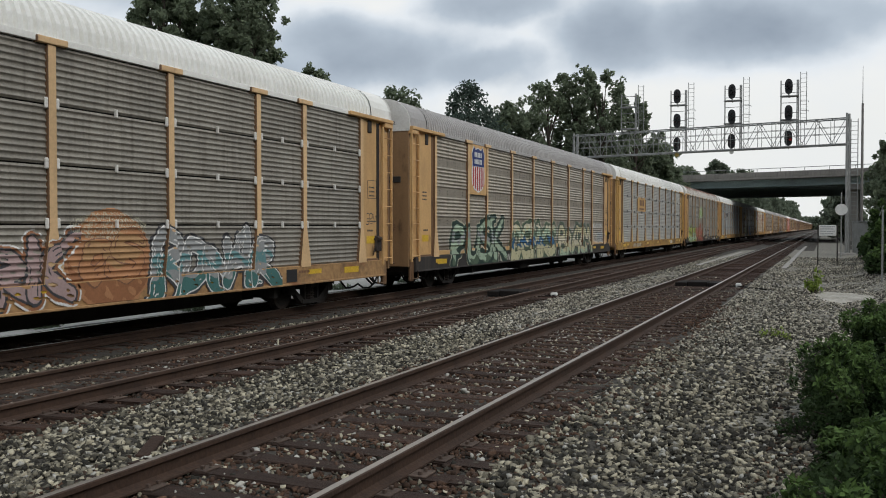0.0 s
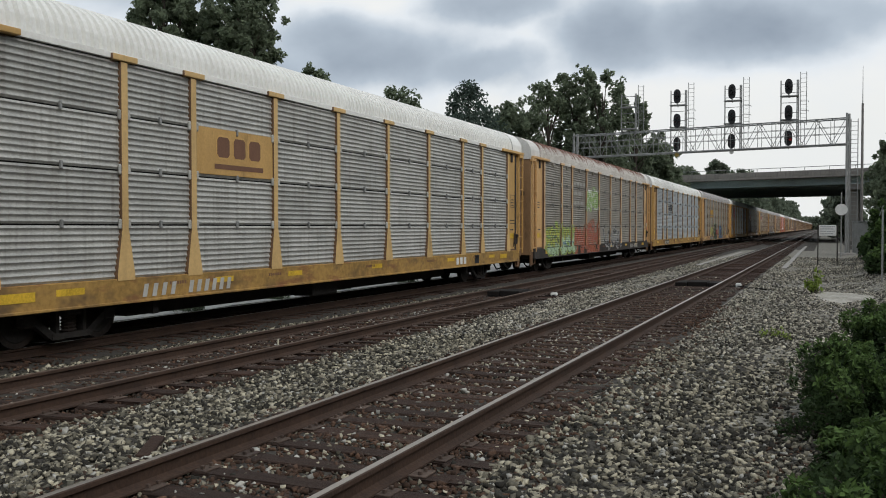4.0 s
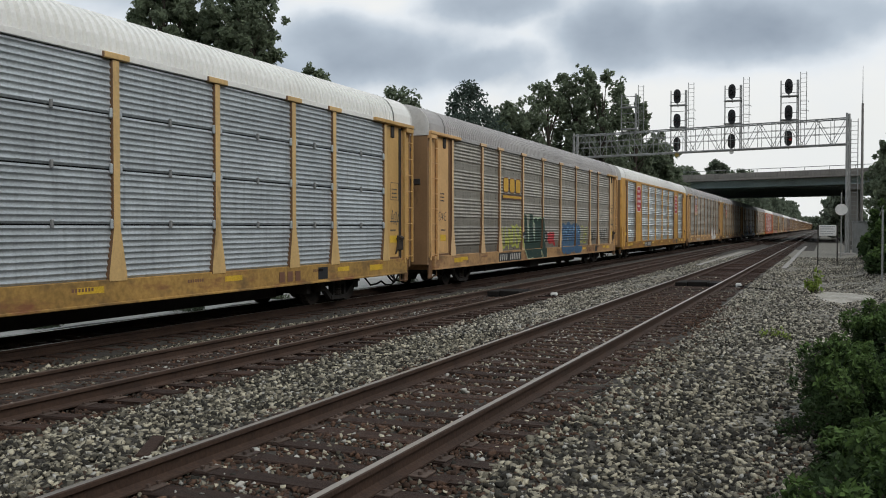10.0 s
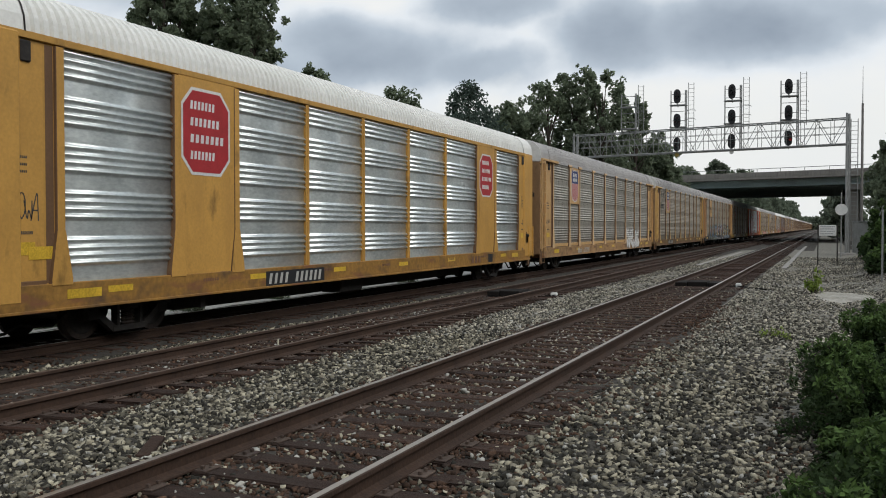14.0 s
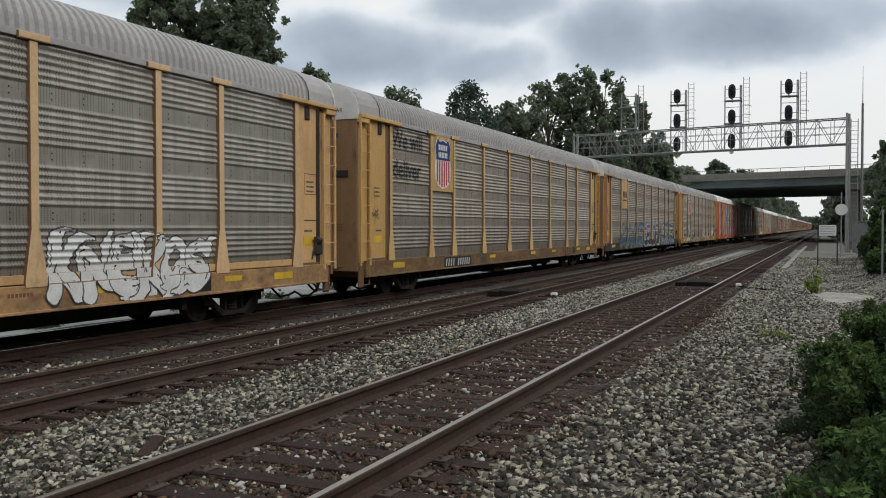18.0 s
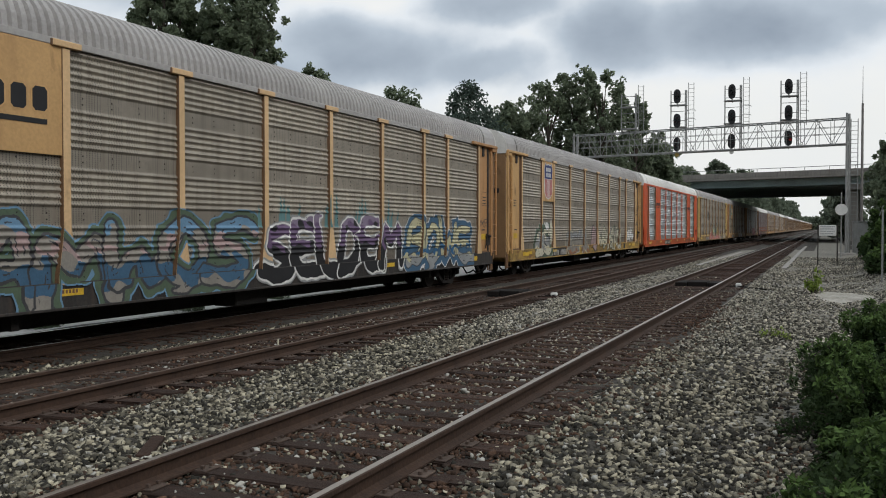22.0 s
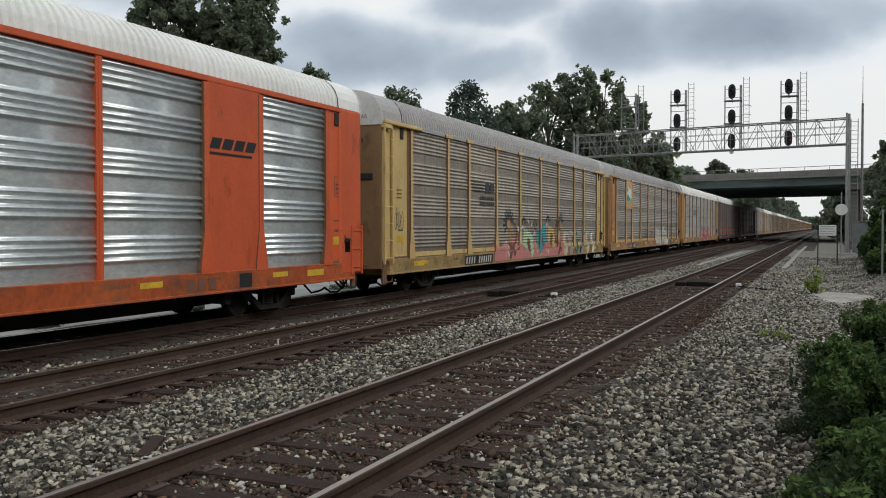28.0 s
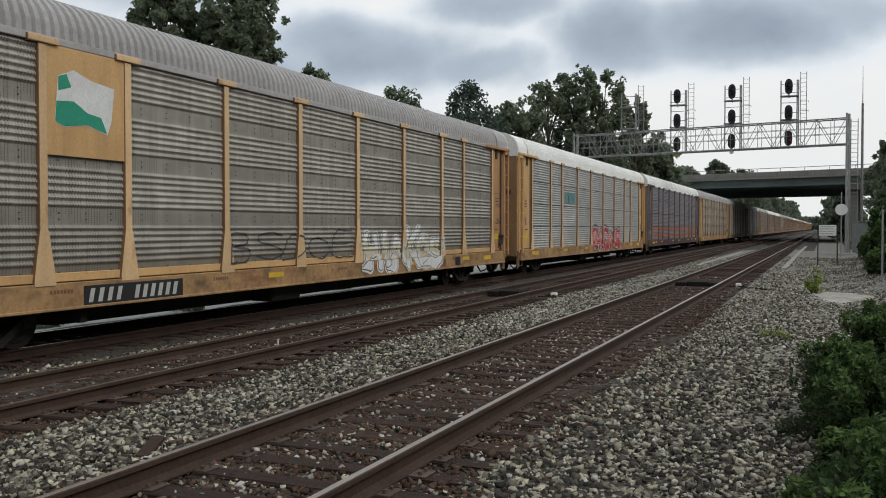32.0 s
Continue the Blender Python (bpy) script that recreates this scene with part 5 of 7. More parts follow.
def autorack(k, style, main, panel, roof, sill=None, ends="end_brown", label="", detail=2, bare_bays=(), brackets=False, emblem=None, foot=False, corner=None):
    """One covered car carrier. detail: 2 close to the camera, 1 seen from a distance, 0 far down the line."""
    car = thing("autorack", label, "railway car", group="train of covered car carriers")
    CARS[k] = car
    sill = sill or "sill_" + main
    corner = corner or main
    bold = style == "bold"
    # shell behind the panels, floor and underframe
    part("body", shared(("body", bold, main), lambda: Geo().box(-1.46, 1.36, BODY0 + 0.05, BODY1 - 0.05, Z_FLOOR - 0.1, 5.0, c=0.02), "black_steel" if not bold else main), parent=car)
    part("side_sill", shared(("side_sill", sill), lambda: Geo().box(-1.5, SIDE + 0.004, BODY0 + 0.35, BODY1 - 0.35, Z_SILL, Z_FLOOR + 0.01, c=0.012)
                             .box(SIDE - 0.02, SIDE + 0.035, BODY0 + 0.4, BODY1 - 0.4, Z_SILL, Z_SILL + 0.05, c=0.01), sill), parent=car)
    part("centre_sill", shared("centre_sill", lambda: Geo().box(-0.45, 0.45, 6.4, PITCH - 6.4, 0.25, Z_SILL - 0.002, c=0.03).box(-0.4, 0.4, 0.9, PITCH - 0.9, 0.48, Z_SILL - 0.002, c=0.02)
                                .box(-1.3, 1.25, 6.2, 6.35, 0.35, Z_SILL - 0.002).box(-1.3, 1.25, PITCH - 6.35, PITCH - 6.2, 0.35, Z_SILL - 0.002)
                                .box(0.5, 1.1, 12.2, 13.4, 0.25, Z_SILL - 0.004, c=0.03), "black_steel"), parent=car)
    part("roof", shared(("roof", roof), lambda: arch_shell(BODY0 + 1.2, BODY1 - 1.2, 0.19, 0.065), roof), parent=car)
    part("eave", shared(("eave", main if bold else roof), lambda: Geo().box(PANEL_X - 0.06, SIDE - 0.015, BODY0 + 0.1, BODY1 - 0.1, Z_TOP + 0.005, 4.94, c=0.008), main if bold else roof), parent=car)
    ring = roof_ring()
    outline = [(1.47, Z_FLOOR - 0.2)] + [(x, z) for x, z in ring] + [(-1.47, Z_FLOOR - 0.2)]
    for end, m in enumerate(ENDS):
        part("roof_end", shared(("roof_end", roof), lambda: arch_shell(BODY0 - 0.02, BODY0 + 1.18, 0, 0), "white_band" if roof == "roof_rust" else roof), parent=car, at=m)
        part("roof_seam", shared("roof_seam", lambda: arch_band(BODY0 + 1.17, BODY0 + 1.205), "black_steel"), parent=car, at=m)
        up = [(1.47, 4.78)] + list(ring) + [(-1.47, 4.78)]
        dn = [(1.44, Z_FLOOR - 0.25), (1.44, 4.78), (-1.44, 4.78), (-1.44, Z_FLOOR - 0.25)]
        ew = part("end_door", shared(("end_door", ends), lambda: Geo().extrude(dn, 1, BODY0 - 0.05, BODY0 + 0.05), ends), parent=car, at=m)
        part("end_band", shared("end_band", lambda: Geo().extrude(up, 1, BODY0 - 0.07, BODY0 + 0.04), "white_band"), parent=ew, label="white painted band")
        if detail:
            tr = part("truck", shared("truck", truck_geo, "black_steel"), parent=car, at=UNDER[end] @ pose(0, 4.4, 0))
            for sx in (-1.0, 1.0):
                part("spring", shared("spring", spring_geo, "wheel_steel"), parent=tr, at=pose(sx, 0, 0))
            for dy in (-0.89, 0.89):
                w = part("wheelset", shared("wheelset", wheelset_geo, ["wheel_steel", "black_steel"]), parent=tr, at=pose(0, dy, 0.415))
                if detail == 2:
                    WHEELS.append((w, k, dy, end))
            part("coupler", shared("coupler", lambda: Geo().box(-0.1, 0.1, -0.02, 0.9, 0.72, 0.92, c=0.03).box(-0.17, 0.17, 0.0, 0.28, 0.68, 0.98, c=0.05), "black_steel"), parent=car, at=UNDER[end])
        if detail == 2:
            r = 0.03
            hp = [(0.55, 0.75, 0.68), (0.62, 0.5, 0.42), (0.62, 0.25, 0.3), (0.55, 0.0, 0.34), (0.45, -0.1, 0.5)]
            part("air_hose", shared("air_hose", lambda: Geo().pipe(hp, r, 7), "rubber", True), parent=car, at=UNDER[end])
            part("brake_pipe", shared("brake_pipe", lambda: Geo().pipe([(1.05, 0.75, 0.6), (1.05, 1.0, 0.38), (1.05, 1.3, 0.28), (1.05, 1.65, 0.3), (1.05, 1.95, 0.42), (1.05, 2.2, 0.36), (1.05, 2.6, 0.34), (1.05, 3.0, 0.6)], 0.026, 7), "rubber", True), parent=car, at=UNDER[end])
            part("uncoupling_lever", shared("uncoupling_lever", lambda: Geo().box(1.36, 1.44, 0.62, 0.86, 0.36, 0.98, c=0.02).pipe([(1.38, 0.7, 0.9), (1.0, 0.45, 0.9), (0.4, 0.4, 0.86)], 0.016, 6), "brown"), parent=car, at=m)
            part("door_slot", shared("door_slot", lambda: Geo().box(0.1, 1.2, BODY0 - 0.075, BODY0 - 0.04, 3.27, 3.45, c=0.01), "black_steel"), parent=ew)
        # side door plate, ladder, header and step at each corner
        dm = part("corner_plate", shared(("corner_plate", corner), lambda: Geo().box(1.3, SIDE - 0.06, BODY0 + 0.62, POSTS[0] - 0.05, Z_FLOOR - 0.06, Z_TOP + 0.06, c=0.02)
, corner), parent=car, at=m)
        # the recess beside the post: its shade put on as a brown strip
        part("door_seam", shared("door_seam", lambda: Geo().box(SIDE - 0.07, SIDE - 0.052, POSTS[0] - 0.26, POSTS[0] - 0.1, Z_FLOOR + 0.02, Z_TOP - 0.02, c=0.004), "brown"), parent=dm)
        if end == 1 and not bold:
            # the open slot's darkness, put on as a black sheet
            part("door_gap", shared("door_gap", lambda: Geo().box(SIDE - 0.075, SIDE - 0.048, BODY0 + 0.64, BODY0 + 0.8, Z_FLOOR, Z_TOP - 0.05), "black_steel"), parent=dm)
        if bold:
            part("corner_post", shared(("corner_post", corner), lambda: Geo().box(1.2, SIDE + 0.01, BODY0, BODY0 + 1.1, Z_FLOOR - 0.3, Z_TOP + 0.12, c=0.06), corner), parent=car, at=m)
        else:
            part("corner_post", shared(("corner_post", corner), lambda: Geo().box(1.2, SIDE - 0.09, BODY0 - 0.02, BODY0 + 0.6, Z_FLOOR - 0.05, Z_TOP - 0.05, c=0.02), corner), parent=car, at=m)
            part("header", shared(("header", corner), lambda: Geo().box(1.32, SIDE + 0.07, BODY0 - 0.02, 2.95, Z_TOP + 0.0, Z_TOP + 0.10, c=0.012)
                                  .box(1.4, SIDE + 0.05, BODY0 - 0.02, 0.95, Z_TOP - 0.13, Z_TOP + 0.0, c=0.012), corner), parent=car, at=m)
        if detail:
            z0, z1 = (Z_FLOOR - 0.12, Z_TOP - 0.13) if not bold else (Z_FLOOR - 0.3, 2.0)
            ld = part("ladder", shared(("ladder", corner, bold), lambda: ladder_geo(z0, z1), corner), parent=car, at=m @ pose(0.01, BODY0 - 0.02, 0))
            if detail == 2:
                rung = shared(("rung", corner), lambda: Geo().tube((SIDE + 0.012, 0.02, 0), (SIDE + 0.012, 0.55, 0), 0.014, 6), corner)
                zz = z0 + 0.18
                while zz < z1:
                    part("rung", rung, parent=ld, at=pose(0, 0, zz))
                    zz += 0.47
        if detail == 2:
            part("step", shared(("step", corner), lambda: Geo().pipe([(1.44, 0.66, Z_FLOOR - 0.3), (1.44, 0.66, 0.42), (1.44, 1.16, 0.42), (1.44, 1.16, Z_FLOOR - 0.3)], 0.02, 6), "black_steel" if bold else "brown"), parent=car, at=m)
            if end == 1:
                part("hand_brake", shared("hand_brake", lambda: Geo().box(SIDE - 0.065, SIDE + 0.01, 1.1, 1.42, 1.3, 1.62, c=0.02).tube((SIDE - 0.05, 1.28, 1.62), (SIDE - 0.01, 1.28, 1.7), 0.13, 14)
                                          .pipe([(SIDE - 0.02, 1.5, 1.62), (SIDE + 0.01, 1.38, 1.75), (SIDE - 0.02, 1.55, 1.2)], 0.02, 5), "wheel_steel"), parent=dm, label="dark hand brake with its wheel")
            part("door_leaf", shared(("door_leaf", corner), lambda: Geo().extrude([(BODY0 + 0.72, Z_FLOOR + 0.42), (BODY0 + 0.98, Z_FLOOR + 0.12), (POSTS[0] - 0.3, Z_FLOOR + 0.12), (POSTS[0] - 0.3, Z_TOP - 0.06), (BODY0 + 0.72, Z_TOP - 0.06)], 0, SIDE - 0.07, SIDE - 0.0585), corner), parent=dm)
            # dark line under the door leaf, put on as a brown strip
            part("door_sill", shared("door_sill", lambda: Geo().box(SIDE - 0.07, SIDE - 0.045, BODY0 + 0.7, POSTS[0] - 0.26, Z_FLOOR - 0.02, Z_FLOOR + 0.07, c=0.008), "brown"), parent=dm)
            rk = random.Random(k * 2 + end)
            if rk.random() < 0.75:
                scrawl(dm, "".join(rk.choice("ASOKNMWEZ") for _ in range(rk.choice((3, 4, 5)))), 1.28, 1.28 + rk.uniform(0.4, 0.68), 1.95 + rk.uniform(-0.1, 0.3), 2.2 + rk.uniform(0.0, 0.35), k * 5 + end)
            part("latch", shared("latch", lambda: Geo().box(SIDE - 0.07, SIDE - 0.02, 1.62, 1.82, Z_TOP - 0.35, Z_TOP - 0.02, c=0.02), "black_steel"), parent=dm)
            part("yellow_label", shared("yellow_label", lambda: Geo().box(SIDE - 0.058, SIDE - 0.054, 1.42, 1.88, 1.52, 1.72), "tape_yellow"), parent=dm, label="yellow warning label")
            bars(dm, "stencil", 1.5, 1.85, 1.84, 1.89, 9, "p_slate", SIDE - 0.058)
            for q in range(3):
                bars(dm, "stencil", 1.42, 1.75, 3.0 - 0.11 * q, 3.04 - 0.11 * q, 9, "p_slate", SIDE - 0.058)
            rect(dm, "reflector", POSTS[0] + 0.1, POSTS[0] + 0.85, Z_FLOOR - 0.25, Z_FLOOR - 0.1, "tape_yellow", SIDE + 0.006, t=0.004)
            st = bars(ew, "stencil", 0.3, 0.95, 4.3, 4.42, 6, "p_slate", 0, gap=0.45)
            st.matrix_basis = Matrix.Translation((0, BODY0 - 0.053, 0)) @ pose(0, 0, 0, 0, 0, -90)
            if end == 0:
                part("lettering", words_mesh("EXCESS HEIGHT CAR", 0.155), parent=ew, at=Matrix.Translation((-0.42, BODY0 - 0.072, 4.96)) @ pose(0, 0, 0, 90, 0, 0))
                st = bars(ew, "stencil", 0.3, 0.72, 4.5, 4.62, 4, "p_slate", 0, gap=0.4)
                st.matrix_basis = Matrix.Translation((0, BODY0 - 0.053, 0)) @ pose(0, 0, 0, 0, 0, -90)
                for q in range(3):
                    st = bars(ew, "stencil", 0.5, 1.05, 2.0 - 0.07 * q, 2.035 - 0.07 * q, 7, "p_brown", 0)
                    st.matrix_basis = Matrix.Translation((0, BODY0 - 0.053, 0)) @ pose(0, 0, 0, 0, 0, -90)
            else:
                g = Geo()
                for a, b, c, d in ((1.3, 1.82, 2.72, 2.735), (1.3, 1.82, 3.2, 3.215), (1.3, 1.315, 2.735, 3.2), (1.805, 1.82, 2.735, 3.2)):
                    g.box(SIDE - 0.058, SIDE - 0.055, a, b, c, d)
                part("stencil_frame", g, "p_slate", dm)
                rect(dm, "dark_line", 1.3, 1.85, 2.1, 2.125, "p_slate", SIDE - 0.058, t=0.003)
    if detail == 2:
        rs = random.Random(k)
        for q in range(6):
            y = 3.2 + q * 4.1 + rs.uniform(-0.8, 0.8)
            part("reflector", shared("reflector_strip", lambda: Geo().box(SIDE + 0.006, SIDE + 0.0075, -0.3, 0.3, Z_FLOOR - 0.2, Z_FLOOR - 0.09), "tape_yellow"), parent=car, at=pose(0, y, 0))
        for q in range(5):
            y = 6.0 + q * 4.0 + rs.uniform(-1, 1)
            bars(car, "stencil", y, y + 0.5, Z_FLOOR - 0.16, Z_FLOOR - 0.1, 7, "p_brown", SIDE + 0.0055)
    # posts
    chalk = {"tan": "tan_chalk", "faded": "tan_chalk", "yellow": "yellow_chalk", "pale_yellow": "yellow_chalk"}.get(main, main)
    pm = shared(("post", main, bold), lambda: post_geo(cap=not bold), chalk)
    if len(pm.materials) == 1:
        # brown on the flanks of the stakes
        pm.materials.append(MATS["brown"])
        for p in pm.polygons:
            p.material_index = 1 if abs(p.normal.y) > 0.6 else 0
    for i, y in enumerate(POSTS):
        if bold and 2 < i < 7:
            # slim seams between the bright sheets
            part("seam", shared(("seam", main), lambda: Geo().box(PANEL_X - 0.06, PANEL_X + 0.008, -0.075, 0.075, Z_FLOOR, Z_TOP, c=0.004).box(PANEL_X - 0.02, PANEL_X + 0.022, -0.025, 0.025, Z_FLOOR, Z_TOP, c=0.004),
                                main), parent=car, at=pose(0, y, 0))
        else:
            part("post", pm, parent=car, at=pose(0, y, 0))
    # side panels between the posts
    for i, (a, b) in enumerate(zip(POSTS, POSTS[1:])):
        w = round(b - a, 2) - 0.15
        y = (a + b) / 2
        if i in bare_bays:
            part("side_plate", shared(("side_plate", main, w), lambda: Geo().box(PANEL_X - 0.08, SIDE - 0.02, -w / 2 - 0.02, w / 2 + 0.02, Z_FLOOR, Z_TOP + 0.01, c=0.01), main), parent=car, at=pose(0, y, 0))
        elif style == "rows":
            h = (Z_TOP - Z_FLOOR) / 4
            if roof == "roof_rust":
                part("eave_clip", shared("eave_clip", lambda: Geo().box(PANEL_X - 0.02, PANEL_X + 0.05, -0.08, 0.08, Z_TOP - 0.16, Z_TOP + 0.02, c=0.012), "panel_dirty"), parent=car, at=pose(0, y, 0))
            for j in range(4):
                z0, z1 = Z_FLOOR + h * j + 0.014, Z_FLOOR + h * (j + 1) - 0.014
                pn = part("side_panel", shared(("side_panel", panel, w, j), lambda: panel_geo(style, w, z0, z1, 0.0131), panel), parent=car, at=pose(0, y, 0))
                if brackets and detail == 2 and j:
                    part("clip", shared(("clip", k == 0), lambda: Geo().box(PANEL_X - 0.01, PANEL_X + 0.05, -0.022, 0.022, -0.07, 0.07, c=0.01), "white_band" if k == 0 else "galvanised"), parent=pn, at=pose(0, 0, z0))
                    for sy in (-1, 1):
                        part("clip", shared(("side_clip", k == 0, panel), lambda: Geo().box(PANEL_X - 0.01, PANEL_X + 0.055, -0.03, 0.03, -0.09, 0.09, c=0.02), "white_band" if k == 0 else panel), parent=pn, at=pose(0, sy * (w / 2 - 0.04), z0))
        else:
            if foot:
                part("foot_strip", shared(("foot_strip", main, w), lambda: Geo().box(PANEL_X - 0.06, PANEL_X + 0.014, -w / 2 + 0.08, w / 2 - 0.08, Z_FLOOR + 0.03, Z_FLOOR + 0.17, c=0.006), main), parent=car, at=pose(0, y, 0))
            pn = part("side_panel", shared(("side_panel", panel, w, style), lambda: panel_geo(style, w, Z_FLOOR, Z_TOP, 0.0155 if style == "bold" else 0.0141), panel, style == "bold"), parent=car, at=pose(0, y, 0))
            if style == "ribbed" and detail == 2:
                tagged(part("rivets", shared(("rivets", w), lambda: rivet_geo(w), "black_steel"), parent=pn), kind="stuff")
    return Side(car, style, foot=foot)


def scrawl(parent, word, y0, y1, z0, z1, seed):
    """A quick spray-can tag on a flat door: thin strokes as narrow ribbons."""
    g = Geo()
    x, w = SIDE - 0.0565, 0.011
    for line in letter_strokes(word, y0, y1, z0, z1, seed):
        for (ya, za), (yb, zb) in zip(line, line[1:]):
            d = math.hypot(yb - ya, zb - za) or 1.0
            ny, nz = -(zb - za) / d * w, (yb - ya) / d * w
            g.add([(x, ya + ny, za + nz), (x, ya - ny, za - nz), (x, yb - ny, zb - nz), (x, yb + ny, zb + nz)], [(0, 1, 2, 3)])
    tagged(part("graffiti_tag", g.mesh("graffiti_tag", "p_slate", fix=False), parent=parent), "scrawled dark spray-paint tag", kind="stuff")


def rivet_geo(w):
    """Dark bolt heads in the flat bands of a ribbed panel."""
    g = Geo()
    h = (Z_TOP - Z_FLOOR) / 4
    for j in range(4):
        z = Z_FLOOR + h * (j + 0.14)
        n = 4 if w > 2 else 3
        for i in range(n):
            y = -w / 2 + w * (i + 0.5) / n
            for d in (-0.05, 0.05):
                g.box(PANEL_X - 0.036, PANEL_X - 0.024, y - 0.01, y + 0.01, z + d - 0.011, z + d + 0.011)
    return g


def reporting(car, y0, y1, main, plate=True, rear=True):
    """Stencilled marks on the side sill, as plain bars."""
    if plate:
        rect(car, "number_board", y0, y1, Z_SILL + 0.03, Z_FLOOR - 0.06, "p_black", SIDE + 0.0045, "black board with white stencilled marks", t=0.005)
    x = SIDE + 0.011
    w = (y1 - y0) / 11
    bars(car, "stencil", y0 + 0.1, y0 + w * 4.2, Z_SILL + 0.09, Z_FLOOR - 0.11, 4, "p_stencil", x, gap=0.55, lean=0.25)
    bars(car, "stencil", y0 + w * 5.2, y1 - 0.1, Z_SILL + 0.09, Z_FLOOR - 0.11, 6, "p_stencil", x, gap=0.5, lean=0.25)
    if rear:
        bars(car, "stencil", 20.6, 21.6, Z_SILL + 0.1, Z_FLOOR - 0.1, 3, "p_brown" if plate else "p_white", x)
        rect(car, "notice_plate", 22.3, 22.75, Z_SILL + 0.08, Z_FLOOR - 0.06, "p_black", SIDE + 0.0055, t=0.003)


def emblem_plate(side, main, bay=1, z0=3.09):
    a, b = POSTS[bay] + 0.08, POSTS[bay + 1] - 0.08
    return rect(side.car, "emblem_plate", a, b, z0, Z_TOP + 0.0, main, PANEL_X + 0.012, t=0.012), (a + b) / 2


def flat_shape(parent, name, pts, material, x, label=""):
    g = Geo()
    g.add([(x, y, z) for y, z in pts], [tuple(range(len(pts)))])
    g.add([(x - 0.003, y, z) for y, z in pts], [tuple(range(len(pts)))[::-1]])
    n = len(pts)
    g.f += [(i, (i + 1) % n, n + (i + 1) % n, n + i) for i in range(n)]
    g.mi += [0] * n
    return part(name, g, material, parent, label)


def blocks(parent, y0, y1, z0, z1, face, edge, x, n=3):
    """Heavy rounded blocks in a row, each with an edge of another colour."""
    w, c = (y1 - y0) / n, (z1 - z0) * 0.2
    for q in range(n):
        a, b = y0 + q * w, y0 + (q + 0.87) * w
        for k, m, lift in ((0.0, edge, 0.0), ((z1 - z0) * 0.075, face, 0.0035)):
            flat_shape(parent, "block", [(a + k, z0 + c), (a + c, z0 + k), (b - c, z0 + k), (b - k, z0 + c), (b - k, z1 - c), (b - c, z1 - k), (a + c, z1 - k), (a + k, z1 - c)], m, x + lift)


def shield(plate, yc, zc, s):
    """A striped shield: blue field above, red and white stripes below, white border."""
    half = [(0.0, 0.92), (0.34, 0.84), (0.55, 0.98), (0.80, 0.62), (0.70, 0.3), (0.78, -0.2), (0.74, -0.62), (0.45, -0.88), (0.0, -1.0)]
    full = half + [(-a, b) for a, b in half[1:-1]][::-1]
    x = PANEL_X + 0.0275
    e = flat_shape(plate.parent, "emblem", [(yc + a * s * 1.06, zc + b * s * 1.05) for a, b in full], "p_white", x, "red, white and blue striped shield")
    top = [(a, b) for a, b in half if b > 0.2] + [(0.73, 0.12)]
    top = top + [(-a, b) for a, b in top[1:]][::-1]
    flat_shape(e, "blue_field", [(yc + a * s, zc + b * s) for a, b in top], "p_navy", x + 0.004)
    for i in range(6):
        a = -0.66 + i * 0.24
        lo = -0.97 + 0.5 * abs(a + 0.06) ** 1.7
        rect(e, "stripe", yc + a * s, yc + (a + 0.13) * s, zc + lo * s, zc + 0.1 * s, "p_red", x + 0.001, t=0.003)
    for q in range(2):
        bars(e, "lettering", yc - 0.48 * s, yc + 0.48 * s, zc + (0.52 - 0.3 * q) * s, zc + (0.74 - 0.3 * q) * s, 5 + q, "p_white", x + 0.0045)


WORDS = {}


def words_mesh(body, size):
    """Flat lettering in the built-in font."""
    if body not in WORDS:
        cu = bpy.data.curves.new("words", "FONT")
        cu.body, cu.size, cu.extrude = body, size, 0.001
        ob = bpy.data.objects.new("words", cu)
        WORDS[body] = bpy.data.meshes.new_from_object(ob)
        bpy.data.objects.remove(ob)
        WORDS[body].materials.clear()
        WORDS[body].materials.append(MATS["p_slate"])
    return WORDS[body]


def text_on(side, body, y0, z0, size, material, label="", squeeze=1.0, lift=0.006):
    """Readable words in the built-in font, laid on the ribs like paint."""
    cu = bpy.data.curves.new("words", "FONT")
    cu.body, cu.size, cu.offset = body, size, size * 0.022
    ob = bpy.data.objects.new("words", cu)
    me = bpy.data.meshes.new_from_object(ob)
    bpy.data.objects.remove(ob)
    me.calc_loop_triangles()
    tris = [[(y0 + squeeze * me.vertices[i].co.x, z0 + me.vertices[i].co.y) for i in t.vertices] for t in me.loop_triangles]
    ys, zs = [p[0] for t in tris for p in t], [p[1] for t in tris for p in t]

    def inside(Y, Z):
        hit = np.zeros(Y.shape, bool)
        for (ya, za), (yb, zb), (yc, zc) in tris:
            area = (yb - ya) * (zc - za) - (zb - za) * (yc - ya)
            if abs(area) < 1e-9:
                continue
            c0, c1 = np.searchsorted(Y[0], (min(ya, yb, yc), max(ya, yb, yc)))
            r0, r1 = np.searchsorted(Z[:, 0], (min(za, zb, zc), max(za, zb, zc)))
            yy, zz = Y[r0:r1, c0:c1], Z[r0:r1, c0:c1]
            u = ((yy - ya) * (zc - za) - (zz - za) * (yc - ya)) / area
            v = ((yb - ya) * (zz - za) - (zb - za) * (yy - ya)) / area
            hit[r0:r1, c0:c1] |= (u >= -0.01) & (v >= -0.01) & (u + v <= 1.01)
        return hit
    return side.lay("slogan", inside, min(ys) - 0.03, max(ys) + 0.03, min(zs) - 0.02, max(zs) + 0.02, material, lift, label, dz=0.012, dy=0.008)


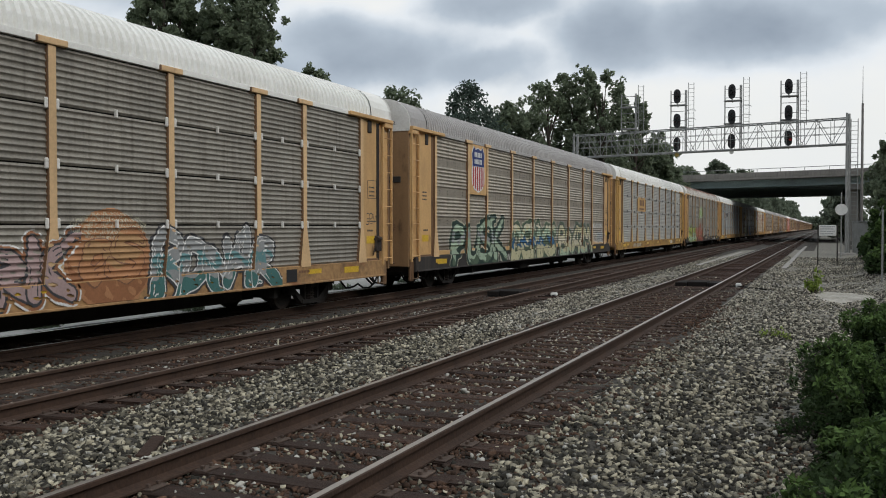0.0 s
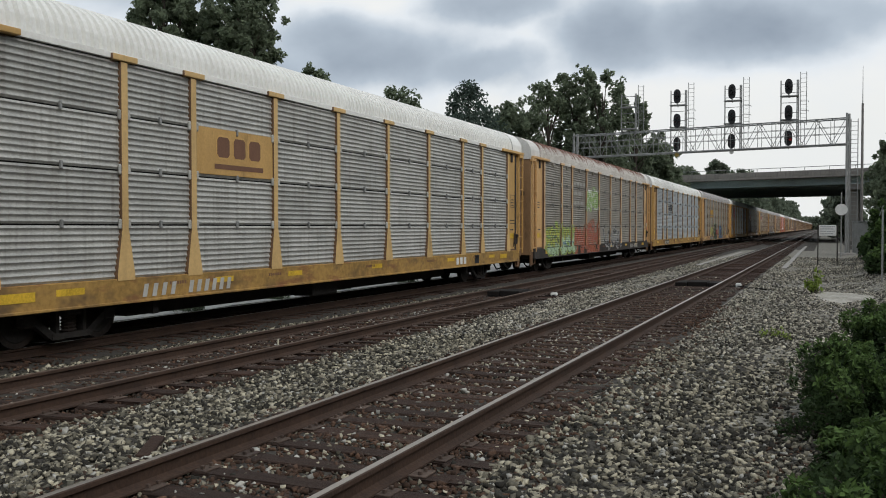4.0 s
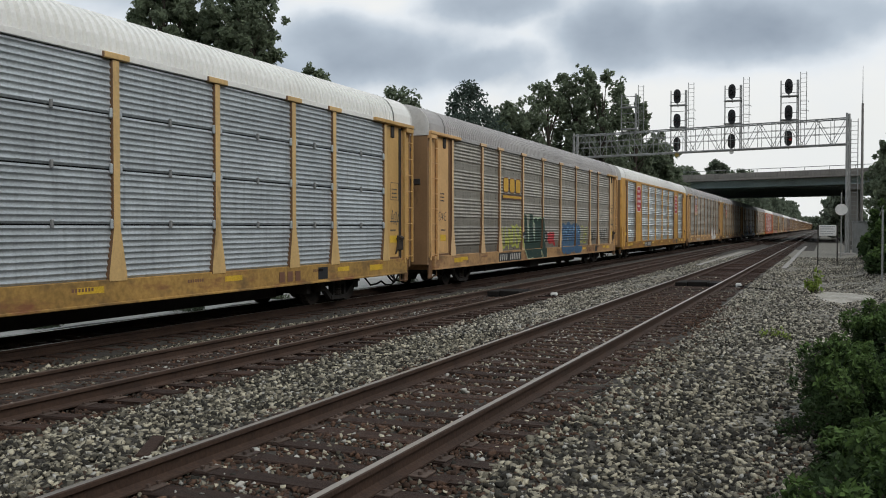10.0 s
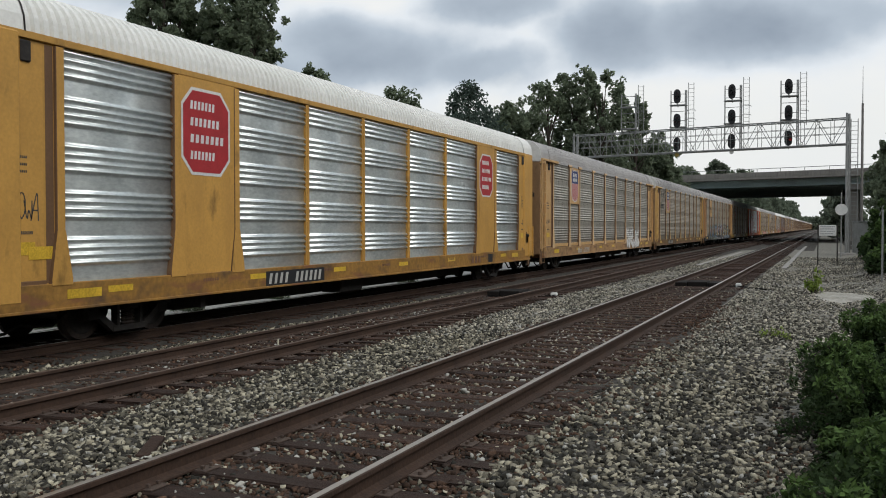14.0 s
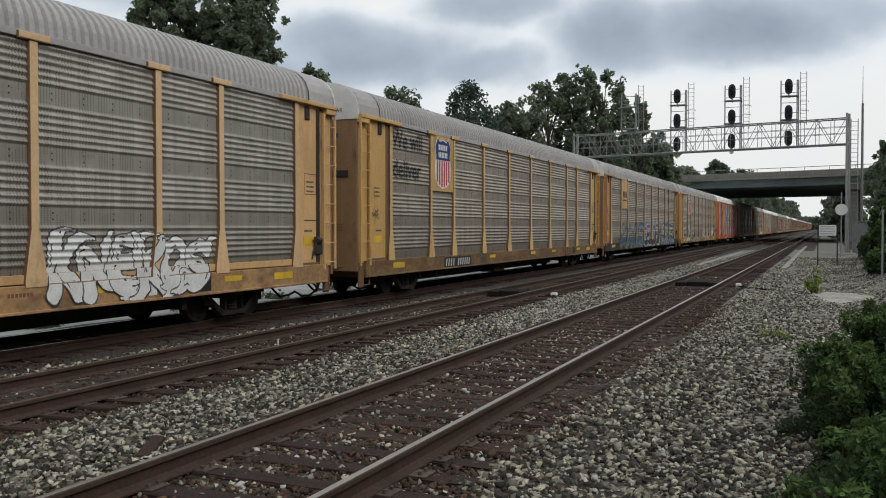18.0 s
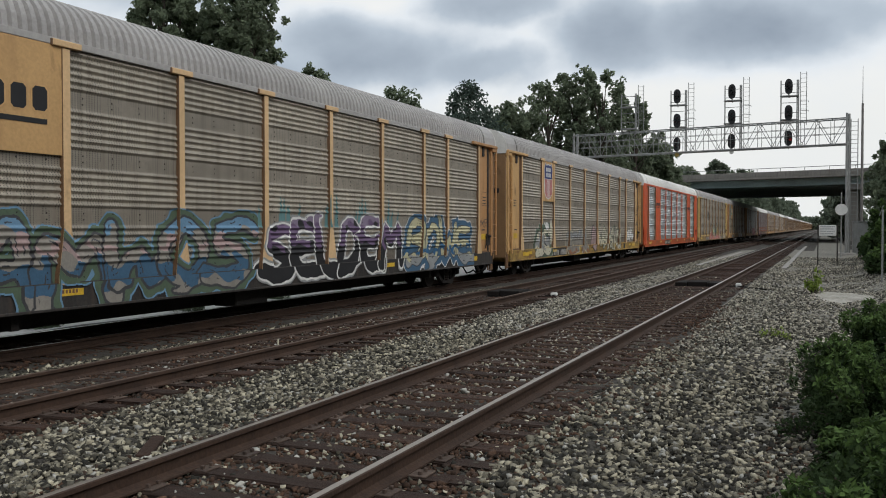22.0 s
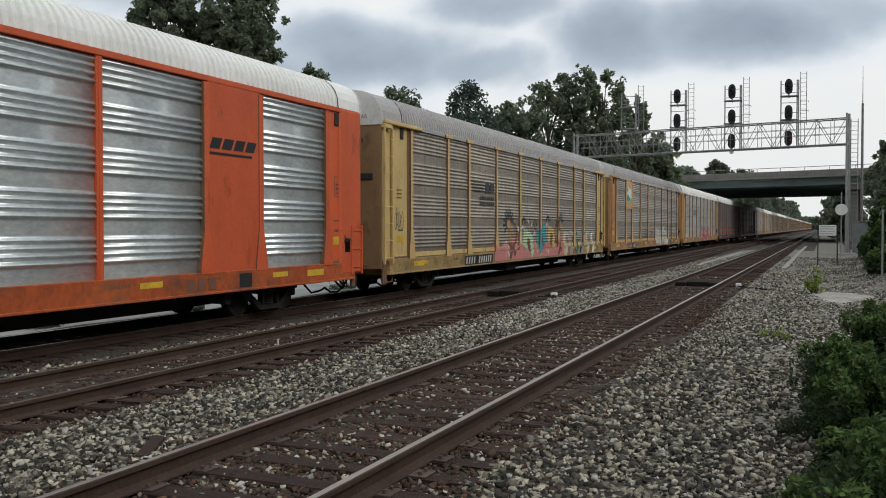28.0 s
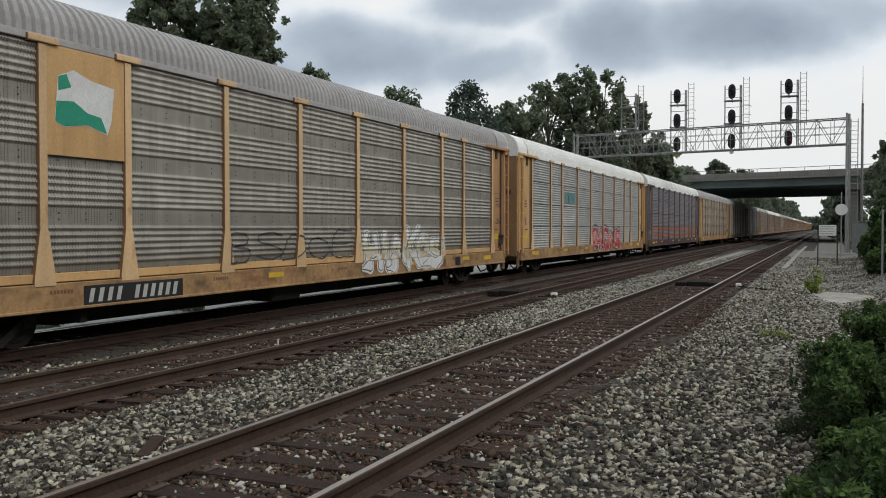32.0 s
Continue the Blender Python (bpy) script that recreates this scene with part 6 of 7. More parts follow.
# ---------------------------------------------------------------- train: the cars in order
TAN_R = dict(style="ribbed", main="tan", panel="panel_brown", roof="roof_grey")


def build_train():
    # 0: dirty stacked panels, warm face and pale lettering along the foot
    s = autorack(0, "rows", "tan", "panel_dirty", "roof_white", label="tan car carrier with dirty grey panels and pale graffiti", brackets=True)
    graffiti(s, "SRK", 13.4, 16.0, 0.7, 1.75, 3, "p_faded_pink", "p_slate", "p_white", weight=0.10, cloud="p_rust", spread=0.05, worn=0.55)
    s.lay("graffiti", lambda Y, Z: (((Y - 16.85) / 1.0) ** 2 + ((Z - 1.4) / 0.86) ** 2 + wobble(Y, Z, 4, 0.12) < 1), 15.8, 17.9, 0.68, 2.3, "p_orange", 0.003, "orange and red sprayed rounded shape")
    s.lay("graffiti", lambda Y, Z: (((Y - 16.85) / 0.95) ** 2 + ((Z - 1.4) / 0.8) ** 2 < 1) & (Z + wobble(Y, Z, 6, 0.25) < 1.35) & (wobble(Y * 2, Z * 2, 8) > -0.35), 15.8, 17.9, 0.68, 2.2, "p_rust", 0.005, "dark red sprayed shading")
    fleck = np.random.default_rng(2)
    s.lay("graffiti", lambda Y, Z: (((Y - 16.85) / 0.92) ** 2 + ((Z - 1.97) / 0.24) ** 2 < 1) & (fleck.random(Y.shape) < 0.3), 15.9, 17.8, 1.7, 2.25, "p_cream", 0.006, "pale sprayed speckle")
    graffiti(s, "OS", 16.1, 17.7, 1.0, 1.95, 9, "p_orange", "p_brown", None, "p_tan_spray", (0.4, 0.8), weight=0.13, edge=0.02, swoop=0.5)
    graffiti(s, "RDNAR", 17.8, 21.9, 0.7, 1.9, 5, "p_grey", "p_white", None, None, weight=0.13, edge=0.028, cloud="p_slate", spread=0.05, tints=(("p_dark_teal", -0.2, 0.26), ("p_teal", 0.42, 0.6)), worn=0.3)
    reporting(s.car, 5.85, 8.0, "tan")
    # 1: ribbed, shield plate
    s = autorack(1, **TAN_R, emblem=1, sill="sill_black", foot=True, label="tan car carrier with a striped shield and green-white graffiti")
    pl, yc = emblem_plate(s, "tan")
    shield(pl, yc, 3.98, 0.78)
    graffiti(s, "PUSK", 3.6, 9.0, 0.7, 2.25, 11, "p_celadon", "p_dark_green", "p_cream", None, weight=0.125, edge=0.028, cloud="p_dark_green", spread=0.13, tints=(("p_grey", 0.5, 0.68), ("p_moss", -0.1, 0.12)))
    graffiti(s, "DEHKS", 9.8, 16.2, 0.68, 2.15, 12, "p_straw", "p_dark_green", "p_cream", None, weight=0.17, edge=0.03, cloud="p_moss", spread=0.13,
             tints=(("p_blue", 0.36, 0.55), ("p_celadon", 0.58, 0.8), ("p_cream", 0.84, 1.3)))
    graffiti(s, "BRAZM", 16.6, 22.8, 0.68, 2.1, 13, "p_straw", "p_slate", "p_grey", None, weight=0.14, edge=0.06, cloud="p_moss", spread=0.12, tints=(("p_cream", 0.35, 0.6), ("p_celadon", -0.2, 0.12)))
    text_on(s, "OMEGA-YO-YO-SPAIN", 23.3, 1.95, 0.3, "p_white", squeeze=0.8, label="white painted words")
    tag(s, "POO", 23.3, 24.2, 1.15, 1.7, 14, "p_white", 0.022)
    graffiti(s, "SST", 24.3, 25.9, 1.1, 1.75, 15, "p_grey", "p_white", weight=0.09, edge=0.03)
    reporting(s.car, 7.6, 10.2, "sill_black", plate=False)
    # 2: stacked panels, white roof, yellow plate with dark lettering
    s = autorack(2, "rows", "yellow", "panel_grey", "roof_white", label="yellow car carrier with stacked grey panels and a white roof", brackets=True)
    pl = rect(s.car, "emblem_plate", 7.2, 9.82, 3.0, 3.92, "yellow", PANEL_X + 0.006, "yellow plate with dark lettering", t=0.01)
    blocks(pl, 7.8, 9.45, 3.32, 3.8, "p_brown", "yellow", PANEL_X + 0.020)
    rect(pl, "underline", 7.75, 9.45, 3.12, 3.22, "p_brown", PANEL_X + 0.017, t=0.004)
    reporting(s.car, 5.5, 8.4, "yellow", plate=False)
    # 3: rusty roof, dark sill, white words and bright graffiti
    s = autorack(3, "rows", "tan", "panel_dirty", "roof_rust", sill="sill_black", label="weathered car carrier with a rusty roof and bright graffiti", brackets=True)
    for q, (n, b) in enumerate(((8, 9.75), (7, 9.2), (7, 9.4))):
        bars(s.car, "lettering", 7.4, b, 4.0 - 0.47 * q, 4.17 - 0.47 * q, n, "p_stencil", PANEL_X + 0.006, gap=0.42, label="white painted lettering")
    s.lay("graffiti", lambda Y, Z: np.abs(Y - 11.3 + wobble(Z, Y, 3, 0.1)) < 1.32 - 0.15 * np.abs(Z - 3.3), 9.6, 13.1, 2.9, 3.9, "p_white", 0.004, "pale green sprayed block with white edge")
    graffiti(s, "DNEB", 9.95, 12.7, 2.95, 3.9, 21, "p_green", "p_white", None, weight=0.13, edge=0.025, cloud="p_green", spread=0.06, worn=0.4)
    graffiti(s, "EBK", 2.5, 5.3, 0.75, 2.05, 22, "p_lime", "p_slate", "p_lime", None, weight=0.11, edge=0.02, cloud="p_green", spread=0.07, worn=0.5, tints=(("p_mint", -0.2, 0.3), ("p_moss", 0.5, 0.6)))
    graffiti(s, "BBE", 5.1, 7.8, 0.75, 2.0, 23, "p_mint", "p_moss", "p_lime", None, weight=0.11, edge=0.025, cloud="p_green", spread=0.05, worn=0.5, tints=(("p_lime", 0.62, 1.2), ("p_sky", 0.3, 0.4)))
    graffiti(s, "MASH", 7.6, 12.68, 0.7, 2.15, 24, "p_brick", "p_faded_pink", None, None, weight=0.185, edge=0.015, cloud="p_rust", spread=0.10, worn=0.6)
    graffiti(s, "LOUTA", 13.9, 18.2, 0.9, 1.85, 25, "p_slate", "p_grey", "p_stencil", "p_grey", weight=0.10, worn=0.6)
    reporting(s.car, 21.0, 23.6, "sill_black", plate=False, rear=False)
    for q in range(5):
        rect(s.car, "reflector", 26.93, 27.03, 1.3 + 0.24 * q, 1.53 + 0.24 * q, "p_white" if q % 2 else "p_red", SIDE - 0.05)
    # 4: clean light panels with dark striped lettering
    s = autorack(4, "rows", "yellow", "panel_blue", "roof_white", label="clean yellow car carrier with light blue-grey stacked panels", brackets=True)
    g = rect(s.car, "emblem", 7.25, 9.8, 3.08, 3.86, "panel_pale", PANEL_X + 0.003, "pale field with a black striped slanted emblem", t=0.003)
    for q in range(4):
        z = 3.74 - 0.13 * q
        flat_shape(g, "stripe", [(7.4 + 0.1 * q, z - 0.07), (9.5 - 0.55 * (q % 2), z - 0.07), (9.56 - 0.55 * (q % 2), z), (7.46 + 0.1 * q, z)], "p_black", PANEL_X + 0.0105)
    for y in (8.25, 9.0):
        flat_shape(g, "block", [(y, 3.24), (y + 0.5, 3.24), (y + 0.72, 3.76), (y + 0.22, 3.76)], "p_black", PANEL_X + 0.0125)
    bars(g, "lettering", 7.5, 9.7, 3.12, 3.19, 15, "p_slate", PANEL_X + 0.0065)
    reporting(s.car, 5.85, 8.0, "yellow")
    # 5: ribbed, gold lettering, dark green and blue pieces
    s = autorack(5, "ribbed", "tan", "panel_vent", "roof_grey", label="tan car carrier with gold lettering and blue graffiti")
    g = rect(s.car, "emblem", 7.45, 9.75, 3.04, 3.2, "p_brown", PANEL_X + 0.004, "gold blocks with dark outlines over a gold bar", t=0.004)
    rect(g, "underline", 7.48, 9.72, 3.08, 3.17, "p_gold", PANEL_X + 0.009, t=0.003)
    blocks(g, 7.5, 9.72, 3.27, 3.87, "p_gold", "p_brown", PANEL_X + 0.008)
    tag(s, "UWNDSA", 7.4, 9.8, 1.2, 2.05, 31, "p_lime", 0.045)
    graffiti(s, "UUR", 10.1, 13.0, 0.72, 2.25, 32, "p_dark_green", "p_dark_green", "p_mint", None, weight=0.23, edge=0.02, crease=False, cloud="p_dark_green", spread=0.05)
    for cy in (9.95, 13.3):
        s.lay("graffiti", lambda Y, Z: ((Y - cy) / 0.22) ** 2 + ((Z - 1.55) / 0.24) ** 2 < 1, cy - 0.3, cy + 0.3, 1.25, 1.85, "p_black", 0.01, "round black sprayed spot")
        tag(s, "NI", cy - 0.13, cy + 0.13, 1.48, 1.62, 38, "p_white", 0.012)
    graffiti(s, "SK", 13.6, 14.6, 1.25, 1.75, 33, "p_red", "p_red", None, None, weight=0.1)
    graffiti(s, "SKIDRE", 15.8, 19.2, 0.9, 2.1, 34, "p_denim", "p_navy", None, None, weight=0.13, edge=0.022, cloud="p_denim", spread=0.12, tints=(("p_sky", 0.7, 0.86),))
    tag(s, "DB", 19.4, 20.8, 1.2, 2.0, 35, "p_lime", 0.025)
    tag(s, "SBKO", 21.3, 22.4, 1.3, 1.8, 36, "p_black", 0.018)
    tag(s, "UNIET", 23.4, 25.4, 1.3, 1.8, 37, "p_black", 0.02)
    reporting(s.car, 6.9, 9.6, "tan")
    # 6: bright bold-ribbed panels in an amber frame with red octagon signs
    s = autorack(6, "bold", "amber", "panel_bright", "roof_white", label="amber car carrier with bright ribbed panels and red octagon emblems", bare_bays=(1, 7))
    for bay, sc in ((1, 1.0), (7, 0.9)):
        yc = (POSTS[bay] + POSTS[bay + 1]) / 2
        for j, (k, m) in enumerate(((1.0, "p_white"), (0.93, "p_red"))):
            pts = [(yc - 0.06 + 0.76 * sc * k * a, 3.80 + 0.84 * sc * k * b) for a, b in ((-.6, 1), (.6, 1), (1, .62), (1, -.62), (.6, -1), (-.6, -1), (-1, -.62), (-1, .62))]
            if j == 0:
                em = flat_shape(s.car, "emblem", pts, m, SIDE - 0.012, "red octagon with white border")
            else:
                flat_shape(em, "field", pts, m, SIDE - 0.008)
        for q in range(4):
            bars(em, "lettering", yc - 0.56 * sc, yc + (0.22 + 0.15 * (q % 3)) * sc, 3.80 + (0.42 - 0.32 * q) * sc, 3.80 + (0.58 - 0.32 * q) * sc, 7, "p_white", SIDE - 0.0075, gap=0.4, lean=0.1)
    reporting(s.car, 8.1, 10.6, "amber")
    rect(s.car, "reflector", 1.75, 2.3, 1.45, 1.65, "tape_yellow", SIDE - 0.055)
    # 7: shield plate, pale graffiti on a rear bay
    s = autorack(7, "ribbed", "tan", "panel_vent", "roof_grey", emblem=1, foot=True, label="tan car carrier with a striped shield and white graffiti")
    pl, yc = emblem_plate(s, "tan")
    shield(pl, yc, 3.98, 0.78)
    graffiti(s, "KNEKOS", 18.6, 22.8, 0.75, 1.85, 41, "p_white", "p_slate", weight=0.13, edge=0.025)
    reporting(s.car, 6.6, 9.2, "tan", plate=False)
    # 8: slogan and shield
    s = autorack(8, "ribbed", "yellow", "panel_brown", "roof_grey", emblem=1, sill="sill_grimy", label="yellow car carrier with a painted slogan and striped shield")
    pl, yc = emblem_plate(s, "yellow")
    shield(pl, yc, 3.98, 0.78)
    text_on(s, "We will", 2.52, 4.22, 0.74, "p_slate", squeeze=0.9, label="dark grey slogan")
    text_on(s, "deliver", 2.55, 3.38, 0.74, "p_slate", squeeze=0.95, label="dark grey slogan")
    reporting(s.car, 6.2, 8.6, "yellow")
    # 9: tan plate with black lettering, blue and purple pieces the whole length
    s = autorack(9, **TAN_R, emblem=1, sill="sill_black", corner="tan_rust", label="tan car carrier with large blue and purple graffiti")
    pl, yc = emblem_plate(s, "tan")
    blocks(pl, yc - 0.58, yc + 0.64, 3.72, 4.16, "p_black", "tan", PANEL_X + 0.029)
    rect(pl, "underline", yc - 0.55, yc + 0.55, 3.55, 3.63, "p_black", PANEL_X + 0.026)
    graffiti(s, "AMWOS", 4.9, 12.3, 0.72, 2.1, 51, "p_warm_grey", "p_slate", "p_sky", None, weight=0.15, edge=0.05, cloud="p_moss", spread=0.1, tints=(("p_denim", 0.15, 0.45), ("p_faded_pink", 0.6, 0.72), ("p_sky", 0.82, 1.3)))
    graffiti(s, "SELDEM", 12.5, 19.6, 0.78, 2.3, 52, "p_black", "p_white", None, None, weight=0.15, edge=0.05, flames="p_teal", cloud="p_grey", spread=0.04, crease=False, tints=(("p_purple", 0.5, 0.8), ("p_lilac", 0.8, 1.4)))
    graffiti(s, "BOWE", 19.9, 25.2, 0.76, 2.1, 53, "p_straw", "p_slate", "p_white", None, weight=0.125, edge=0.03, cloud="p_denim", spread=0.16, tints=(("p_grey", -0.2, 0.24), ("p_blue", 0.3, 0.44)))
    reporting(s.car, 9.3, 12.0, "sill_black", plate=False)
    # 10: shield plate, white pieces
    s = autorack(10, **TAN_R, emblem=1, sill="sill_ochre", label="tan car carrier with a striped shield and white graffiti")
    rect(s.car, "dark_board", 6.1, 9.05, Z_SILL + 0.02, Z_FLOOR - 0.02, "sill_black", SIDE + 0.004, t=0.003)
    pl, yc = emblem_plate(s, "tan")
    shield(pl, yc, 3.98, 0.78)
    graffiti(s, "BS", 4.3, 6.6, 0.7, 1.9, 61, "p_cream", "p_slate", "p_white", "p_grey", weight=0.16, cloud="p_moss", spread=0.25)
    spot(s, 6.1, 2.02, 0.3, 0.17, "p_white", "p_slate")
    spot(s, 6.75, 1.75, 0.17, 0.48, "p_cream", "p_white")
    graffiti(s, "ESAK", 9.2, 13.3, 0.7, 1.9, 62, "p_warm_grey", "p_slate", "p_cream", None, weight=0.11, edge=0.022, cloud="p_warm_grey", spread=0.05, tints=(("p_rust", -0.3, 0.1), ("p_grey", 0.6, 1.2)))
    spot(s, 14.85, 1.38, 0.52, 0.62, "p_faded_pink", "p_slate")
    tag(s, "SEB", 14.5, 15.2, 1.1, 1.75, 65, "p_slate", 0.014)
    graffiti(s, "WAMAVY", 15.9, 21.7, 0.72, 1.95, 63, "p_cream", "p_slate", None, None, weight=0.095, edge=0.03, cloud="p_moss", spread=0.03, swoop=1.5)
    graffiti(s, "MEDL", 23.3, 25.6, 1.2, 1.85, 64, "p_white", "p_slate", weight=0.13, edge=0.025)
    reporting(s.car, 6.9, 9.4, "sill_black", plate=False)
    # 11: orange frame, bright bold panels
    s = autorack(11, "bold", "orange", "panel_bright", "roof_white", label="orange car carrier with bright ribbed panels", bare_bays=(1, 7))
    for bay in (1, 7):
        yc = (POSTS[bay] + POSTS[bay + 1]) / 2
        g = bars(s.car, "lettering", yc - 0.85, yc + 0.75, 3.52, 3.74, 4, "p_black", SIDE - 0.016, gap=0.2, label="black slanted lettering", lean=0.5)
        rect(g, "underline", yc - 0.9, yc + 0.6, 3.4, 3.45, "p_black", SIDE - 0.017)
    reporting(s.car, 9.2, 11.8, "orange")
    # 12: pale yellow, black striped lettering, cartoon pieces on pink
    s = autorack(12, "ribbed", "pale_yellow", "panel_brown", "roof_grey", foot=True, label="pale yellow car carrier with colourful cartoon-like graffiti")
    g = rect(s.car, "emblem", 7.3, 8.6, 3.55, 3.59, "p_slate", PANEL_X + 0.006, "dark striped emblem")
    for q in range(3):
        rect(g, "stripe", 7.35 + 0.1 * q, 8.6, 3.44 - 0.11 * q, 3.48 - 0.11 * q, "p_slate", PANEL_X + 0.006)
    bars(g, "lettering", 8.7, 9.7, 3.2, 3.55, 2, "p_slate", PANEL_X + 0.006, gap=0.15)
    for q in range(2):
        bars(g, "lettering", 8.2, 9.7, 2.92 - 0.2 * q, 3.06 - 0.2 * q, 7, "p_slate", PANEL_X + 0.006)
    s.lay("graffiti", lambda Y, Z: Z < 1.35 + wobble(Y, Z, 7, 0.18) + 0.15 * np.sin(Y * 1.7), 9.6, 19.4, 0.7, 1.9, "p_pink", 0.003, "pink sprayed ground with cartoon shapes")
    cartoon(s)
    for cy, m, ed in ((19.6, "p_cream", "p_cream"), (20.6, "p_faded_pink", "p_white"), (21.7, "p_bottle", "p_white"), (22.75, "p_grey", "p_slate"), (23.85, "p_cream", "p_grey"), (24.95, "p_white", "p_slate")):
        swan(s, cy, m, ed)
    reporting(s.car, 6.6, 9.4, "pale_yellow", plate=True)
    # 13: plate with a green and white flag, white piece behind
    s = autorack(13, "ribbed", "tan", "panel_vent", "roof_grey", emblem=1, corner="tan_rust", foot=True, label="tan car carrier with a green and white flag emblem")
    pl, yc = emblem_plate(s, "tan")
    x = PANEL_X + 0.0285
    e = flat_shape(pl.parent, "emblem", [(yc - 0.62, 4.35), (yc - 0.3, 4.48), (yc + 0.1, 4.36), (yc + 0.62, 4.3), (yc + 0.55, 3.75), (yc + 0.45, 3.5), (yc, 3.62), (yc - 0.5, 3.55), (yc - 0.7, 3.62)], "p_white", x, "green and white waving flag")
    flat_shape(e, "field", [(yc - 0.66, 3.95), (yc - 0.3, 3.98), (yc, 3.82), (yc + 0.3, 3.78), (yc + 0.44, 3.52), (yc, 3.63), (yc - 0.5, 3.56), (yc - 0.69, 3.63)], "p_flag_green", x + 0.004)
    flat_shape(e, "field", [(yc - 0.62, 4.34), (yc - 0.45, 4.4), (yc - 0.35, 4.2), (yc - 0.62, 4.12)], "p_flag_green", x + 0.004)
    tag(s, "BSDOE", 9.9, 15.2, 1.2, 1.85, 81, "p_slate", 0.016)
    graffiti(s, "HINKOS", 15.9, 21.2, 0.72, 1.85, 82, "p_white", "p_slate", "p_white", "p_cream", (0.4, 0.7), weight=0.13, edge=0.025, crease=False)
    reporting(s.car, 6.0, 8.5, "tan")
    # 14 and on: the cars that come nearer towards the end
    s = autorack(14, "rows", "tan", "panel_grey", "roof_white", label="tan car carrier with stacked grey panels and red graffiti")
    graffiti(s, "RADNS", 13.0, 20.0, 0.8, 2.0, 91, "p_red", "p_white", None, "p_pink", weight=0.16, cloud="p_slate")
    g = bars(s.car, "lettering", 7.6, 9.6, 3.1, 3.6, 3, "p_teal", PANEL_X + 0.006, gap=0.2, label="blue-green lettering")
    s = autorack(15, "rows", "dark_plum", "panel_plum", "roof_white", label="dark grey car carrier with faded red stripes and white roof")
    for z in (1.25, 1.75):
        s.lay("stripe", lambda Y, Z: Y > 0, 2.6, 25.8, z, z + 0.2, "p_brick", 0.004, "faded red stripe")
    s = autorack(16, "ribbed", "tan", "panel_brown", "roof_grey", label="tan car carrier with brown ribbed panels")
    r = random.Random(4)
    for k in range(17, 48):
        style, main, panel, roof = r.choice((("ribbed", "faded", "panel_old", "roof_grey"), ("ribbed", "faded", "panel_grey", "roof_grey"), ("rows", "tan", "panel_grey", "roof_white"),
                                             ("ribbed", "faded", "panel_old", "roof_white"), ("rows", "faded", "panel_dirty", "roof_grey")))
        autorack(k, style, main, panel, roof, label="faded tan car carrier far down the line", detail=1 if k < 24 else 0)


def spot(s, cy, cz, ry, rz, m, edge):
    """A sprayed rounded patch with an outline."""
    lim = (cy - ry * 1.4, cy + ry * 1.4, max(0.66, cz - rz * 1.4), cz + rz * 1.4)
    size = lambda Y, Z: ((Y - cy) / ry) ** 2 + ((Z - cz) / rz) ** 2 + wobble(Y, Z, cy, 0.25)
    o = s.lay("graffiti", lambda Y, Z: size(Y, Z) < 1.25, *lim, edge, 0.009, "sprayed rounded patch", dz=0.012, dy=0.008)
    s.lay("fill", lambda Y, Z: size(Y, Z) < 1.0, *lim, m, 0.011, parent=o, dz=0.012, dy=0.008)


def swan(s, cy, m, edge):
    """A sprayed long-necked bird's shape."""
    st = [[(cy + 0.62, 1.66), (cy + 0.1, 1.67)]]
    body = [[(cy + 0.05, 1.63), (cy - 0.14, 1.55), (cy - 0.08, 1.36), (cy + 0.12, 1.22), (cy + 0.14, 1.02), (cy - 0.12, 0.78)]]

    def size(Y, Z):
        return np.minimum(seg_dist(Y, Z, body) - 0.13 - 0.16 * np.clip(1.2 - Z, 0, 1), seg_dist(Y, Z, st) - 0.03)
    lim = (cy - 0.6, cy + 0.75, 0.66, 1.95)
    o = s.lay("graffiti", lambda Y, Z: size(Y, Z) < 0.025, *lim, edge, 0.007, "sprayed long-necked bird shape", dz=0.012, dy=0.008)
    s.lay("fill", lambda Y, Z: size(Y, Z) < 0.0, *lim, m, 0.009, parent=o, dz=0.012, dy=0.008)


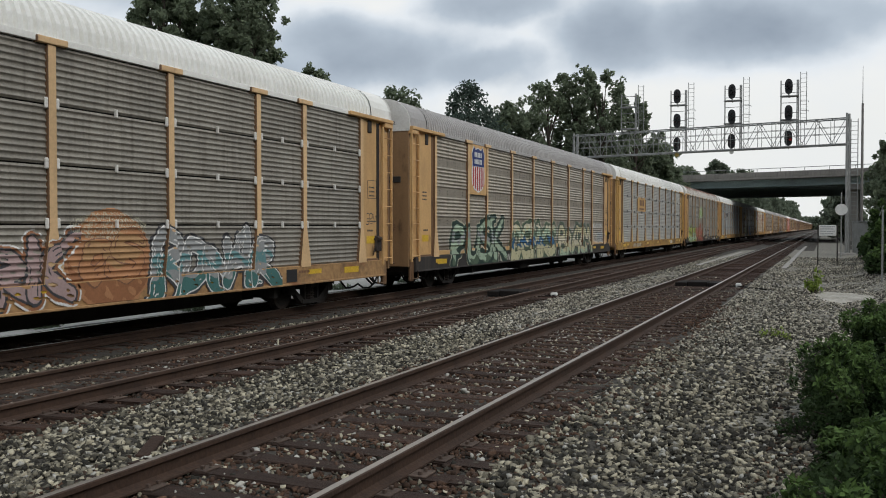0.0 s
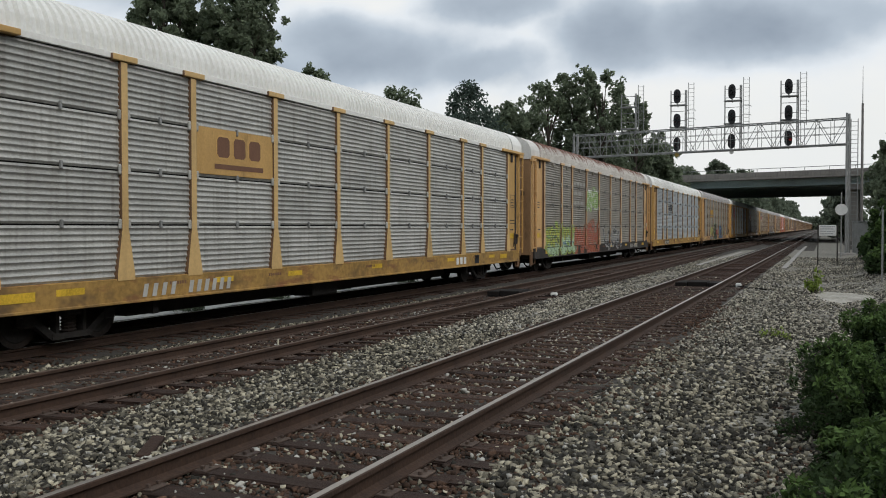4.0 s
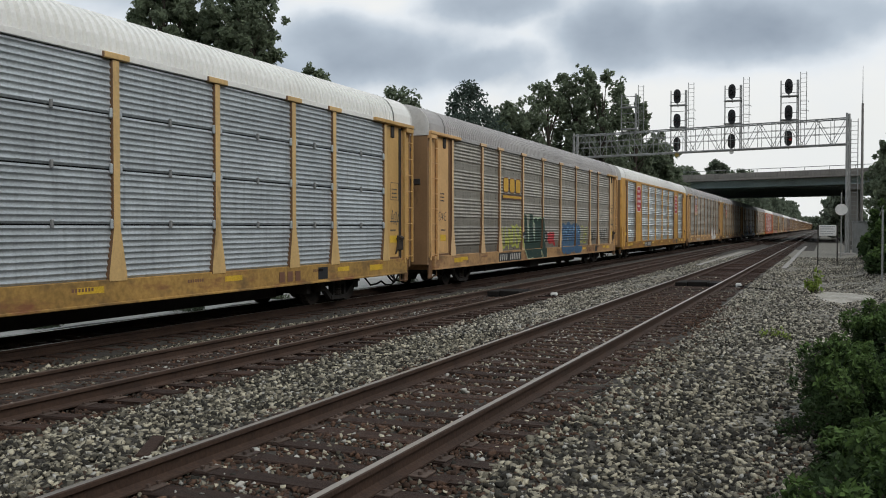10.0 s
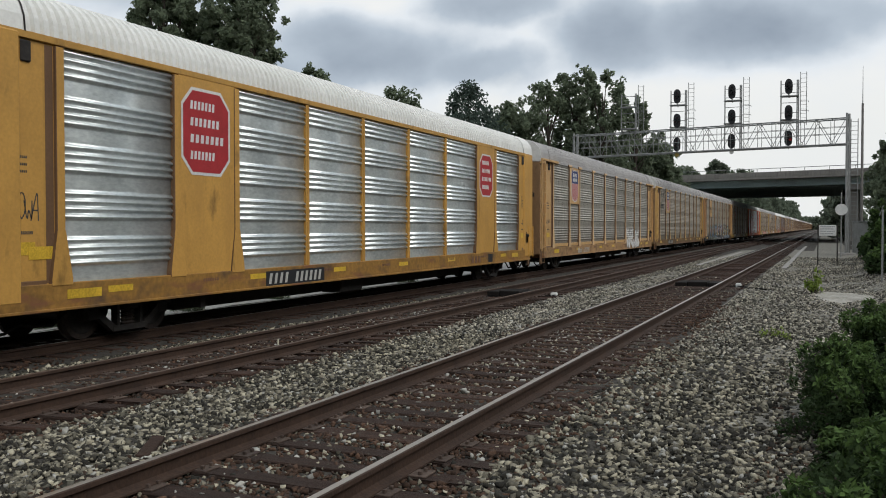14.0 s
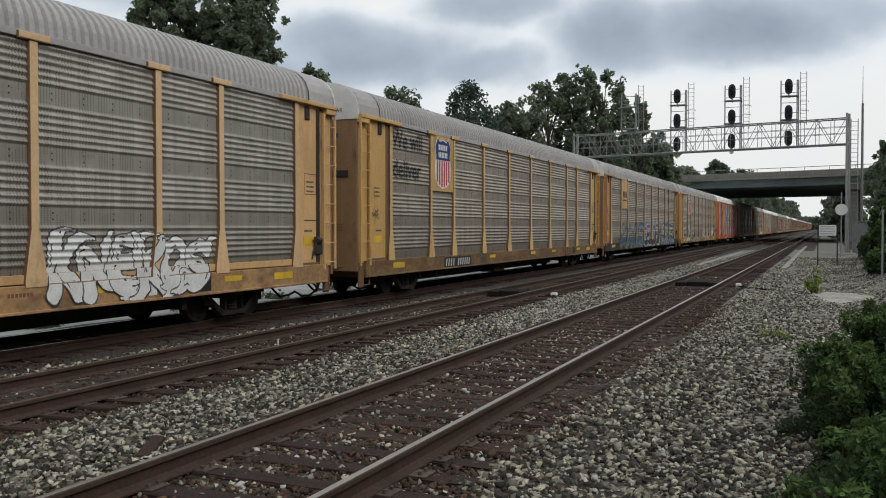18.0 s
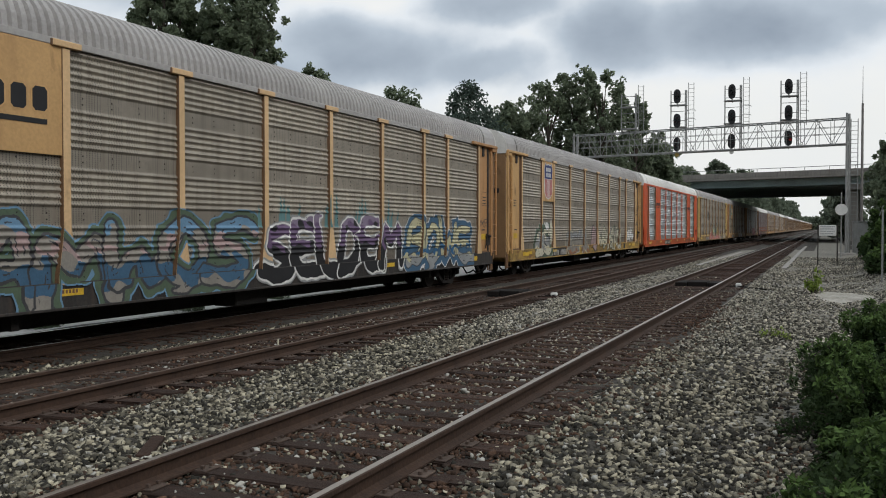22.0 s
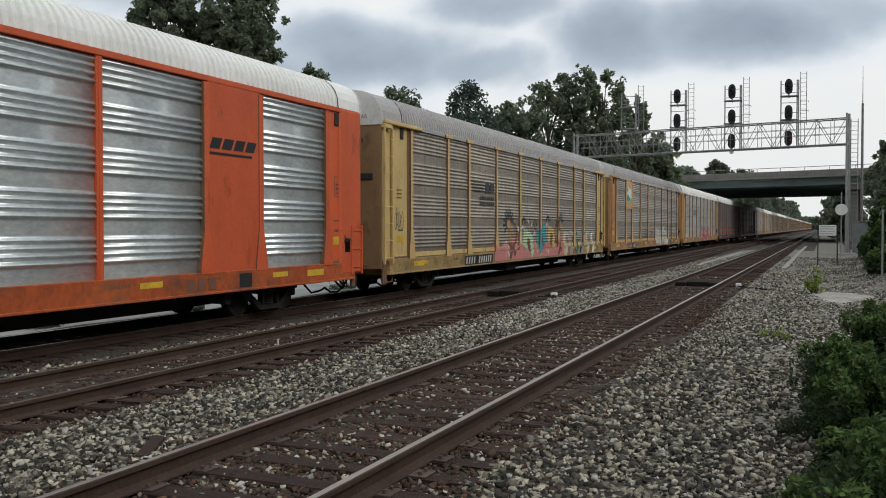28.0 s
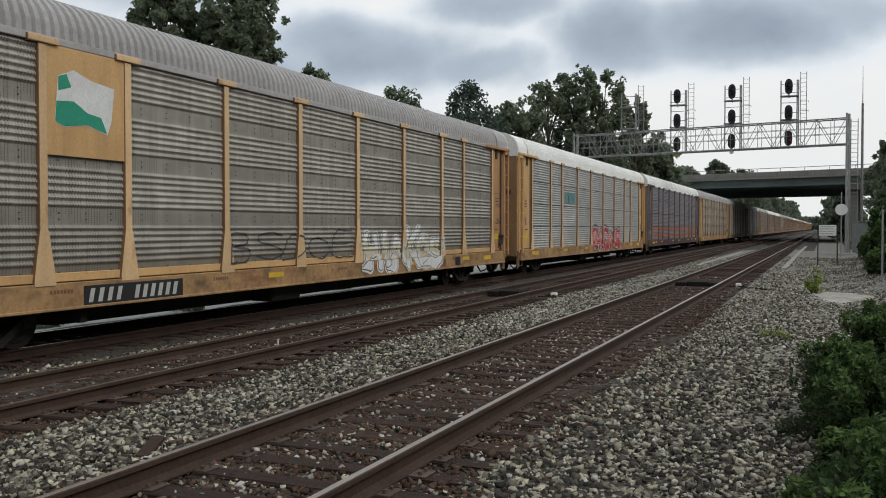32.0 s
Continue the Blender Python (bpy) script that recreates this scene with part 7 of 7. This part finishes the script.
def cartoon(s):
    """Flat sprayed shapes on pink: two stick shapes with rays, three slanted boxes on short legs, arrows and scribbles."""
    fine = dict(dz=0.011, dy=0.008)

    def poly(pts, m, edge="p_slate", lift=0.006, e=0.018, label="sprayed cartoon shape"):
        n = len(pts)

        def size(Y, Z):
            ins = np.zeros(Y.shape, bool)
            for i in range(n):
                (p, q), (u, v) = pts[i], pts[(i + 1) % n]
                if q != v:
                    ins ^= ((q > Z) != (v > Z)) & (Y < (u - p) * (Z - q) / (v - q) + p)
            d = seg_dist(Y, Z, [list(pts) + [pts[0]]])
            return np.where(ins, -d, d)
        lim = (min(p[0] for p in pts) - 0.05, max(p[0] for p in pts) + 0.05, max(0.66, min(p[1] for p in pts) - 0.05), max(p[1] for p in pts) + 0.05)
        o = s.lay("graffiti", lambda Y, Z: size(Y, Z) < e, *lim, edge, lift, label, **fine)
        s.lay("fill", lambda Y, Z: size(Y, Z) < 0.0, *lim, m, lift + 0.002, parent=o, **fine)
        return o

    def strokes(st, m, w, lift=0.010, label="sprayed lines"):
        ys, zs = [p[0] for l in st for p in l], [p[1] for l in st for p in l]
        s.lay("graffiti", lambda Y, Z: seg_dist(Y, Z, st) < w, min(ys) - w, max(ys) + w, max(0.66, min(zs) - w), max(zs) + w, m, lift, label, **fine)
    for cy, k, bow in ((11.42, 1.0, 1), (18.82, 0.92, -1)):
        strokes([[(cy + 0.3 * math.cos(a), 2.1 + 0.26 * math.sin(a)), (cy + 0.62 * k * math.cos(a), 2.1 + 0.54 * k * math.sin(a))] for a in [0.35 + 0.42 * i for i in range(9)]], "p_slate", 0.055,
                label="sprayed dark rays")
        poly([(cy - 0.1, 1.9), (cy + 0.19, 1.86), (cy + 0.25, 1.71), (cy + 0.78 * bow, 1.85), (cy + 0.81 * bow, 1.77), (cy + 0.27, 1.6), (cy + 0.33, 1.33), (cy + 0.07, 1.3)] if bow > 0 else
             [(cy - 0.21, 1.78), (cy + 0.25, 1.78), (cy + 0.05, 1.28), (cy - 0.38, 1.28)], "p_tan_spray")
        poly([(cy + 0.07 - 0.4 * (bow < 0), 1.3), (cy + 0.34 - 0.3 * (bow < 0), 1.32), (cy + 0.7 - 0.7 * (bow < 0), 1.0), (cy + 0.5 - 0.7 * (bow < 0), 0.8), (cy + 0.27 - 0.5 * (bow < 0), 1.1), (cy + 0.12 - 0.45 * (bow < 0), 0.8),
              (cy - 0.05 - 0.5 * (bow < 0), 0.7), (cy - 0.14 - 0.5 * (bow < 0), 0.8), (cy + 0.05 - 0.45 * (bow < 0), 1.05)], "p_brown")
        arc = [(cy + bow * (0.45 + 0.48 * math.cos(a)), 1.68 + 0.46 * math.sin(a)) for a in [1.45 - 0.29 * i for i in range(11)]]
        strokes([arc], "p_brown", 0.06, label="sprayed brown bow shape")
        poly([(cy + 0.24 * math.cos(a), 2.06 + 0.2 * math.sin(a)) for a in [0.4 * i for i in range(16)]], "p_tan_spray", lift=0.012)
    poly([(12.48, 2.0), (12.89, 1.94), (12.53, 1.76)], "p_white")
    for pts, m in (([(13.3, 1.92), (14.65, 1.63), (14.61, 1.25), (14.34, 0.79), (14.05, 0.86), (13.77, 1.06), (13.19, 1.18)], "p_mint"),
                   ([(15.08, 1.68), (16.32, 2.1), (16.56, 1.36), (15.97, 1.19), (15.32, 0.83), (15.16, 1.28)], "p_cyan"),
                   ([(16.81, 2.08), (17.98, 1.82), (17.95, 1.35), (17.74, 1.04), (17.43, 1.08), (16.7, 1.33)], "p_gold_pale")):
        poly(pts, m, label="sprayed slanted box shape")
    strokes([[(15.72, 1.88), (15.6, 0.98)]], "p_slate", 0.018)
    for pts in ([(13.8, 1.51), (14.16, 1.43), (14.05, 0.98), (13.73, 1.04)], [(15.64, 1.49), (16.01, 1.65), (16.14, 1.19), (15.75, 1.12)], [(17.2, 1.71), (17.56, 1.62), (17.38, 1.14), (17.13, 1.21)]):
        poly(pts, "p_brown", lift=0.011)
    for (y, z) in ((13.14, 2.05), (14.76, 1.8), (16.65, 2.18)):
        poly([(y, z), (y + 0.2, z - 0.22), (y - 0.02, z - 0.14), (y - 0.25, z - 0.27)], "p_white", lift=0.011)
    for (y, z) in ((13.32, 2.16), (16.78, 2.28)):
        strokes([[(y + 0.2 * math.cos(a), z + 0.13 * math.sin(a)) for a in [-0.3 + 0.36 * i for i in range(11)]]], "p_slate", 0.075, 0.009, "sprayed dark crescent")
    for (y, z) in ((13.9, 2.2), (14.38, 2.07), (17.6, 2.3)):
        poly([(y - 0.13, z + 0.11), (y, z + 0.03), (y + 0.13, z + 0.1), (y + 0.02, z - 0.12)], "p_white", lift=0.011)
        strokes([[(y, z - 0.1), (y + 0.05, z - 0.42)]], "p_slate", 0.014)
    strokes([[(14.6, 2.0), (14.75, 2.25), (14.8, 1.95)], [(14.95, 2.3), (15.05, 2.0), (15.2, 2.2)], [(14.8, 1.9), (15.1, 1.85)]], "p_slate", 0.03)
    for y, z in ((13.35, 1.12), (13.5, 1.1), (14.1, 0.84), (14.25, 0.8), (15.35, 0.85), (15.5, 0.88), (16.35, 1.28), (16.55, 1.33), (17.5, 1.06), (17.65, 1.04)):
        poly([(y - 0.06, z), (y + 0.06, z), (y + 0.01, z - 0.2)], "p_cream", lift=0.011, e=0.012)
    strokes([[(10.9, 0.85), (10.98, 1.1), (10.95, 1.35), (11.15, 1.42), (11.25, 1.2), (11.1, 0.95), (11.3, 0.85)], [(12.42, 1.3), (12.52, 1.42), (12.6, 1.28), (12.5, 1.18), (12.42, 1.3)],
             [(14.85, 1.4), (14.95, 1.2), (14.85, 1.05), (15.0, 0.9)], [(16.3, 1.0), (16.5, 0.85), (16.7, 1.0), (16.6, 0.8)], [(19.2, 1.1), (19.3, 0.9), (19.15, 0.8)]], "p_white", 0.02, 0.005, "white scribbles")


build_train()


# ---------------------------------------------------------------- small things on the ground
def bars_flat(parent, x0, x1, z0, z1, n):
    """A row of plain dark bars on an upright board."""
    g = Geo()
    w = (x1 - x0) / n
    for i in range(n):
        g.box(x0 + i * w, x0 + (i + 0.7) * w, -0.026, -0.021, z0, z1)
    return part("lettering", g, "p_grey", parent)


def trackside():
    # loose ballast, densest near the camera
    stones("ballast_stones", [(-2.3, 1.4, -8, 1.5, 260), (1.4, 2.6, -8, 14, 200), (2.6, 3.7, -8, 14, 90), (-6.9, -4.75, -8, 2, 200), (-2.3, 1.4, 1.5, 8, 800), (-2.3, 1.6, 8, 14, 500), 
                              (-6.9, -4.75, 2.0, 9, 700), (-6.9, -4.75, 9, 15, 480),
                              (-10.9, -9.4, 4, 14, 220), (-10.9, -9.4, 14, 30, 90)], "stone", "loose grey crushed-stone ballast", 3, (0.032, 0.078))
    # lighter stones from 14 m outwards
    stones("dusty_stones", [(-2.1, 2.5, 14, 21, 360), (-2.15, 2.5, 21, 30, 260), (-2.2, 2.5, 30, 62, 110), (-6.9, -4.75, 15, 28, 260), (-6.9, -4.75, 28, 62, 80)], "stone_pale",
           "loose lighter grey crushed-stone ballast", 13, (0.032, 0.075))
    stones("pale_chippings", [(-0.5, 1.4, 24.0, 30.0, 500)], "sandy_chippings", "loose pale chippings round a sandy heap", 9, (0.02, 0.05), round_patch=True)
    r = random.Random(31)
    g, ring = Geo(), []
    n = 28
    for q, (k, dz) in enumerate(((1.0, -0.03), (0.72, 0.035), (0.35, 0.055))):
        for i in range(n):
            a = 2 * math.pi * i / n
            j = k * (1 + 0.16 * math.sin(3 * a + 1) + 0.1 * math.sin(7 * a) + r.uniform(-0.05, 0.05))
            ring.append((0.42 + 0.92 * j * math.cos(a), 27.0 + 2.3 * j * math.sin(a), ground_z(0.4) + dz + r.uniform(-0.008, 0.008)))
    g.add(ring, [(q * n + i, q * n + (i + 1) % n, (q + 1) * n + (i + 1) % n, (q + 1) * n + i) for q in range(2) for i in range(n)] + [tuple(range(2 * n, 3 * n))])
    lone("sand_heap", g, "sandy_chippings", "low heap of pale sandy chippings spilt on the gravel", "sand")
    stones("crib_stones", [(-4.8, -2.3, -8, 1.5, 150), (-4.8, -2.3, 1.5, 10, 520), (-4.8, -2.3, 10, 25, 300), (-9.4, -6.9, 3, 14, 330), (-9.4, -6.9, 14, 30, 120), (-13.6, -10.9, 5, 25, 60), (-2.35, -2.0, 1, 22, 330), (-2.0, -1.65, 1, 22, 130), (-5.1, -4.72, 2, 18, 300), (-6.95, -6.6, 2, 18, 300)], "stone_brown",
           "rust-stained ballast between the ties", 4, (0.03, 0.07), 1.5)
    stones("white_chips", [(-2.2, 1.0, 1.5, 8, 26), (-2.2, 1.2, 8, 15, 20), (-2.1, 2.0, 15, 34, 12), (-6.9, -4.75, 2, 9, 22), (-6.9, -4.75, 9, 30, 14), (-4.7, -2.4, 1.5, 16, 18), (-9.4, -6.9, 4, 20, 12)], "stone_white", "scattered white stones on the ballast", 24, (0.026, 0.06), lift=0.014)
    stones("stray_stones", [(-4.8, -2.3, 1.5, 16, 210), (-4.8, -2.3, 16, 34, 110), (-9.4, -6.9, 3, 20, 80)], "stone", "pale stones strewn between the ties", 14, (0.025, 0.06))
    stones("leaf_litter", [(-0.55, 0.2, 4.5, 8, 260), (-0.5, 0.3, 8, 13, 200), (0.2, 1.2, 4.5, 14, 200)], "stone_brown", "brown dead leaves and dirt at the foot of the bushes", 21, (0.015, 0.05))
    # dark covers laid across the ties with pale junction boxes beside them
    for x, y in ((-3.57, 29.0), (-8.15, 24.8)):
        zt = -0.2 if x > -5 else -0.33
        c = thing("detector_cover", "dark rubber detector cover lying between the rails", "track equipment", at=pose(x, y, zt))
        for dx in (-0.62, 0.0, 0.62):
            part("mat", Geo().box(dx - 0.28 if dx else -0.3, dx + 0.28 if dx else 0.3, -0.5, 0.5, 0.0, 0.17 if dx == 0 else 0.1, c=0.02) if dx == 0 else
                 Geo().box(min(dx, dx * 0.55) - 0.02, max(dx, dx * 0.55) + 0.02, -0.55, 0.55, 0.0, 0.15, c=0.02), "rubber", c)
        part("junction_box", Geo().box(1.08, 1.24, -0.12, 0.12, -0.05, 0.12, c=0.02), "white_board", c, "pale junction box")
        part("cable", Geo().pipe([(0.9, 0, 0.02), (1.1, -0.1, 0.05), (2.2, -0.3, -0.05)], 0.02, 6), "rubber", c)
    for x, y, l in ((-5.85, 47, 26.0), (-1.72, 44, 52)):
        lone("concrete_strip", Geo().box(-0.12, 0.12, 0, l, -0.1, 0.04, c=0.02), "concrete", "pale concrete cable trough lid beside the track", "cable trough", at=pose(x, y, ground_z(x)))
    lone("wood_scrap", Geo().box(-0.055, 0.055, -0.3, 0.3, 0.0, 0.05, c=0.01), "tie_wood", "dark broken piece of timber lying on the ballast", "timber", at=pose(-5.05, 5.9, ground_z(-5.05) + 0.02, 2, 5, 28))
    lone("marker_stake", Geo().box(-0.012, 0.012, -0.012, 0.012, -0.1, 0.15, c=0.004), "p_cream", "short pale marker stake between the rails", "stake", at=pose(-8.1, 12.5, -0.33))
    for i in range(7):
        bush(-16.2 - 0.3 * (i % 3), 6.5 + i * 4.7, 0.5, 0.18, 300 + i, 240, 0.07, "leaf_tree", "low dusty weed at the edge of the path")
    # round white marker, lettered board, cabinet and slim pole by the tower
    d = thing("round_marker", "white round disc marker on a grey pole", "railway sign", at=pose(0.95, 64.0, -0.3))
    part("disc", Geo().tube((0, -0.03, 3.07), (0, 0.03, 3.07), 0.37, 24), "white_board", d)
    part("pole", Geo().tube((0, 0.06, 0), (0, 0.06, 4.2), 0.04, 8), "galvanised", d)
    b = thing("notice_board", "white notice board on two thin posts", "sign", at=pose(0.12, 50.0, -0.3))
    part("board", Geo().box(-0.4, 0.4, -0.02, 0.02, 1.5, 2.04, c=0.01), "white_board", b)
    for s in (-0.45, 0.45):
        part("post", Geo().tube((s, 0.05, -0.1), (s, 0.05, 2.1), 0.03, 6), "black_steel", b)
    for q in range(4):
        tagged(bars_flat(b, -0.34, 0.34 - 0.06 * (q % 2), 1.94 - 0.12 * q, 1.99 - 0.12 * q, 9), kind="stuff")
    c = thing("relay_cabinet", "pale grey steel relay cabinet", "cabinet", at=pose(2.25, 69.5, 0))
    part("body", Geo().box(-0.5, 0.5, -0.5, 0.5, -0.2, 2.0, c=0.03), "galvanised", c)
    part("lid", Geo().box(-0.56, 0.56, -0.56, 0.56, 2.0, 2.08, c=0.02), "galvanised", c)
    part("door", Geo().box(-0.42, 0.42, -0.52, -0.503, 0.0, 1.9, c=0.006), "galvanised", c)
    p = thing("radio_pole", "slim grey wooden pole with a whip aerial", "pole", at=pose(2.5, 75, 0))
    part("pole", Geo().tube((0, 0, -0.3), (0, 0, 10.85), 0.11, 8, 0.08), "weathered_pole", p)
    part("aerial", Geo().tube((0, 0, 10.84), (0, 0, 13.65), 0.035, 6, 0.012), "galvanised", p)
    f = thing("fence_post", "grey steel fence post with cut bars at its head", "post", at=pose(1.74, 33.2, 0))
    part("post", Geo().box(-0.03, 0.03, -0.03, 0.03, -0.5, 2.2, c=0.008), "galvanised", f)
    part("bar", Geo().tube((-0.1, 0, 2.0), (0.02, 0, 2.35), 0.012, 5), "galvanised", f)


trackside()


# ---------------------------------------------------------------- what moves
def motions():
    """The train rolls past at a steady speed; wheels turn while their car is near the camera."""
    for k, car in CARS.items():
        y = FIRST + PITCH * (k - 1)
        walk(car, [(t, pose(TRAIN_X, y - SPEED * t, TRAIN_Z)) for t in (0.0, 8.0, 16.0, 24.0, 32.0)])
    step = 1 / 30
    turn = math.degrees(SPEED * step / 0.415)
    for w, k, dy, end in WHEELS:
        y = FIRST + PITCH * (k - 1) + (PITCH - 4.4 if end else 4.4)
        first, last = max(0.0, (y - 34) / SPEED), min(32.0, (y - 6) / SPEED)
        sign = -1 if end else 1
        rows = [(0.0, 0.0)]
        if first < last:
            i0, i1 = int(first * 30) + 1, int(last * 30)
            rows += [(i * step, sign * turn * (i - i0)) for i in range(i0, i1 + 1)]
        if rows[-1][0] < 31.9:
            rows.append((32.0, rows[-1][1]))
        walk(w, [(t, pose(0, dy, 0.415, a)) for t, a in rows])


motions()
